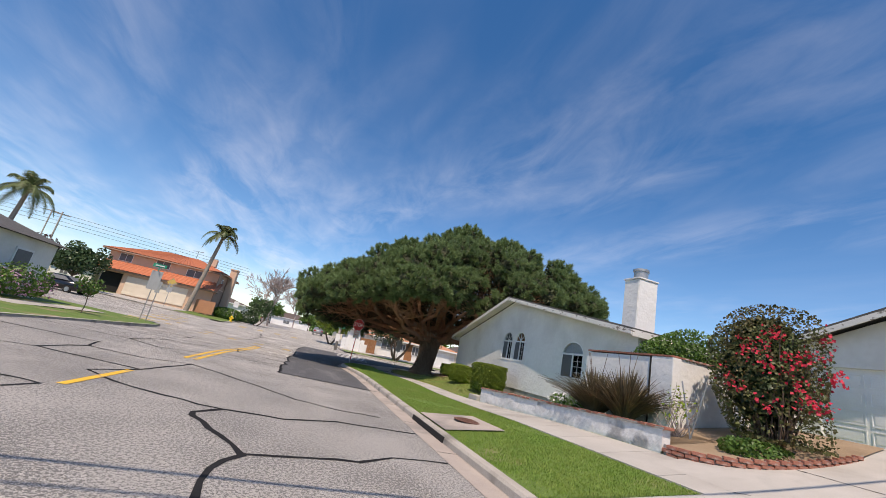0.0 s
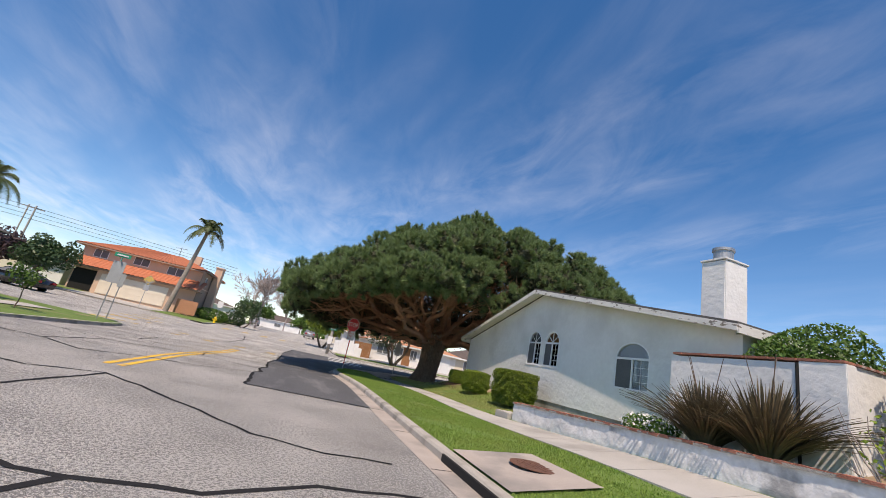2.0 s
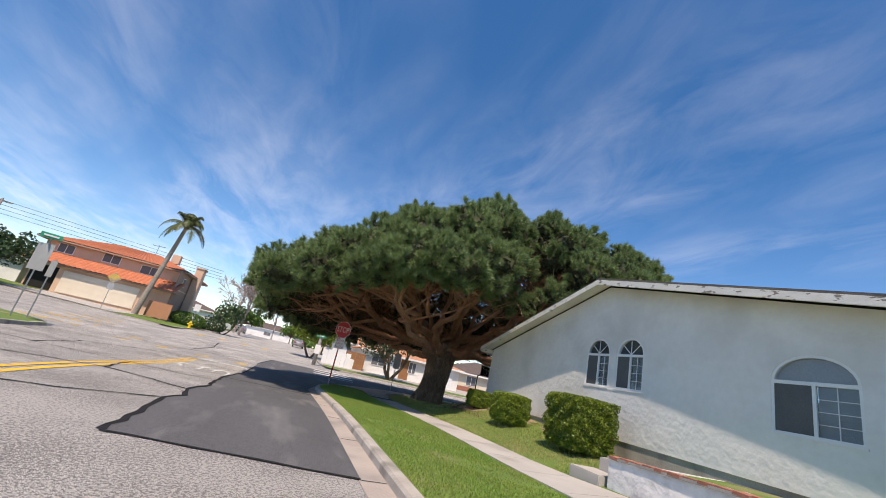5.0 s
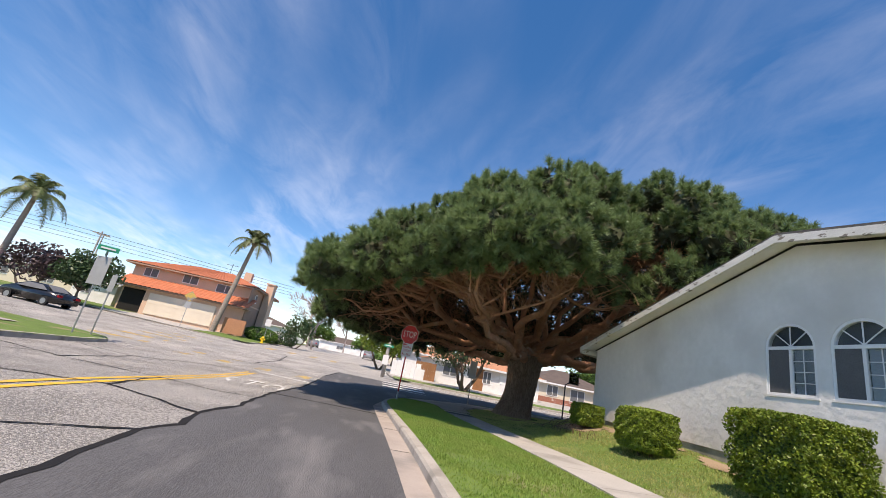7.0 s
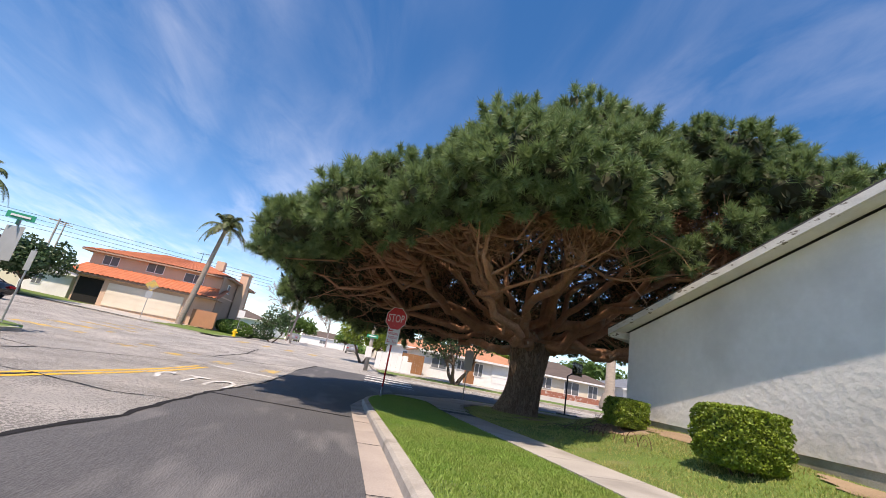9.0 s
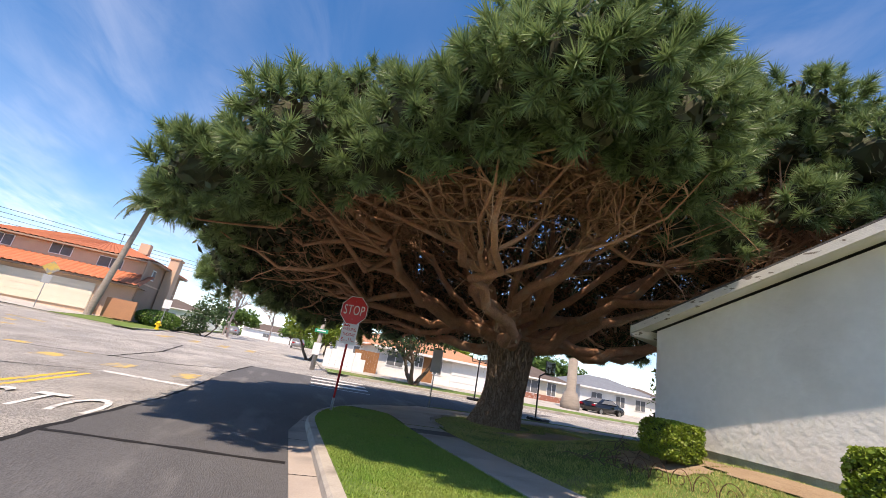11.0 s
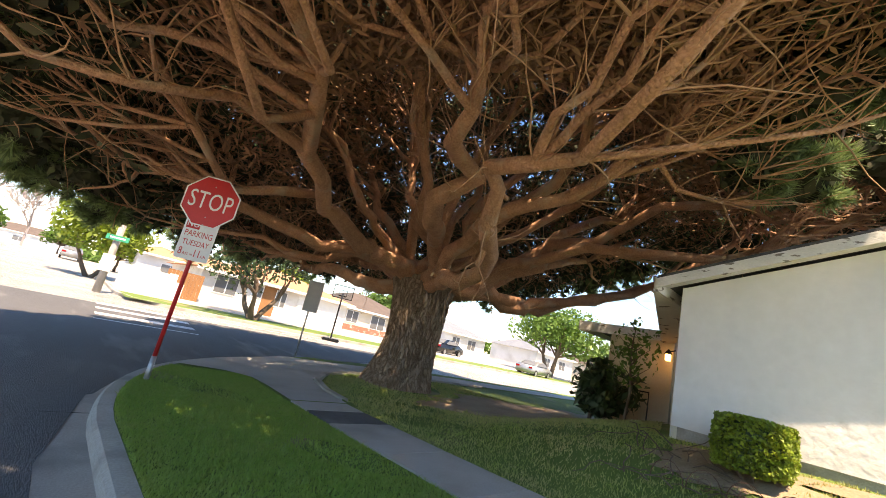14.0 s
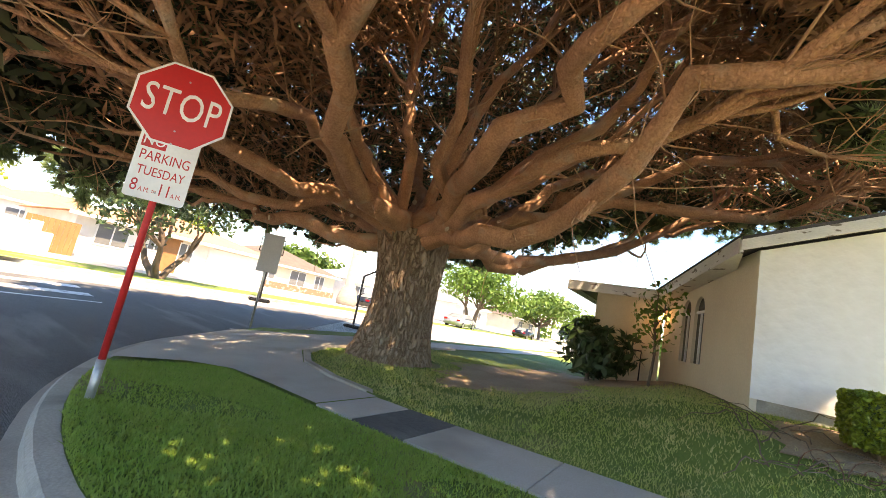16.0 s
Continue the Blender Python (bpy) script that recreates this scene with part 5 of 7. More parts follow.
BR = brick_mesh(0.205, 0.23, 0.05)
bm = bmesh.new()
rows = []
for i in range(21):
    y = 10.68 + (2.7 - 10.68) * i / 20
    rows.append([bm.verts.new((PX + dx, y, plan_z(y) + dz)) for dx, dz in ((-0.02, 0.001), (-0.02, 0.04), (0.215, 0.04), (0.215, 0.001))])
for a, b in zip(rows, rows[1:]):
    for k in range(3):
        bm.faces.new((a[k], b[k], b[k + 1], a[k + 1]))
part("mortar_bed", bm, M["mortar"], planter)
y = 10.55
rb = random.Random(4)
while y > 2.75:
    lay(BR, pose(PX + 0.097 + rb.uniform(-0.008, 0.008), y, plan_z(y) + 0.006 + rb.uniform(-0.004, 0.004), rb.uniform(-2, 2), rb.uniform(-1, 1), 90 + rb.uniform(-2, 2)), planter)
    y -= 0.222
steps = thing("garden_step", (7.5, 11.0, 0.3), "two low grey concrete garden steps beside the planter", "steps")
part("tread", boxed(7.2, 7.75, 10.75, 11.5, hr(7.3, 11) - 0.05, hr(7.3, 11) + 0.16, bevel=0.015), M["concrete"], steps)
part("tread", boxed(7.75, 8.3, 10.75, 11.4, hr(7.8, 11) - 0.05, hr(7.8, 11) + 0.30, bevel=0.015), M["concrete"], steps)
grid_sheet("terrace_lawn", [7.48, 8.0, 8.6, 9.2, 9.86], list(np.arange(3.9, 10.8, 0.75)), lambda x, y: plan_z(y) - 0.05 + (x - 7.48) * 0.02, M["lawn"], "dry grass terrace behind the planter wall")
part("terrace_end", boxed(7.48, 9.86, 10.62, 10.66, 0.2, plan_z(10.6) + 0.0), M["stucco_rough"], planter)

# tall garden wall
gwall = thing("garden_wall", (8.8, 5.4, 0.9), "tall white stucco garden wall with a thin brick coping", "wall")
part("wall_panel", boxed(8.70, 8.90, 4.55, 6.90, 0.5, 2.50, bevel=0.01), M["stucco"], gwall)
part("pier", boxed(8.68, 8.92, 3.88, 4.50, 0.5, 2.52, bevel=0.01), M["stucco"], gwall)
part("return_wall", boxed(8.92, 12.2, 3.90, 4.10, 0.7, 2.52), M["stucco"], gwall)
part("end_return", boxed(8.90, 9.86, 6.74, 6.90, 0.6, 2.50), M["stucco"], gwall)
bm = bmesh.new()
tube(bm, [(8.69, 4.525, 0.9), (8.69, 4.525, 2.5)], 0.022, 8)
part("drain_pipe", bm, M["dark"], gwall)
BC = brick_mesh(0.20, 0.26, 0.045)
for k in range(14):
    lay(BC, pose(8.80, 3.99 + k * 0.211, 2.522, 0, rb.uniform(-1, 1), 90 + rb.uniform(-1, 1)), gwall)
for k in range(15):
    lay(BC, pose(9.04 + k * 0.211, 4.0, 2.522, 0, 0, rb.uniform(-1, 1)), gwall)

# brick edged bed
BED = bez((7.3, 2.72), (7.25, 1.5), (8.6, 1.25), (10.6, 1.55), 22)
bed = thing("brick_edging", (8.2, 1.8, 0.7), "curved low red brick edging round the flower bed", "edging")
BE = brick_mesh(0.2, 0.1, 0.062)


def bed_z(x):
    return 0.56 + max(0, x - 7.3) * 0.16


lens_ = [0.0]
for a, b in zip(BED, BED[1:]):
    lens_.append(lens_[-1] + math.dist(a, b))


def bed_at(s):
    for i in range(len(BED) - 1):
        if lens_[i] <= s <= lens_[i + 1]:
            t = (s - lens_[i]) / (lens_[i + 1] - lens_[i])
            (xa, ya), (xb, yb) = BED[i], BED[i + 1]
            return xa + (xb - xa) * t, ya + (yb - ya) * t, math.degrees(math.atan2(yb - ya, xb - xa))
    return (*BED[-1], 0.0)


for c in range(4):
    s = 0.1 + 0.1 * (c % 2)
    while s < lens_[-1] - 0.05:
        x, y, a = bed_at(s)
        lay(BE, pose(x, y, bed_z(x) - 0.04 + c * 0.07, 0, 0, a + rb.uniform(-2, 2)), bed)
        s += 0.212
bm = bmesh.new()
low = [bm.verts.new((x, y, bed_z(x) - 0.1)) for x, y in BED]
top = [bm.verts.new((x, y, bed_z(x) + 0.225)) for x, y in BED]
for i in range(len(BED) - 1):
    bm.faces.new((low[i], low[i + 1], top[i + 1], top[i]))
part("mortar_core", bm, M["mortar"], bed)
bm = bmesh.new()
inn = [(x, y) for x, y in BED] + [(12.0, 1.9), (12.0, 3.9), (8.9, 3.9), (8.68, 3.9), (8.68, 2.75)]
bm.faces.new([bm.verts.new((x, y, bed_z(x) + 0.2)) for x, y in inn])
bmesh.ops.triangulate(bm, faces=bm.faces[:])
tagged(part("flower_bed_soil", bm, M["dirt"]), "bare brown soil inside the brick edging", "soil", kind="structure")

# bougainvillea
boug = thing("bougainvillea", (9.75, 2.5, 1.1), "tall bougainvillea shrub with red bracts against the wall", "shrub")
pa, na = blob_points((9.75, 2.55, 2.35), (0.74, 0.80, 1.15), 9000, 21, 22, 0.6, 0.4, 1.2)
pb, nb = blob_points((9.68, 2.7, 3.0), (0.62, 0.64, 0.5), 4200, 22, 14, 0.75, 0.5)
tagged(leaf_cloud("foliage", np.concatenate([pa, pb]), np.concatenate([na, nb]), 0.05, M["bougain"], boug, seed=4, shape=1.4, spread=0.9), kind="stuff")
# filler leaves for the middle, coloured dark as if in shade
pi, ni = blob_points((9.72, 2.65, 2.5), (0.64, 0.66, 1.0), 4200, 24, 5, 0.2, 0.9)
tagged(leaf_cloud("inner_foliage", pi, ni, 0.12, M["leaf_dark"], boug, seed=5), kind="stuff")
rg = np.random.default_rng(33)
face = na @ np.array((-0.7, -0.7, 0.1))
cl = (pa + na * 0.10)[(face > 0.25) & (pa[:, 2] > 1.7) & (pa[:, 2] < 3.2)]
cl = cl[rg.choice(len(cl), 22, replace=False)]
pts = np.concatenate([c + rg.normal(0, 0.09, (22, 3)) for c in cl])
tagged(leaf_cloud("bract", pts + np.array((-0.06, -0.05, 0.02)), np.tile((-0.6, -0.6, 0.4), (len(pts), 1)), 0.06, M["bract"], boug, "clusters of bright red bracts", seed=6, shape=1.1), kind="stuff")
st = Pile()
for k in range(60):
    a, b = rg.uniform(0, 6.28), rg.uniform(0.3, 1)
    p0 = Vector((9.8 + 0.2 * math.cos(a), 2.5 + 0.2 * math.sin(a), 1.0))
    p1 = Vector((9.75 + 0.95 * b * math.cos(a), 2.6 + 0.95 * b * math.sin(a), rg.uniform(2.0, 3.4)))
    st.tube(limb_path(p0, p1, -0.1, 0.05, 5, k), [0.02, 0.017, 0.014, 0.011, 0.008, 0.005], 4)
tagged(st.make("stem", M["bark_grey"], boug), kind="stuff")

low_shrub = thing("ground_cover", (8.6, 2.0, 0.95), "low spreading green ground cover in the flower bed", "shrub")
p, q = blob_points((8.75, 2.05, 0.98), (0.75, 0.45, 0.2), 2200, 41, 9, 0.3, 0.5, 0.85)
tagged(leaf_cloud("foliage", p, q, 0.05, M["leaf"], low_shrub, seed=7), kind="stuff")
rose = thing("rose_bush", (8.2, 3.25, 0.85), "thin bare rose bush tied to grey stakes", "shrub")
st = Pile()
for k in range(16):
    a = rg.uniform(0, 6.28)
    st.tube(limb_path(Vector((8.2, 3.3, 0.8)), Vector((8.2 + 0.45 * math.cos(a), 3.3 + 0.4 * math.sin(a), rg.uniform(1.2, 2.0))), 0, 0.06, 6, k + 70), [0.012, 0.011, 0.009, 0.008, 0.006, 0.005, 0.003], 4)
tagged(st.make("stem", M["bare"], rose), kind="stuff")
p, q = blob_points((8.2, 3.3, 1.45), (0.36, 0.34, 0.45), 90, 43, 5, 0.3, 0.8)
tagged(leaf_cloud("foliage", p, q, 0.05, M["leaf_light"], rose, seed=8), kind="stuff")
for dx in (-0.14, 0.14):
    bm = bmesh.new()
    tube(bm, [(8.3, 3.05 - dx * 0.3, 0.75), (8.3 + 0.05, 3.05 + dx * 2.0, 2.0)], 0.016, 6)
    part("stake", bm, M["galv"], rose)
behind = thing("garden_shrub", (10.4, 5.2, 0.9), "leafy light green shrub behind the garden wall", "shrub")
p, q = blob_points((10.4, 5.25, 2.5), (0.72, 0.85, 0.8), 8000, 45, 12, 0.4, 0.45)
tagged(leaf_cloud("foliage", p, q, 0.048, M["leaf"], behind, seed=9, shape=2.0, spread=1.2), kind="stuff")
bm = bmesh.new()
tube(bm, [(10.4, 5.2, 0.7), (10.35, 5.1, 2.3)], [0.06, 0.03], 6)
part("stem", bm, M["bark_grey"], behind)


def flax(cx, cy, cz, n, L, seed):
    ob = thing("flax_plant", (cx, cy, cz), "spiky bronze flax plant with dry straw coloured lower blades", "plant", "flax plants in the planter")
    rg = random.Random(seed)
    v, f = [], []
    for k in range(n):
        a = rg.uniform(0, 2 * math.pi)
        lean = rg.uniform(0.04, 0.85)
        l = L * rg.uniform(0.6, 1.1)
        d = Vector((math.cos(a), math.sin(a), 0))
        s = Vector((-d.y, d.x, 0))
        w = rg.uniform(0.018, 0.034)
        o = len(v)
        for t in (0, 0.3, 0.6, 0.85, 1.0):
            p = Vector((cx, cy, cz)) + d * (0.08 + l * (lean * t + 0.35 * lean * t * t)) + Vector((0, 0, l * (t - 0.55 * lean * t * t)))
            ww = w * (1 - t) ** 0.5 if t < 1 else 0.001
            v += [p - s * ww + Vector((0, 0, 0.006)), p, p + s * ww + Vector((0, 0, 0.006))]
        for i in range(4):
            for j in range(2):
                b = o + i * 3 + j
                f.append((b, b + 1, b + 4, b + 3))
    tagged(raw("blade_clump", v, f, M["flax"], ob), kind="stuff")
    stalk = Pile()
    for k in range(3):
        a = rg.uniform(0, 6.28)
        stalk.tube([(cx, cy, cz), (cx + 0.15 * math.cos(a), cy + 0.15 * math.sin(a), cz + L * 0.8), (cx + 0.35 * math.cos(a), cy + 0.3 * math.sin(a), cz + L * 1.3)], [0.012, 0.009, 0.006], 5)
    tagged(stalk.make("stalk", M["bark_grey"], ob), kind="stuff")


flax(8.05, 5.55, plan_z(5.6) - 0.08, 620, 1.2, 3)
flax(8.10, 4.60, plan_z(4.6) - 0.08, 620, 1.25, 4)
wf = thing("white_flowers", (8.1, 6.7, 0.85), "grey leaved plant with white flowers in the planter", "plant")
p, q = blob_points((8.1, 6.75, 0.98), (0.4, 0.6, 0.2), 900, 51, 6, 0.4, 0.5, 0.8)
tagged(leaf_cloud("foliage", p, q, 0.05, M["leaf"], wf, seed=10), kind="stuff")
p, q = blob_points((8.05, 6.75, 1.02), (0.42, 0.6, 0.22), 320, 52, 6, 0.4, 0.2, 0.85)
tagged(leaf_cloud("petal_cluster", p, q, 0.05, M["flower_w"], wf, seed=11, shape=1.0), kind="stuff")

# ---- garage beyond the driveway ----
gar = thing("garage", (16, 1, 1.5), "white stucco garage with a panelled white door", "garage")
GX, GZ = 13.9, 1.45
rz = lambda y: 3.78 + 0.36 * (4.9 - y) if y > 0.5 else 3.78 + 0.36 * (4.4 - (0.5 - y))
wall_with_holes("front_wall", [(-4.6, GZ - 0.3), (4.6, GZ - 0.3), (4.6, rz(4.6) - 0.1), (0.5, rz(0.5) - 0.1), (-4.6, rz(-4.6) - 0.1)],
                [[(-1.3, GZ - 0.28), (4.05, GZ - 0.28), (4.05, 3.30), (-1.3, 3.30)]], lambda u, v, w: (GX + w, u, v), 0.2, M["stucco"], gar)
for ya, yb in ((4.9, 0.5), (0.5, -4.9)):
    bm = bmesh.new()
    prism(bm, [(ya, rz(ya)), (yb, rz(yb)), (yb, rz(yb) + 0.07), (ya, rz(ya) + 0.07)], GX - 0.4, GX + 7, lambda u, v, w: (w, u, v))
    part("roof", bm, M["roof_dark"], gar)
    bm = bmesh.new()
    prism(bm, [(ya, rz(ya) - 0.15), (yb, rz(yb) - 0.15), (yb, rz(yb) + 0.0), (ya, rz(ya) + 0.0)], GX - 0.44, GX - 0.40, lambda u, v, w: (w, u, v))
    part("rake_board", bm, M["trim"], gar)
part("side_wall", boxed(GX + 0.2, GX + 6.8, 4.4, 4.6, GZ - 0.3, 3.7), M["stucco"], gar)
part("side_wall", boxed(GX + 0.2, GX + 6.8, -4.6, -4.4, GZ - 0.3, 3.7), M["stucco"], gar)
part("rear_wall", boxed(GX + 6.6, GX + 6.8, -4.4, 4.4, GZ - 0.3, 3.7), M["stucco"], gar)
door = part("garage_door", boxed(GX + 0.10, GX + 0.15, -1.3, 4.05, GZ - 0.25, 3.30), M["white"], gar, "white sectional garage door")
for r in range(4):
    for c in range(6):
        y0, z0 = -1.22 + c * 0.875, GZ + 0.06 + r * 0.44
        bm = bmesh.new()
        for aa, bb, cc, dd in ((0, 0.78, 0, 0.025), (0, 0.78, 0.315, 0.34), (0, 0.025, 0.025, 0.315), (0.755, 0.78, 0.025, 0.315)):
            box(bm, GX + 0.082, GX + 0.0985, y0 + aa, y0 + bb, z0 + cc, z0 + dd)
        box(bm, GX + 0.088, GX + 0.0985, y0 + 0.07, y0 + 0.71, z0 + 0.07, z0 + 0.27)
        part("door_panel", bm, M["white"], door)

# wires over the street behind the start of the walk
for k, y in enumerate((-2.4, -3.1, -3.2)):
    bm = bmesh.new()
    z = (7.2, 7.6, 6.9)[k]
    pts = [(x, y + 0.02 * x + 0.4 * k * 0, z - 0.25 * (1 - (x / 26) ** 2)) for x in np.linspace(-26, 26, 15)]
    tube(bm, pts, (0.03, 0.022, 0.02)[k], 5)
    tagged(part("overhead_cable", bm, M["black_metal"]), "black overhead cable slung across the street", "cable", "street cables")

# ---- corner furniture ----
branches = thing("cut_branches", (8.7, 19.9, hr(8.7, 19.9)), "heap of dry bare branches on the lawn", "branches")
st = Pile()
for k in range(26):
    a = rg.uniform(0, 6.28)
    c = Vector((8.75 + rg.uniform(-0.6, 0.7), 19.75 + rg.uniform(-0.5, 0.9), 0))
    c.z = hr(c.x, c.y) + 0.03
    e = c + Vector((math.cos(a), math.sin(a), 0)) * rg.uniform(0.3, 0.9)
    e.z = hr(e.x, e.y) + rg.uniform(0.02, 0.16)
    st.tube(limb_path(c, e, -0.12, 0.08, 5, k + 200), [0.009, 0.008, 0.007, 0.006, 0.005, 0.003], 4)
tagged(st.make("branch", M["bark_grey"], branches), kind="stuff")
for k in range(7):
    x0, y0 = 8.35 + 0.0 * k, 20.0 - k * 0.36
    bm = bmesh.new()
    z = hr(x0, y0)
    pts = [(x0, y0 + 0.17 * math.cos(t), z + 0.24 * max(0, math.sin(t))) for t in np.linspace(0, math.pi, 9)]
    tube(bm, pts, 0.006, 4)
    tube(bm, [(x0, y0 + 0.06 * math.cos(t), z + 0.10 + 0.06 * math.sin(t)) for t in np.linspace(0, 5.2, 9)], 0.005, 4)
    tagged(part("border_hoop", bm, M["rust"]), "rusty wire border hoop in the lawn", "border fence", "wire border")

# shrubs in front of the house
shrub = thing("porch_shrub", (13.3, 23.3, 0.3), "dense dark green broadleaf shrub before the porch", "shrub")
pz0 = hr(13.3, 23.3)
p, q = blob_points((13.45, 23.2, pz0 + 0.65), (0.62, 0.5, 0.5), 900, 61, 16, 0.8, 0.75, pz0 + 0.1)
p2, q2 = blob_points((14.6, 23.7, pz0 + 0.95), (0.6, 0.5, 0.7), 700, 62, 12, 0.8, 0.75, pz0 + 0.1)
tagged(leaf_cloud("foliage", np.concatenate([p, p2]), np.concatenate([q, q2]), 0.12, M["leaf_dark"], shrub, seed=12, shape=2.6), kind="stuff")
bm = bmesh.new()
tube(bm, [(13.3, 23.3, pz0 - 0.1), (13.3, 23.3, pz0 + 0.8)], 0.05, 6)
part("stem", bm, M["bark_grey"], shrub)
young = thing("young_tree", (11.7, 21.85, hr(11.7, 21.85)), "thin young tree with sparse reddish leaves by the house", "tree")
st = Pile()
yz = hr(11.7, 21.85)
st.tube([(11.7, 21.85, yz - 0.1), (11.75, 21.8, yz + 0.6), (11.68, 21.85, yz + 1.3), (11.8, 21.85, yz + 1.9)], [0.03, 0.024, 0.018, 0.008], 6)
for k in range(9):
    a = rg.uniform(0, 6.28)
    z = yz + rg.uniform(0.5, 1.6)
    st.tube([(11.72, 21.83, z), (11.72 + 0.35 * math.cos(a), 21.83 + 0.35 * math.sin(a), z + 0.3)], [0.012, 0.004], 4)
st.make("trunk", M["bark_grey"], young)
p, q = blob_points((11.75, 21.85, yz + 1.35), (0.45, 0.42, 0.65), 260, 64, 8, 0.3, 0.9)
tagged(leaf_cloud("leaf_crown", p, q, 0.07, M["leaf"], young, seed=13, shape=1.8), kind="stuff")
rail = thing("porch_rail", (14.2, 23.0, 0.4), "black metal porch handrail", "railing")
bm = bmesh.new()
tube(bm, [(14.2, 22.3, 0.3), (14.2, 22.3, 1.2), (14.2, 23.6, 1.15), (14.2, 23.6, 0.3)], 0.02, 6)
part("handrail", bm, M["black_metal"], rail)

# street sign plate on the side street, seen edge on and from behind
rs = thing("parking_sign", (8.25, 29.35, 0.05), "grey back of a parking sign on a thin steel post", "sign")
bm = bmesh.new()
tube(bm, [(8.25, 29.35, 0.0), (8.25, 29.35, 2.1)], 0.025, 8)
part("post", bm, M["galv"], rs, smooth=True)
part("plate", boxed(-0.23, 0.23, -0.004, 0.004, 1.25, 2.12, bevel=0.003, m=pose(8.25, 29.31, 0, 0, 0, -52)), M["sign_back"], rs)


def hoop(x, y, z, a, seed):
    ob = thing("basketball_hoop", (x, y, z), "portable basketball hoop with a dark base standing at the kerb", "basketball hoop", "street hoops")
    m = pose(x, y, z, 0, 0, a)
    part("base", boxed(-0.45, 0.45, -0.3, 0.6, 0.0, 0.14, bevel=0.04, m=m), M["black_metal"], ob)
    bm = bmesh.new()
    tube(bm, [m @ Vector((0, 0.3, 0.1)), m @ Vector((0, 0.3, 2.2)), m @ Vector((0, -0.25, 2.55))], 0.045, 8)
    part("pole", bm, M["black_metal"], ob)
    bm = bmesh.new()
    for c in ((-0.55, 0.55, 2.28, 2.32), (-0.55, 0.55, 2.96, 3.0), (-0.55, -0.51, 2.32, 2.96), (0.51, 0.55, 2.32, 2.96), (-0.22, 0.22, 2.42, 2.45), (-0.22, 0.22, 2.72, 2.75), (-0.22, -0.19, 2.45, 2.72), (0.19, 0.22, 2.45, 2.72)):
        box(bm, c[0], c[1], -0.29, -0.27, c[2], c[3], m=m)
    part("backboard_frame", bm, M["black_metal"], ob)
    part("backboard", boxed(-0.54, 0.54, -0.268, -0.26, 2.3, 2.98, m=m), M["glass"], ob)
    bm = bmesh.new()
    tube(bm, [m @ Vector((0.2 * math.cos(t), -0.5 + 0.2 * math.sin(t), 2.42)) for t in np.linspace(0, 6.283, 15)], 0.012, 5)
    part("rim", bm, M["rust"], ob)


hoop(14.2, 38.2, zr(14, 38), 150, 1)
hoop(15.6, 33.0, zr(15, 33), 30, 2)

# ---- far side of the side street ----


def block(name, x0, x1, y0, y1, lift, mat_, label, sub=10):
    xs = list(np.linspace(x0, x1, sub))
    ys = list(np.linspace(y0, y1, sub))
    ob = grid_sheet(name, xs, ys, lambda x, y: zr(x, y) + lift, mat_, label)
    return ob


block("lawn_across", 5.2, 60, 38.95, 42.0, 0.13, M["lawn"], "green lawn strip across the side street", 16)
block("pavement_across", 5.2, 60, 42.02, 60, 0.12, M["concrete"], "pale concrete forecourt before the far houses", 14)
line = [(5.0, 60.0), (5.0, 41.5), (5.4, 39.6), (6.5, 38.9), (9, 38.8), (60, 38.8)]
tagged(ribbon("kerb_across", line, [(0.0, -0.05), (0.0, 0.12), (-0.15, 0.135)], zr, M["kerb"]), "concrete kerb across the side street", "kerb", kind="structure")


def simple_window(parent, x0, x1, z0, z1, y, name="window"):
    """A window in a wall that faces the street, proud of the wall by its frame."""
    fr = part(name, boxed(x0 - 0.06, x1 + 0.06, y - 0.05, y - 0.002, z0 - 0.06, z1 + 0.06), M["white"], parent)
    part("pane", boxed(x0, x1, y - 0.062, y - 0.051, z0, z1), M["screen"], fr)
    part("mullion", boxed((x0 + x1) / 2 - 0.03, (x0 + x1) / 2 + 0.03, y - 0.075, y - 0.063, z0, z1), M["white"], fr)


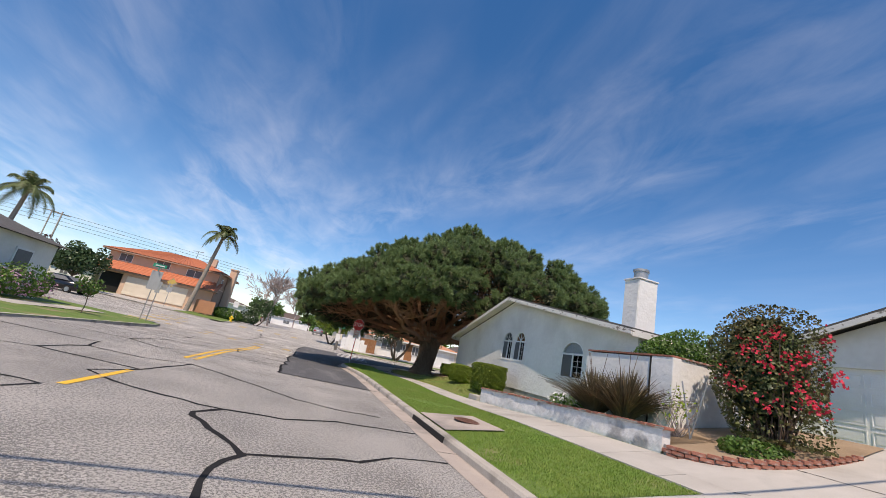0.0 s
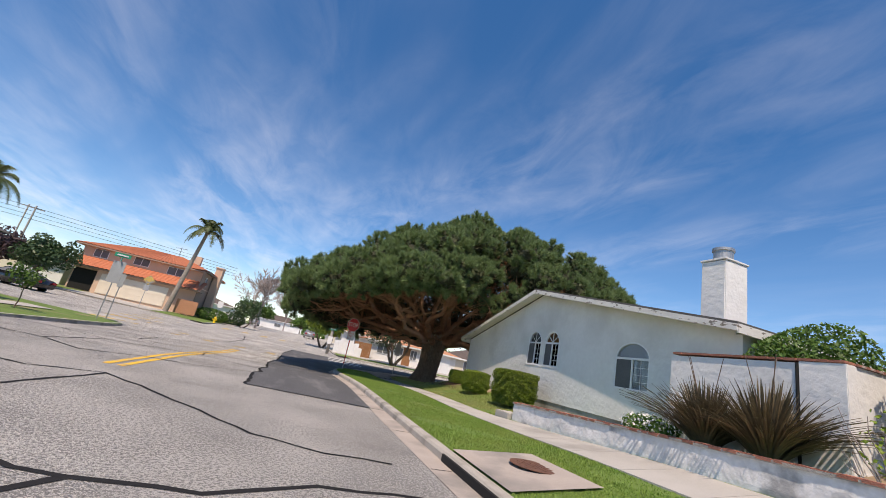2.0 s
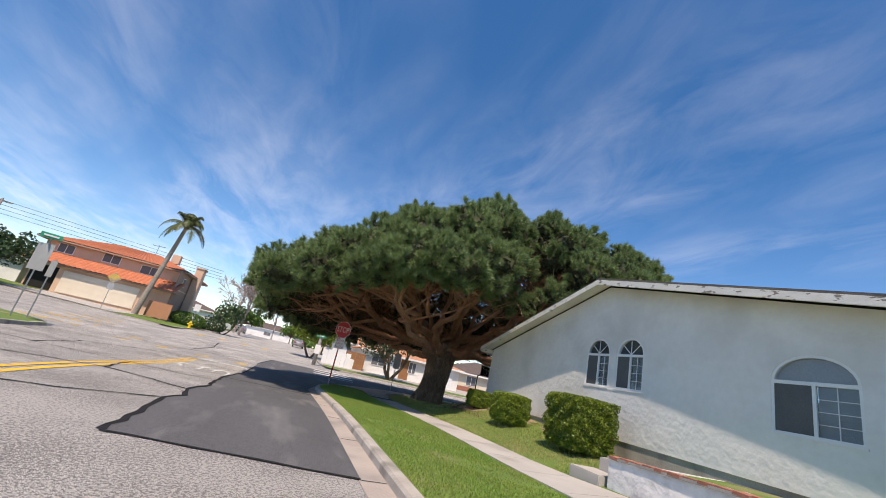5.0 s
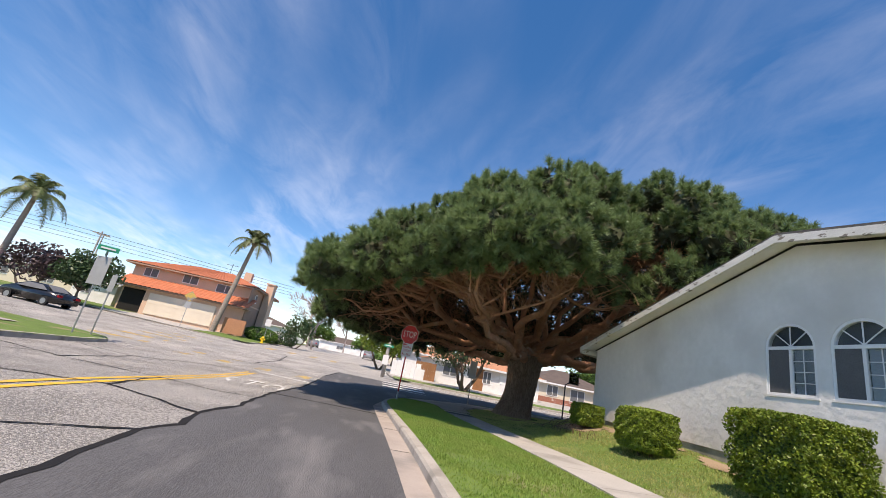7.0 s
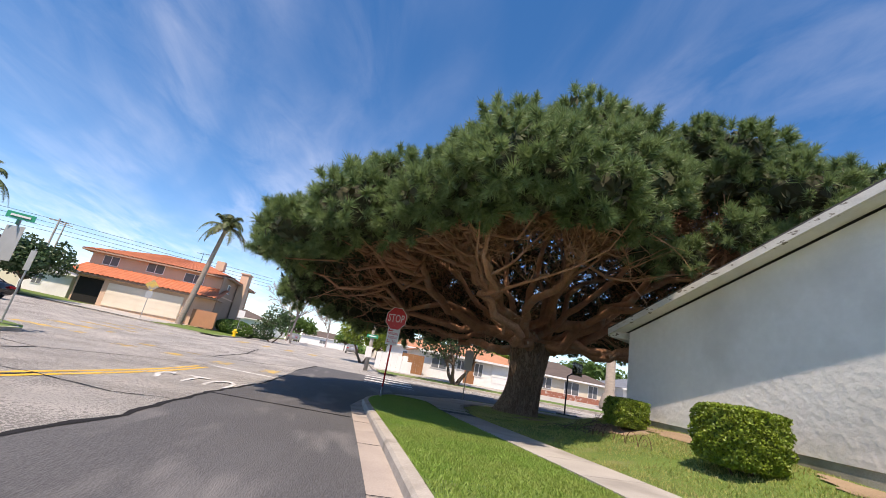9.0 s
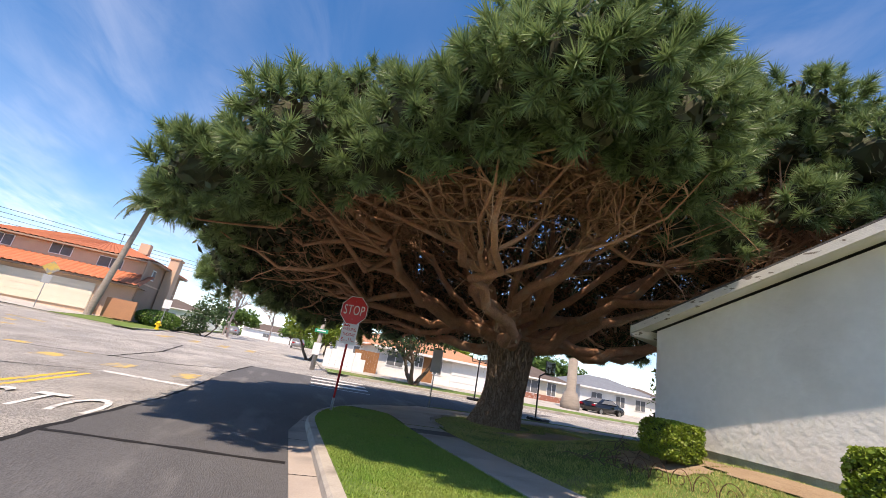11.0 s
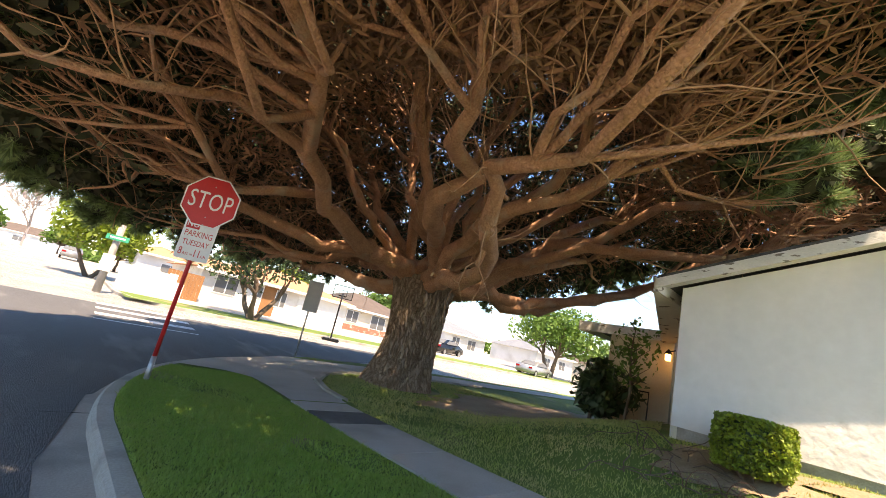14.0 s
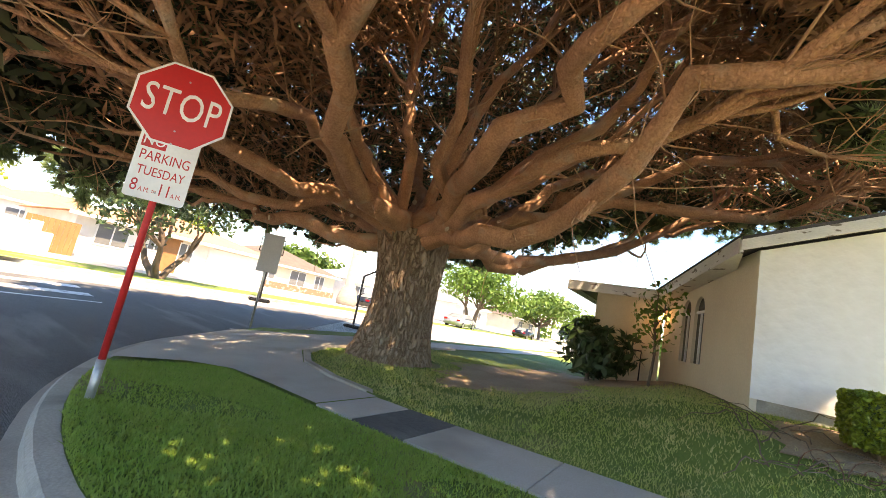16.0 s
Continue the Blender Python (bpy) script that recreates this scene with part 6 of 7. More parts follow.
def bungalow(name, x0, x1, y0, y1, z, eave, ridge, wall_m, roof_m, label, hip=True, wins=(), door=None, gdoor=None):
    ob = thing(name, ((x0 + x1) / 2, (y0 + y1) / 2, z), label, "house")
    part("wall", boxed(x0, x1, y0, y1, z - 0.4, z + eave), wall_m, ob)
    o = 0.45
    bm = bmesh.new()
    ym = (y0 + y1) / 2
    hx = (y1 - y0) / 2 if hip else -o
    b = [bm.verts.new(p) for p in ((x0 - o, y0 - o, z + eave), (x1 + o, y0 - o, z + eave), (x1 + o, y1 + o, z + eave), (x0 - o, y1 + o, z + eave))]
    t = [bm.verts.new(p) for p in ((x0 + hx, ym, z + ridge), (x1 - hx, ym, z + ridge))]
    bm.faces.new((b[0], b[1], t[1], t[0]))
    bm.faces.new((b[2], b[3], t[0], t[1]))
    bm.faces.new((b[3], b[0], t[0]))
    bm.faces.new((b[1], b[2], t[1]))
    bm.faces.new(b[::-1])
    rf = part("roof", bm, roof_m, ob)
    part("fascia", boxed(x0 - o, x1 + o, y0 - o - 0.03, y0 - o, z + eave - 0.16, z + eave + 0.01), M["white"], ob)
    for wx0, wx1, wz0, wz1 in wins:
        simple_window(ob, wx0, wx1, z + wz0, z + wz1, y0)
    if door:
        part("door", boxed(door, door + 0.95, y0 - 0.04, y0 - 0.002, z + 0.05, z + 2.05), M["wood_fence"], ob)
    if gdoor:
        g = part("garage_door", boxed(gdoor[0], gdoor[1], y0 - 0.05, y0 - 0.002, z, z + 2.1), M["white"], ob)
        for k in range(4):
            part("door_panel", boxed(gdoor[0] + 0.06, gdoor[1] - 0.06, y0 - 0.075, y0 - 0.051, z + 0.05 + k * 0.51, z + 0.50 + k * 0.51), M["white"], g)
    return ob


bungalow("white_house", 9.2, 19.6, 46.5, 56, zr(12, 46), 2.25, 3.75, M["stucco"], M["roof_orange"], "white stucco bungalow with a faded orange tile roof",
         wins=((10.1, 11.4, 0.95, 2.0), (12.4, 13.0, 1.2, 1.9), (14.0, 14.7, 0.9, 1.9)), door=13.1, gdoor=(15.6, 18.9))
bungalow("tan_house", 21.5, 31, 52, 60, zr(20, 52), 2.2, 3.9, M["cream"], M["roof_brown"], "cream bungalow with a brown shingle roof and brick skirt",
         wins=((23.0, 24.2, 0.9, 1.9), (25.8, 27.4, 0.7, 1.9), (28.6, 29.6, 0.7, 1.9)))
tagged(part("brick_skirt", boxed(21.4, 31.1, 51.85, 51.95, zr(20, 52) - 0.3, zr(20, 52) + 0.65), M["brick"]), "low red brick skirt wall before the house", "wall")
bungalow("blue_roof_house", 33.5, 44.5, 53, 61, zr(20, 53), 2.4, 3.9, M["stucco"], M["roof_grey"], "white bungalow with a blue grey shingle roof", wins=((35, 36.4, 0.8, 1.9), (38.4, 39.6, 0.8, 1.9), (41.2, 42.6, 0.8, 1.9)))
bungalow("gable_house", 52, 62, 50, 58, zr(20, 50) + 0.2, 2.5, 4.4, M["stucco"], M["roof_grey"], "grey roofed white bungalow far along the side street", wins=((54, 55.4, 0.8, 1.9), (58, 59.6, 0.8, 1.9)))
bungalow("far_bungalow", 66, 78, 47, 56, zr(20, 48) + 0.3, 2.5, 4.2, M["cream"], M["roof_brown"], "cream bungalow far along the side street", wins=((68, 69.6, 0.8, 1.9), (73, 74.6, 0.8, 1.9)))

fence = thing("white_fence", (6.2, 44.5, zr(6, 44)), "white boarded fence panels beside the house", "fence")
for k in range(6):
    x0 = 5.2 + k * 0.42
    part("board", boxed(x0, x0 + 0.40, 44.6 - k * 0.05, 44.65 - k * 0.05, zr(6, 44) + 0.05, zr(6, 44) + 1.35 + 0.06 * (k % 2)), M["white"], fence)
cab = thing("utility_cabinet", (7.6, 44.0, zr(7, 44)), "white metal utility cabinet on the pavement", "cabinet")
part("case", boxed(7.2, 8.0, 43.8, 44.3, zr(7, 44) + 0.1, zr(7, 44) + 1.0, bevel=0.03), M["white"], cab)
wfence = thing("wood_fence", (8.5, 45.8, zr(8, 46)), "orange brown wooden board fence joining the white house", "fence")
for k in range(10):
    part("board", boxed(7.4 + k * 0.19, 7.4 + k * 0.19 + 0.18, 45.8, 45.83, zr(8, 46) + 0.05, zr(8, 46) + 1.65), M["wood_fence"], wfence)


def leafy_tree(name, x, y, z, h, trunk_h, r, mat_, n, seed, label, leaf=0.16, trunks=1, lean=(0, 0), tr=0.16, clumps=16, bark="bark_grey"):
    ob = thing(name, (x, y, z), label, "tree")
    rg = np.random.default_rng(seed)
    st = Pile()
    cen = []
    for k in range(clumps):
        a, e = rg.uniform(0, 2 * math.pi), rg.uniform(-0.35, 1.2)
        rad = rg.uniform(0.45, 0.85)
        cen.append((x + lean[0] + r * rad * math.cos(a) * math.cos(e), y + lean[1] + r * rad * math.sin(a) * math.cos(e), z + trunk_h + (h - trunk_h) * (0.35 + 0.5 * math.sin(e) * rad)))
    pp, nn = [], []
    for k, c in enumerate(cen):
        p, q = blob_points(c, (r * 0.42, r * 0.42, (h - trunk_h) * 0.27), n // clumps, seed * 50 + k, 6, 0.4, 0.6)
        pp.append(p)
        nn.append(q)
    base = []
    for t in range(trunks):
        a = 2 * math.pi * t / max(1, trunks)
        o = 0.25 * (trunks > 1)
        top = Vector((x + lean[0] * 0.5 + o * 4 * math.cos(a), y + lean[1] * 0.5 + o * 4 * math.sin(a), z + trunk_h))
        path = limb_path(Vector((x + o * 0.3 * math.cos(a), y + o * 0.3 * math.sin(a), z - 0.15)), top, 0, 0.03, 6, seed + t)
        st.tube(path, [tr * (1.25 if i == 0 else 1 - 0.07 * i) for i in range(7)], 8)
        base.append(top)
    for k, c in enumerate(cen):
        b = min(base, key=lambda q: (q - Vector(c)).length)
        st.tube(limb_path(b, Vector(c), 0.03, 0.05, 5, seed + k), [tr * 0.5, tr * 0.4, tr * 0.3, tr * 0.22, tr * 0.15, tr * 0.08], 5)
    st.make("trunk", M[bark], ob)
    tagged(leaf_cloud("crown", np.concatenate(pp), np.concatenate(nn), leaf, mat_, ob, seed=seed, shape=1.7), kind="stuff")
    return ob


leafy_tree("street_tree", 10.7, 40.4, zr(10, 40) + 0.1, 5.7, 1.35, 3.3, M["leaf_dark"], 4200, 71, "dark leafed street tree with several trunks on the lawn", 0.15, 3, tr=0.17)
leafy_tree("ficus_tree", 4.4, 50.5, zr(4, 50) + 0.1, 5.4, 1.5, 2.7, M["leaf_light"], 4600, 72, "bushy yellow green tree beside the far corner", 0.19, 2, tr=0.13)
leafy_tree("pepper_tree", 45, 43.5, zr(20, 43), 8.5, 2.4, 5.5, M["leaf"], 5200, 73, "spreading green street tree far along the side street", 0.28, 3, tr=0.28)
leafy_tree("far_tree", 70, 44, zr(20, 44), 8.5, 2.0, 6, M["leaf"], 3200, 74, "rounded green tree far along the side street", 0.4, 1, tr=0.3)
leafy_tree("yard_tree", 60, 32, 0.4, 5.0, 1.0, 4.0, M["leaf_light"], 2600, 75, "light green garden tree on the near side", 0.3, 1, tr=0.2)
leafy_tree("garden_tree", 44, 30.5, 0.4, 3.6, 0.6, 2.6, M["leaf"], 2200, 76, "green garden shrub tree on the near side", 0.25, 2, tr=0.12)
leafy_tree("back_tree", 20, 61, zr(20, 60), 5.4, 2.0, 3.0, M["leaf_light"], 2200, 77, "light green tree behind the white house", 0.3, 1, tr=0.2)
leafy_tree("back_tree", 38, 66, zr(20, 60), 6.0, 2.0, 4.5, M["leaf"], 2600, 78, "green trees behind the bungalows", 0.35, 1, tr=0.2)

lawn_r = grid_sheet("side_lawn", [22, 30, 40, 60], [29.9, 29.95], lambda x, y: 0.1, M["lawn"], "grass strip along the side street")

# thick old palm trunk and the post with street names
ptr = thing("old_palm", (26.3, 45, zr(20, 45)), "thick pale palm trunk with a rough boot at its base", "tree")
bm = bmesh.new()
z = zr(20, 45)
tube(bm, [(26.3, 45, z - 0.1), (26.3, 45, z + 0.5), (26.3, 45, z + 1.4), (26.3, 45, z + 1.6), (26.3, 45, z + 9)], [0.75, 0.85, 0.6, 0.42, 0.36], 14)
part("trunk", bm, M["palm_trunk"], ptr, smooth=True)

upole = thing("utility_pole", (4.35, 40.2, zr(4, 40)), "leaning weathered utility pole with a green street name sign", "pole")
z = zr(4, 40)
bm = bmesh.new()
tube(bm, [(4.35, 40.2, z - 0.2), (4.35, 40.2, z + 3.4)], [0.15, 0.12], 12)
part("pole", bm, M["pole"], upole, smooth=True)
part("notice", boxed(-0.22, 0.22, -0.01, 0.01, z + 0.9, z + 1.6, m=pose(4.30, 40.03, 0, 0, 0, -20)), M["white_sign"], upole)
part("street_name", boxed(-0.42, 0.42, -0.012, 0.012, z + 2.2, z + 2.42, bevel=0.004, m=pose(4.33, 40.0, 0, 0, 0, -25)), M["green_sign"], upole)
bar = boxed(-0.28, 0.28, -0.018, -0.013, z + 2.28, z + 2.35, m=pose(4.33, 40.0, 0, 0, 0, -25))
part("name_bar", bar, M["white_sign"], upole)


def car(name, x, y, z, a, paint, label):
    ob = thing(name, (x, y, z), label, "car")
    m = pose(x, y, z, 0, 0, a)
    prof = [(-2.25, 0.35), (-2.28, 0.75), (-2.15, 0.93), (-1.5, 1.0), (-0.75, 1.40), (0.45, 1.43), (1.25, 1.02), (2.0, 0.86), (2.25, 0.66), (2.25, 0.35), (1.85, 0.25), (-1.9, 0.25)]
    bm = bmesh.new()
    prism(bm, prof, -0.86, 0.86, lambda u, v, w: m @ Vector((u, w * (1.0 if v < 1.05 else 0.80), v)))
    bmesh.ops.bevel(bm, geom=bm.edges[:], offset=0.05, segments=2, affect="EDGES", clamp_overlap=True)
    body = part("body", bm, paint, ob, smooth=True)
    for s in (-1, 1):
        bm = bmesh.new()
        prism(bm, [(-1.35, 1.02), (-0.72, 1.33), (0.40, 1.36), (1.05, 1.04)], 0.0, 0.02, lambda u, v, w: m @ Vector((u, s * (0.865 - 0.16 * (v - 1.0) / 0.36 + w), v)))
        part("side_window", bm, M["screen"], ob)
    bm = bmesh.new()
    prism(bm, [(-0.6, 0), (0.6, 0), (0.5, 1), (-0.5, 1)], 0, 0.02, lambda u, v, w: m @ Vector((-1.5 + 0.72 * v - 0.03 - w, u, 1.02 + 0.36 * v + w)))
    part("rear_window", bm, M["screen"], ob)
    for s in (-1, 1):
        part("tail_lamp", boxed(-2.30, -2.20, s * 0.66 - 0.17, s * 0.66 + 0.17, 0.70, 0.86, bevel=0.02, m=m), M["tail"], ob)
        part("head_lamp", boxed(2.14, 2.24, s * 0.64 - 0.17, s * 0.64 + 0.17, 0.64, 0.78, bevel=0.02, m=m), M["white_sign"], ob)
    for u in (-1.4, 1.42):
        for s in (-1, 1):
            bm = bmesh.new()
            c0, c1 = m @ Vector((u, s * 0.70, 0.32)), m @ Vector((u, s * 0.885, 0.32))
            tube(bm, [c0, c1], 0.32, 20)
            wh = part("wheel", bm, M["tyre"], ob)
            bm = bmesh.new()
            tube(bm, [m @ Vector((u, s * 0.884, 0.32)), m @ Vector((u, s * 0.895, 0.32))], 0.20, 14)
            part("rim", bm, M["rim"], wh)
    return ob


car("parked_car", -19.8, 40.6, zr(-17, 40), 165, M["black_car"], "parked black saloon car at the side street kerb")
car("parked_car", 38, 41, zr(20, 41), 8, M["silver_car"], "parked silver car along the side street")
car("parked_car", 54, 40.5, zr(20, 40), 5, M["black_car"], "parked dark car along the side street")
car("parked_car", 31, 46.5, zr(20, 46), 15, M["black_car"], "dark car parked in a front drive")
car("parked_car", -3.2 - 3.8, 92, zr(0, 90), 90, M["silver_car"], "parked silver car far up the street")
car("parked_car", 3.6, 78, zr(0, 78), 90, M["silver_car"], "parked pale car far up the street")

# ---- left side of the street ----


def hl(x, y):
    return zr(x, min(y, 27)) + 0.13 + 0.03 * max(0, -8.2 - x)


L_LINE = [(-7.65, -40.0), (-7.65, 10), (-7.65, 20), (-7.68, 26.0), (-7.9, 27.8), (-8.6, 28.9), (-9.8, 29.5), (-14, 29.8), (-40, 30.2), (-80, 30.5)]
verts, faces = [], []
for px_, py_ in L_LINE:
    for k in range(9):
        t = (k / 8) ** 1.5
        tx, ty = (-80, py_) if py_ < 27 else (-80, 26)
        x, y = px_ + (tx - px_) * t, py_ + (ty - py_) * t
        verts.append((x, y, hl(x, y)))
for j in range(len(L_LINE) - 1):
    for i in range(8):
        faces.append((j * 9 + i, j * 9 + i + 1, (j + 1) * 9 + i + 1, (j + 1) * 9 + i))
tagged(raw("lawn_left", verts, faces, M["lawn"]), "green lawn on the far side of the street", "lawn", kind="structure")
tagged(ribbon("kerb_left", L_LINE, [(0.02, -0.05), (0.0, 0.12), (-0.15, 0.145)], lambda x, y: zr(x, min(y, 27)), M["kerb"]), "concrete kerb on the far side of the street", "kerb", kind="structure")
wl_line = [(-10.4, -40.0), (-10.4, 20.0), (-10.4, 26.5)]
tagged(ribbon("pavement_left", wl_line, [(0.0, 0.03), (-1.3, 0.03)], hl, M["concrete"]), "pale concrete pavement on the far side", "pavement", kind="structure")
lh = bungalow("left_house", -26, -13.6, 16, 25.5, hl(-14, 22), 3.0, 4.9, M["stucco"], M["roof_dark"], "white bungalow with a dark roof on the far side", wins=())
simple_w = part("side_window", boxed(-13.6, -13.53, 22.2, 23.6, hl(-14, 22) + 1.2, hl(-14, 22) + 2.4), M["white"], lh)
part("pane", boxed(-13.53, -13.51, 22.3, 23.5, hl(-14, 22) + 1.3, hl(-14, 22) + 2.3), M["screen"], simple_w)
fb = thing("flowering_shrub", (-12.2, 21.5, hl(-12, 21)), "low mauve flowering shrub before the white house", "shrub")
p, q = blob_points((-12.3, 21.0, 0.75), (0.8, 2.2, 0.6), 2400, 81, 12, 0.4, 0.4, 0.25)
tagged(leaf_cloud("foliage", p, q, 0.1, M["leaf"], fb, seed=14), kind="stuff")
p, q = blob_points((-12.25, 21.0, 0.78), (0.82, 2.2, 0.62), 500, 82, 12, 0.4, 0.2, 0.3)
M["mauve"] = mat("mauve_petals", (0.42, 0.24, 0.33), None, 0.6, 4, 20, 0, random_v=0.3)
tagged(leaf_cloud("petal_cluster", p, q, 0.08, M["mauve"], fb, seed=15), kind="stuff")
leafy_tree("sapling", -9.6, 21.5, hl(-9.6, 21.5), 2.1, 0.8, 0.75, M["leaf"], 420, 83, "thin sapling with sparse leaves on the verge", 0.09, 1, tr=0.03, clumps=6)
leafy_tree("green_tree", -23.5, 50, zr(-23, 50), 5.0, 1.2, 2.6, M["leaf_dark"], 3600, 84, "dense dark green tree before the two storey house", 0.2, 1, tr=0.15)
leafy_tree("purple_tree", -28.5, 51, zr(-28, 51), 4.8, 1.2, 3.0, M["leaf_purple"], 2600, 85, "dark purple leafed tree on the side street", 0.22, 2, tr=0.13)
leafy_tree("corner_tree", -5.6, 61, zr(-6, 61), 4.4, 1.0, 1.9, M["leaf_dark"], 1500, 86, "dark sparse tree at the far corner", 0.17, 2, tr=0.09)
leafy_tree("far_street_tree", -9, 110, zr(0, 90), 6, 2, 4, M["leaf"], 1800, 87, "green tree far up the street", 0.4, 1, tr=0.2)
leafy_tree("far_street_tree", 7, 70, zr(7, 70), 4.2, 1.2, 2.2, M["leaf_light"], 1800, 88, "light green tree far up the street", 0.25, 1, tr=0.15)
leafy_tree("far_street_tree", 2.2, 118, zr(0, 90), 5, 1.5, 3, M["leaf"], 1400, 89, "green tree far up the street", 0.4, 1, tr=0.15)


def bare_tree(x, y, z, h, seed):
    ob = thing("bare_tree", (x, y, z), "pale leafless street tree with fine twigs", "tree", "bare trees up the street")
    rg = random.Random(seed)
    st = Pile()

    def grow(p, d, L, r, lev):
        e = p + d * L
        st.tube([p, p.lerp(e, 0.5) + Vector((rg.gauss(0, 0.05), rg.gauss(0, 0.05), 0)) * L, e], [r, r * 0.85, r * 0.65], 5 if lev < 2 else 3)
        if lev < 5:
            for _ in range(3 if lev else 5):
                nd = (d + Vector((rg.gauss(0, 0.5), rg.gauss(0, 0.5), rg.gauss(0.08, 0.3)))).normalized()
                grow(e.lerp(p, rg.uniform(0, 0.35)), nd, L * rg.uniform(0.6, 0.85), max(0.045, r * 0.58), lev + 1)

    grow(Vector((x, y, z)), Vector((0, 0, 1)), h * 0.26, 0.17, 0)
    tagged(st.make("branch_work", M["bare"], ob, smooth=False), kind="stuff")


bare_tree(-4.9, 72, zr(-5, 72), 13.5, 5)
bare_tree(-6.6, 80, zr(-8, 80), 13, 6)
bare_tree(-1.5, 100, zr(0, 90), 12, 7)

# far left block with the two storey house
block("lawn_far_left", -60, -8.0, 49.3, 120, 0.12, M["lawn"], "lawns of the far left block", 14)
block("drive_far_left", -22, -13.2, 49.31, 58, 0.135, M["concrete"], "pale concrete driveway of the two storey house", 5)
line = [(-7.85, 130.0), (-7.85, 52), (-8.2, 50.2), (-9.3, 49.3), (-60, 49.2)]
tagged(ribbon("kerb_far_left", line, [(0.0, -0.05), (0.0, 0.12), (0.15, 0.135)], zr, M["kerb"]), "concrete kerb of the far left block", "kerb", kind="structure")

ZP = 1.05
ph = thing("two_storey_house", (-17, 62, ZP), "two storey peach stucco house with orange clay tile roofs", "house")
part("ground_floor_wall", boxed(-24.5, -11.6, 58, 70, ZP - 0.5, ZP + 2.9), M["peach"], ph)
part("upper_wall", boxed(-25.0, -11.6, 59.6, 70, ZP + 2.9, ZP + 5.35), M["peach"], ph)
# wall turned from the sun, its shade put into the colour
part("side_cladding", boxed(-11.6, -11.5, 58.2, 69.8, ZP - 0.4, ZP + 5.3), M["peach_shade"], ph, "peach side wall with its shade painted in")
part("garage_surround", boxed(-21.9, -13.9, 57.6, 58, ZP - 0.3, ZP + 2.75), M["peach"], ph)
gd = part("garage_door", boxed(-21.4, -14.4, 57.53, 57.6, ZP, ZP + 2.25), M["door_cream"], ph, "wide cream garage door")
for r in range(4):
    part("door_panel", boxed(-21.35, -14.45, 57.50, 57.53, ZP + 0.04 + r * 0.56, ZP + 0.585 + r * 0.56), M["door_cream"], gd)
# flat dark panel on the wall, painted as the porch's shade
part("porch_recess", boxed(-24.3, -22.1, 57.92, 57.99, ZP, ZP + 2.4), M["dark"], ph, "flat dark panel painted as the shade of the porch")


def tile_roof(corners, parent, rows_=14):
    """A roof slope of half-round tile courses. corners: eave left, eave right, ridge right, ridge left."""
    a, b, c, d = (Vector(p) for p in corners)
    w = max((b - a).length, (c - d).length)
    n = max(4, int(w / 0.45))
    nrm = (b - a).cross(d - a).normalized()
    v, f = [], []
    for i in range(n):
        for k, s in enumerate((0.0, 0.25, 0.5, 0.75)):
            t = (i + s) / n
            lift = nrm * (0.09 * math.sin(math.pi * s) if s else 0)
            v += [a.lerp(b, t) + lift, d.lerp(c, t) + lift]
    v += [b, c]
    m = len(v) // 2
    f = [(2 * i, 2 * i + 2, 2 * i + 3, 2 * i + 1) for i in range(m - 1)]
    return raw("tile_slope", v, f, M["roof_tile"], parent)


def hip_tiles(x0, x1, y0, y1, z0, z1, parent):
    ym, h = (y0 + y1) / 2, (y1 - y0) / 2
    xa, xb = x0 + h * 0.9, x1 - h * 0.9
    tile_roof(((x0, y0, z0), (x1, y0, z0), (xb, ym, z1), (xa, ym, z1)), parent)
    tile_roof(((x1, y1, z0), (x0, y1, z0), (xa, ym, z1), (xb, ym, z1)), parent)
    tile_roof(((x0, y1, z0), (x0, y0, z0), (xa, ym, z1), (xa, ym, z1 - 0.001)), parent)
    tile_roof(((x1, y0, z0), (x1, y1, z0), (xb, ym, z1), (xb, ym, z1 - 0.001)), parent)
    part("eave_soffit", boxed(x0 + 0.02, x1 - 0.02, y0 + 0.02, y1 - 0.02, z0 - 0.16, z0 - 0.01), M["peach_shade"], parent)


hip_tiles(-25.8, -10.9, 58.9, 70.7, ZP + 5.35, ZP + 7.0, ph)
tile_roof(((-25.3, 56.9, ZP + 2.75), (-11.0, 56.9, ZP + 2.75), (-11.0, 59.6, ZP + 3.95), (-25.3, 59.6, ZP + 3.95)), ph)
part("skirt_soffit", boxed(-25.2, -11.1, 57.0, 59.6, ZP + 2.60, ZP + 2.73), M["peach_shade"], ph)
for x0, x1, z0 in ((-23.8, -22.4, 4.15), (-19.6, -18.0, 4.3), (-15.8, -13.9, 4.05)):
    simple_window(ph, x0, x1, ZP + z0, ZP + z0 + 0.9, 59.6)
sw = part("side_window", boxed(-11.5, -11.42, 60.2, 61.0, ZP + 3.7, ZP + 4.7), M["white"], ph)
part("pane", boxed(-11.42, -11.40, 60.28, 60.92, ZP + 3.78, ZP + 4.62), M["screen"], sw)
part("belt_course", boxed(-11.5, -11.44, 58.2, 69.8, ZP + 3.1, ZP + 3.25), M["peach"], ph)
part("side_chimney", boxed(-11.4, -10.5, 63.5, 65.0, ZP - 0.3, ZP + 6.6, bevel=0.02), M["peach"], ph)
part("chimney_cap", boxed(-11.5, -10.4, 63.4, 65.1, ZP + 6.602, ZP + 6.75), M["peach"], ph)
part("entry_wall", boxed(-12.9, -10.6, 56.6, 57.0, ZP - 0.3, ZP + 1.35, bevel=0.02), M["roof_orange"], ph, "low orange stucco entry wall")
bm = bmesh.new()
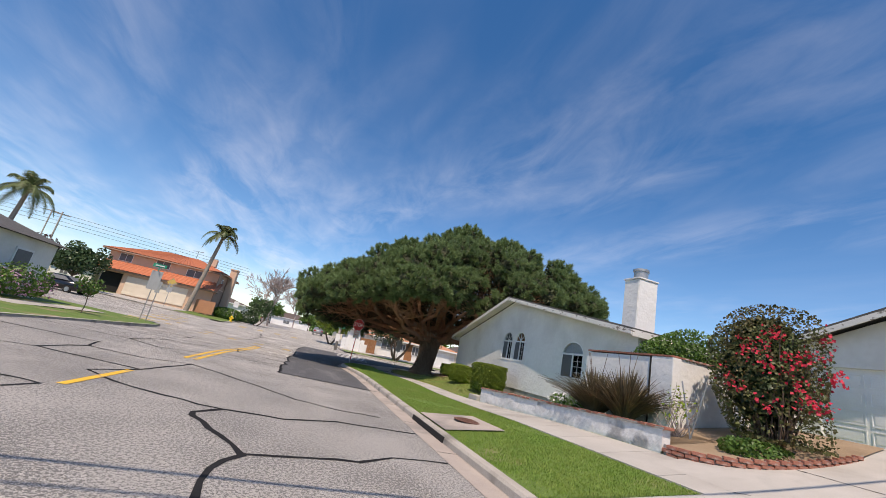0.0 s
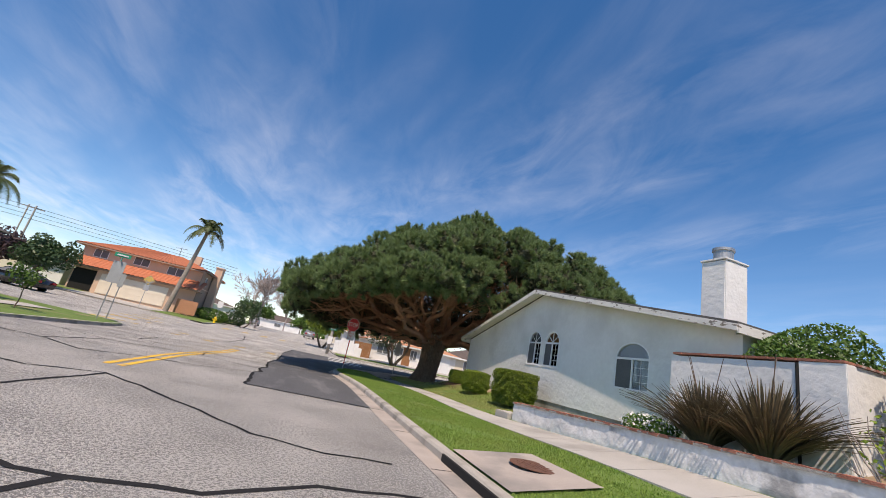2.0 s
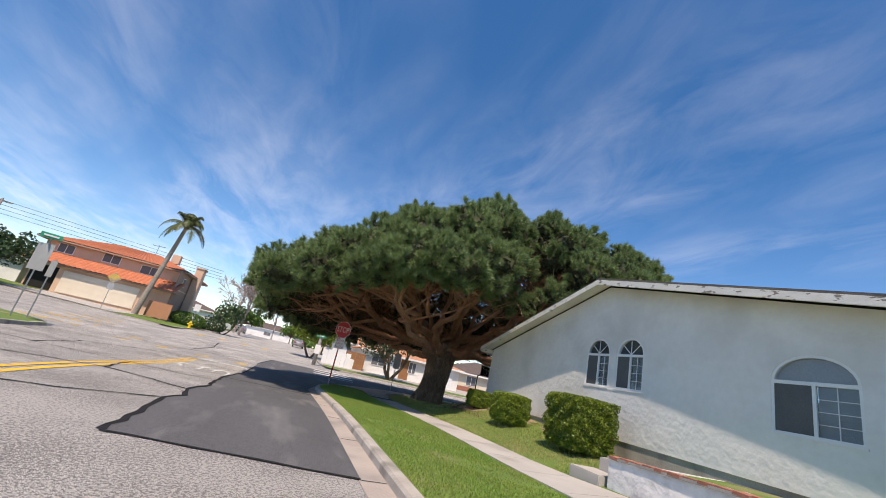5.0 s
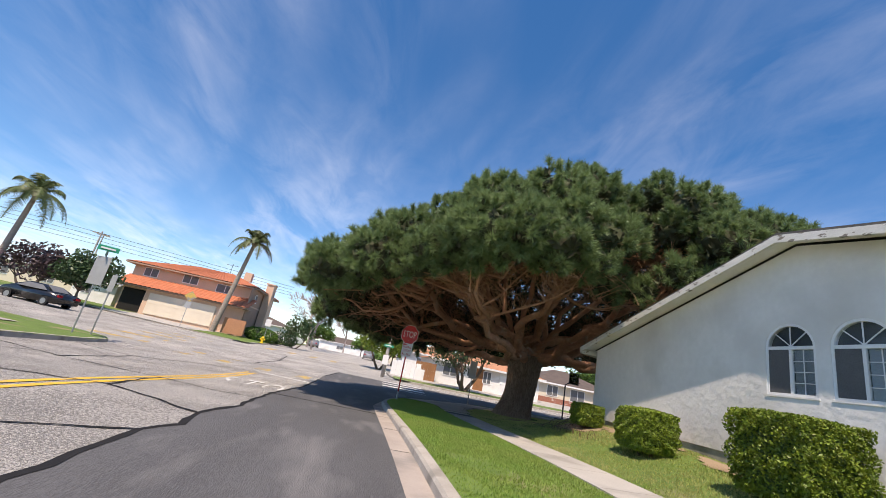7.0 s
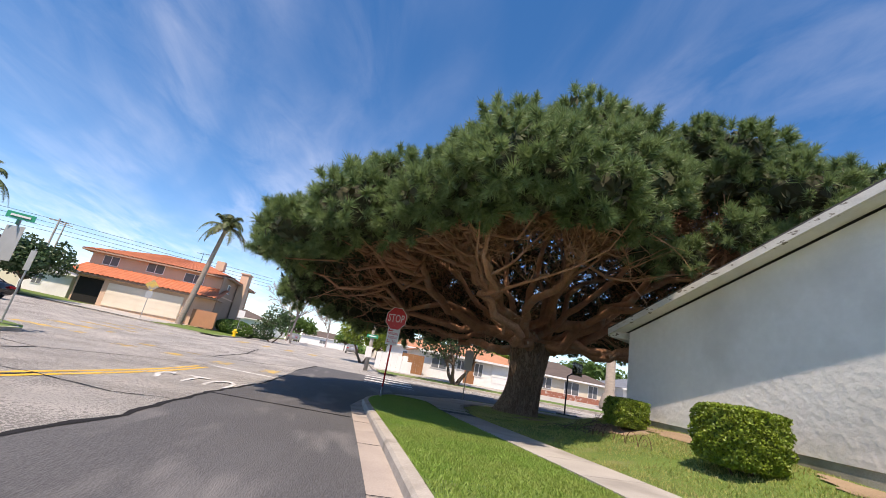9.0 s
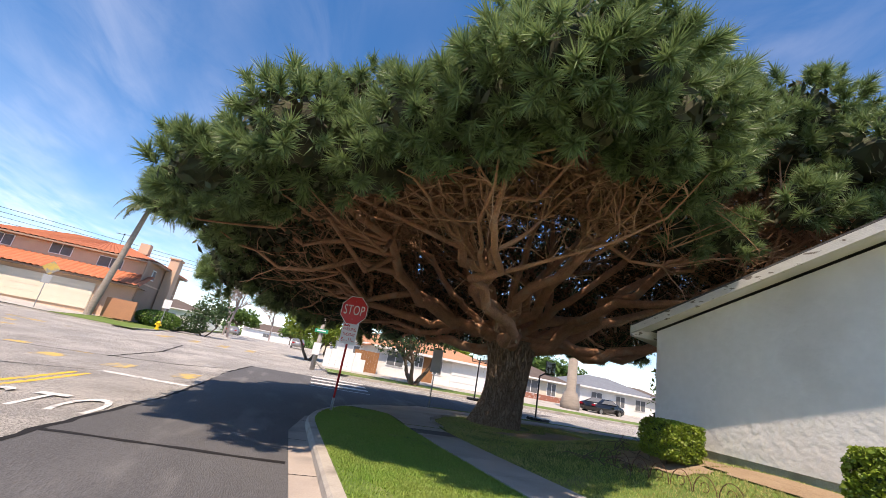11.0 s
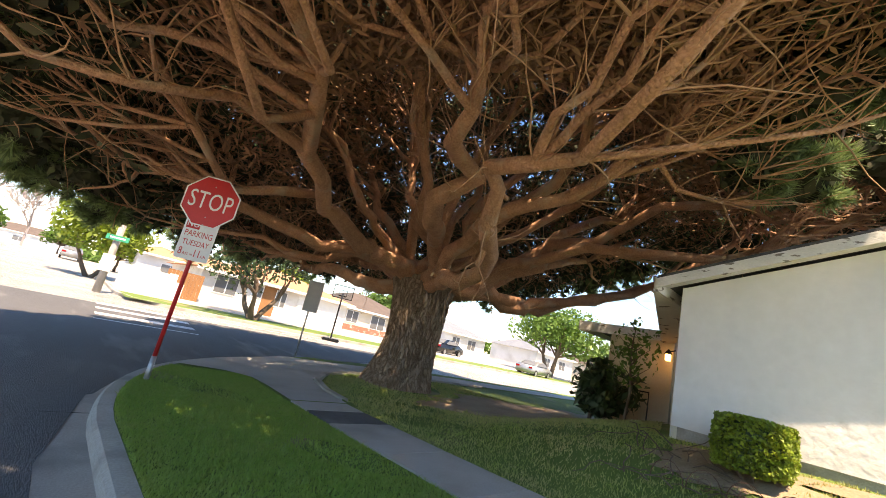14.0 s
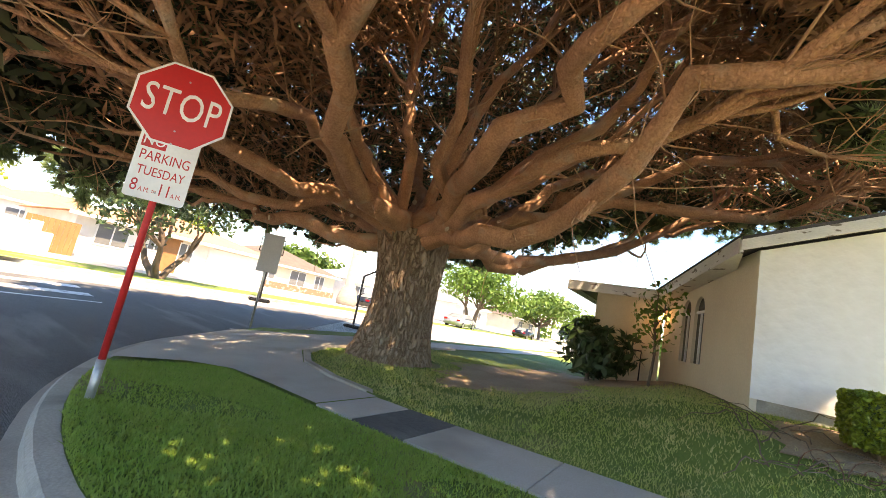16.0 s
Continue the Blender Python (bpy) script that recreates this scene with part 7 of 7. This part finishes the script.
tube(bm, [(-16.6, 64.5, ZP + 6.9), (-16.6, 64.5, ZP + 8.3)], 0.03, 5)
tube(bm, [(-17.3, 64.5, ZP + 8.1), (-15.9, 64.5, ZP + 8.2)], 0.025, 5)
for k in range(5):
    tube(bm, [(-17.2 + k * 0.3, 64.2, ZP + 8.12), (-17.2 + k * 0.3, 64.8, ZP + 8.12)], 0.015, 4)
tagged(part("roof_aerial", bm, M["black_metal"]), "television aerial on the tiled roof", "aerial")
vent = tagged(part("chimney_vent", boxed(-14.4, -13.5, 63.2, 64.0, ZP + 6.4, ZP + 7.5), M["peach"]), "small peach chimney on the tiled roof", "chimney")

hd = thing("clipped_hedge", (-9.5, 58.5, 0.9), "long clipped dark green hedge beside the house", "hedge")
p, q = blob_points((-9.2, 58.8, 1.35), (1.9, 1.0, 0.85), 2600, 91, 8, 0.2, 0.3, 0.7)
tagged(leaf_cloud("foliage", p, q, 0.13, M["leaf"], hd, seed=16), kind="stuff")
p, q = blob_points((-6.8, 60.5, 1.3), (1.5, 1.0, 0.8), 1600, 92, 8, 0.25, 0.3, 0.7)
h2 = thing("clipped_hedge", (-6.8, 60.5, 0.9), "clipped dark green hedge at the corner", "hedge")
tagged(leaf_cloud("foliage", p, q, 0.13, M["leaf_dark"], h2, seed=17), kind="stuff")


def palm(x, y, z, top, lean, n, L, seed, label):
    ob = thing("palm_tree", (x, y, z), label, "palm tree", "street palms")
    rg = random.Random(seed)
    tp = Vector(top)
    path = limb_path(Vector((x, y, z - 0.2)), tp, lean, 0.0, 10, seed)
    st = Pile()
    st.tube(path, [0.30 - 0.012 * k for k in range(11)], 12)
    st.make("trunk", M["palm_trunk"], ob)
    v, f = [], []
    for k in range(n):
        a = 2 * math.pi * k / n + rg.uniform(-0.2, 0.2)
        e0 = rg.uniform(-0.15, 1.3)
        d = Vector((math.cos(a), math.sin(a), 0))
        l = L * rg.uniform(0.8, 1.1)
        pts = []
        for i in range(10):
            t = i / 9
            r_ = l * (math.cos(e0) * t * (1 - 0.25 * t * t))
            pts.append(tp + d * r_ + Vector((0, 0, l * (math.sin(e0) * t - (0.42 + 0.3 * math.cos(e0)) * t ** 2.4))))
        for i in range(9):
            a0, a1 = pts[i], pts[i + 1]
            ax = (a1 - a0).normalized()
            s = ax.cross(Vector((0, 0, 1)))
            s = s.normalized() if s.length > 0.01 else Vector((1, 0, 0))
            for j in range(6):
                p = a0.lerp(a1, j / 6)
                wl_ = 0.62 * l / 3 * math.sin(math.pi * min(1, 0.15 + (i + j / 6) / 10.5)) + 0.1
                for sg in (-1, 1):
                    o = len(v)
                    tip = p + s * sg * wl_ + ax * wl_ * 0.35 + Vector((0, 0, -wl_ * rg.uniform(0.25, 0.7)))
                    v += [p, p + ax * 0.08, tip]
                    f.append((o, o + 1, o + 2))
            o = len(v)
            v += [a0 - s * 0.03, a0 + s * 0.03, a1 + s * 0.02, a1 - s * 0.02]
            f.append((o, o + 1, o + 2, o + 3))
    tagged(raw("frond_crown", v, f, M["palm_leaf"], ob), kind="stuff")
    bm = bmesh.new()
    bmesh.ops.create_icosphere(bm, subdivisions=2, radius=0.4, matrix=Matrix.Translation(tp + Vector((0, 0, -0.2))) @ Matrix.Diagonal((0.8, 0.8, 1.3, 1)))
    part("crown_heart", bm, M["palm_trunk"], ob)


palm(-13.55, 55.9, zr(-13, 55), (-12.2, 55.9, 11.2), 0.0, 24, 3.3, 1, "tall feather palm with a slender grey trunk")
palm(-31.3, 50.5, zr(-31, 50), (-30.3, 50.0, 9.9), 0.0, 24, 3.7, 2, "feather palm with drooping fronds beyond the lawn across")

hyd = thing("fire_hydrant", (-7.95, 54.6, zr(-8, 54)), "yellow fire hydrant on the corner", "hydrant")
z = zr(-8, 54.6) + 0.1
bm = bmesh.new()
lathe(bm, [(0.19, 0), (0.19, 0.06), (0.13, 0.08), (0.13, 0.5), (0.17, 0.52), (0.17, 0.56), (0.12, 0.66), (0.04, 0.74)], (-7.95, 54.6, z), 12)
part("barrel", bm, M["hydrant"], hyd, smooth=False)
bm = bmesh.new()
tube(bm, [(-8.2, 54.6, z + 0.4), (-7.7, 54.6, z + 0.4)], 0.07, 8)
part("outlet", bm, M["hydrant"], hyd)


def post_sign(name, x, y, z, h, label, plates):
    ob = thing(name, (x, y, z), label, "sign")
    bm = bmesh.new()
    tube(bm, [(x, y, z - 0.1), (x, y, z + h)], 0.03, 8)
    part("post", bm, M["galv"], ob)
    for pname, w, hh, zc, a, mt, rot in plates:
        part(pname, boxed(-w / 2, w / 2, -0.006, 0.006, -hh / 2, hh / 2, bevel=0.004, m=pose(x, y - 0.04, z + zc, 0, 0, a) @ pose(0, 0, 0, 0, rot, 0)), M[mt], ob)
    return ob


zl = hl(-8.8, 26.5)
s1 = post_sign("street_name_sign", -8.85, 27.0, zl, 3.55, "green street name sign over the grey back of a sign", (("street_name", 0.75, 0.22, 3.55, 20, "green_sign", 0), ("cross_name", 0.6, 0.2, 3.33, -65, "green_sign", 0), ("sign_back", 0.75, 1.2, 2.6, -18, "sign_back", 0)))
part("name_bar", boxed(-0.26, 0.26, -0.016, -0.010, -0.035, 0.035, m=pose(-8.85, 26.95, zl + 3.55, 0, 0, 20)), M["white_sign"], s1)
post_sign("grey_sign", -8.9, 28.3, zl, 2.7, "grey back of a road sign on a steel post", (("sign_back", 0.45, 0.75, 2.25, -35, "sign_back", 0),))
post_sign("diamond_sign", -14.4, 50.2, zr(-14, 50), 3.3, "yellow diamond warning sign with a plate below", (("diamond", 0.75, 0.75, 3.0, 10, "yellow_worn", 45), ("plate", 0.5, 0.6, 2.2, 10, "sign_back", 0)))
post_sign("road_sign", -8.0, 55.2, zr(-8, 55), 2.6, "white back of a road sign near the hydrant", (("octagon_plate", 0.6, 0.75, 2.3, 10, "white_sign", 0),))

bungalow("grey_bungalow", -43, -31.5, 62, 70, zr(-40, 60), 2.6, 4.0, M["cream"], M["roof_grey"], "grey white bungalow on the rising side street", wins=((-40, -38.6, 0.9, 1.9), (-35, -33.8, 0.9, 1.9)))
bungalow("white_cottage", -30.5, -26, 60, 66, zr(-30, 60), 2.4, 3.4, M["stucco"], M["roof_grey"], "small white cottage behind the purple tree", wins=((-29.4, -28.6, 0.9, 1.9),))
bungalow("roadside_house", 8, 20, 66, 76, zr(8, 66), 2.6, 4.2, M["stucco"], M["roof_orange"], "white bungalow up the street beyond the corner", wins=((10, 11.5, 0.9, 1.9), (15, 16.5, 0.9, 1.9)))
bungalow("roadside_house", 7.5, 18, 84, 95, zr(8, 84), 2.8, 4.5, M["cream"], M["roof_orange"], "cream bungalow far up the street", wins=((9, 10.5, 0.9, 1.9),))
bungalow("roadside_house", -24, -12, 92, 104, zr(-20, 90) - 0.6, 2.8, 4.5, M["stucco"], M["roof_brown"], "white bungalow far up the street", wins=((-18, -16, 0.9, 1.9),))
bungalow("roadside_house", -12, 3, 150, 160, zr(0, 90), 2.8, 4.8, M["stucco"], M["roof_brown"], "pale house closing the end of the street", wins=((-6, -4, 0.9, 1.9),))
wfw = thing("garden_fence", (-9.0, 75, zr(-9, 75)), "white picket fence up the street", "fence")
for k in range(34):
    y = 64 + k * 0.9
    part("picket", boxed(-9.05, -8.98, y, y + 0.45, zr(-9, y) + 0.1, zr(-9, y) + 1.15), M["white"], wfw)


def line_pole(x, y, z, h, arm):
    ob = thing("power_pole", (x, y, z), "tall wooden power pole with a crossarm", "pole", "power poles on the side street")
    bm = bmesh.new()
    tube(bm, [(x, y, z - 0.3), (x, y, z + h)], [0.16, 0.11], 8)
    part("pole", bm, M["pole"], ob)
    part("crossarm", boxed(-1.1, 1.1, -0.06, 0.06, -0.07, 0.07, m=pose(x, y, z + h - 0.4, 0, 0, arm)), M["pole"], ob)


line_pole(-40, 76, 2.0, 9.5, 30)
line_pole(-52, 96, 2.2, 12, 20)
for k in range(4):
    bm = bmesh.new()
    tube(bm, [(-130, 60 - 3 * k, 10 + 0.8 * k), (-70, 70, 9.6 + 0.7 * k), (-40, 76, 9.4 + 0.6 * k), (-12, 84, 9.0 + 0.5 * k)], 0.03, 4)
    tagged(part("power_line", bm, M["black_metal"]), "thin black power line", "cable", "power lines")

# distant woods and roofs that close the horizon
rgw = np.random.default_rng(77)
pp, nn = [], []
for k in range(150):
    a = rgw.uniform(0, 2 * math.pi)
    d = rgw.uniform(150, 210)
    c = (d * math.sin(a), 20 + d * math.cos(a), 2.0 + rgw.uniform(0, 2.0))
    p, q = blob_points(c, (rgw.uniform(5, 11), rgw.uniform(5, 11), rgw.uniform(2.5, 5)), 160, 1000 + k, 6, 0.4, 0.5)
    pp.append(p)
    nn.append(q)
tagged(leaf_cloud("distant_trees", np.concatenate(pp), np.concatenate(nn), 1.3, M["leaf"], seed=18), "belt of distant green trees round the horizon", "trees", kind="stuff")
for k in range(26):
    a = 2 * math.pi * k / 26 + 0.1
    d = 120 + 12 * (k % 3)
    x, y = d * math.sin(a), 20 + d * math.cos(a)
    if abs(x) < 14 or (y > 20 and abs(x) < 30):
        continue
    bungalow("distant_house", x - 6, x + 6, y - 4, y + 4, 0.8 if y < 60 else 2.0, 2.7, 4.4, M["stucco" if k % 2 else "cream"], M[("roof_brown", "roof_orange", "roof_grey")[k % 3]], "distant bungalow beyond the nearer gardens")

# ---- grass blades on the lawns nearest the walk ----
rgg = np.random.default_rng(9)


def on_walk(x, y):
    w = 6.0 + np.maximum(0.0, 3 - y) * 0.055
    return (x > w - 0.02) & (x < w + 1.22 - 0.2 * np.clip((y - 10) / 3, 0, 1))


def grass(name, n, x0, x1, y0, y1, h, seed, extra=None, label="short green grass blades of the verge", blade="grass"):
    rg = np.random.default_rng(seed)
    x, y = rg.uniform(x0, x1, n), rg.uniform(y0, y1, n)
    keep = ~on_walk(x, y)
    kx = np.array([kerb_x(v) for v in np.linspace(-5, 29.4, 345)])
    keep &= x > np.interp(y, np.linspace(-5, 29.4, 345), kx) + 0.01
    keep &= ~((x < 5.06) & (y > 4.4) & (y < 6.05))
    if extra is not None:
        keep &= extra(x, y)
    # thin and bare patches
    bare = np.sin(x * 1.9 + 1.3 * np.sin(y * 0.7)) * np.sin(y * 1.1 + np.sin(x)) + 0.5 * np.sin(x * 4.1 + y * 3.3)
    keep &= (bare < 0.75) | (rg.random(n) < 0.3)
    x, y = x[keep], y[keep]
    z = np.array([hr(a, b) for a, b in zip(x, y)])
    m = len(x)
    a = rg.uniform(0, 2 * np.pi, m)
    hh = h * rg.uniform(0.5, 1.3, m)
    w = rg.uniform(0.004, 0.009, m)
    lean = rg.normal(0, 0.45, (m, 2)) * hh[:, None]
    p = np.stack([x, y, z], 1)
    s = np.stack([np.cos(a) * w, np.sin(a) * w, np.zeros(m)], 1)
    t = np.stack([x + lean[:, 0], y + lean[:, 1], z + hh], 1)
    v = np.stack([p - s, p + s, t], 1).reshape(-1, 3)
    return tagged(raw_np(name, v, np.arange(len(v)).reshape(-1, 3), M[blade]), label, "grass", kind="stuff")


lawn_end = lambda x, y: ~((y > 26.55 - 0.2 * (x - 4.5)) & (x < 8.0)) & ~((y > 24.3) & (x > 5.95) & (x < 7.9 - 0.9 * np.clip(26.5 - y, 0, 1.2)))
grass("grass", 185000, 3.74, 6.05, 15, 26.5, 0.030, 1, lawn_end)
grass("grass", 120000, 3.74, 6.2, -0.5, 15, 0.030, 2)
SOIL = [(9.45, 17.6, 0.33, 1.4), (9.5, 14.9, 0.27, 0.9), (11.3, 24.2, 2.0, 1.4), (12.6, 22.3, 1.5, 1.1), (9.1, 19.6, 0.55, 0.8), (14.2, 23.9, 1.6, 1.2), (9.3, 24.4, 0.7, 0.45)]
SOIL_FREE = lambda x, y: np.all([((x - a) / c) ** 2 + ((y - b) / d) ** 2 > 0.6 + 0.5 * np.sin(x * 9 + y * 7) ** 2 for a, b, c, d in SOIL], axis=0)
grass("grass", 120000, 6.8, 12.5, 11.6, 27.3, 0.042, 3, lambda x, y: ~((y > 24.3) & (x < 7.16 + 0.4 * np.clip(y - 25.4, 0, 1) + 0.7 * np.clip(y - 26.3, 0, 1))) & ((x - 9.7) ** 2 + (y - 26.4) ** 2 > 1.0) & ((x < 9.8) | (y > 20.6 + 0.3 * (x - 9.87))) & SOIL_FREE(x, y), "thin dry garden grass near the house", "grass_dry")
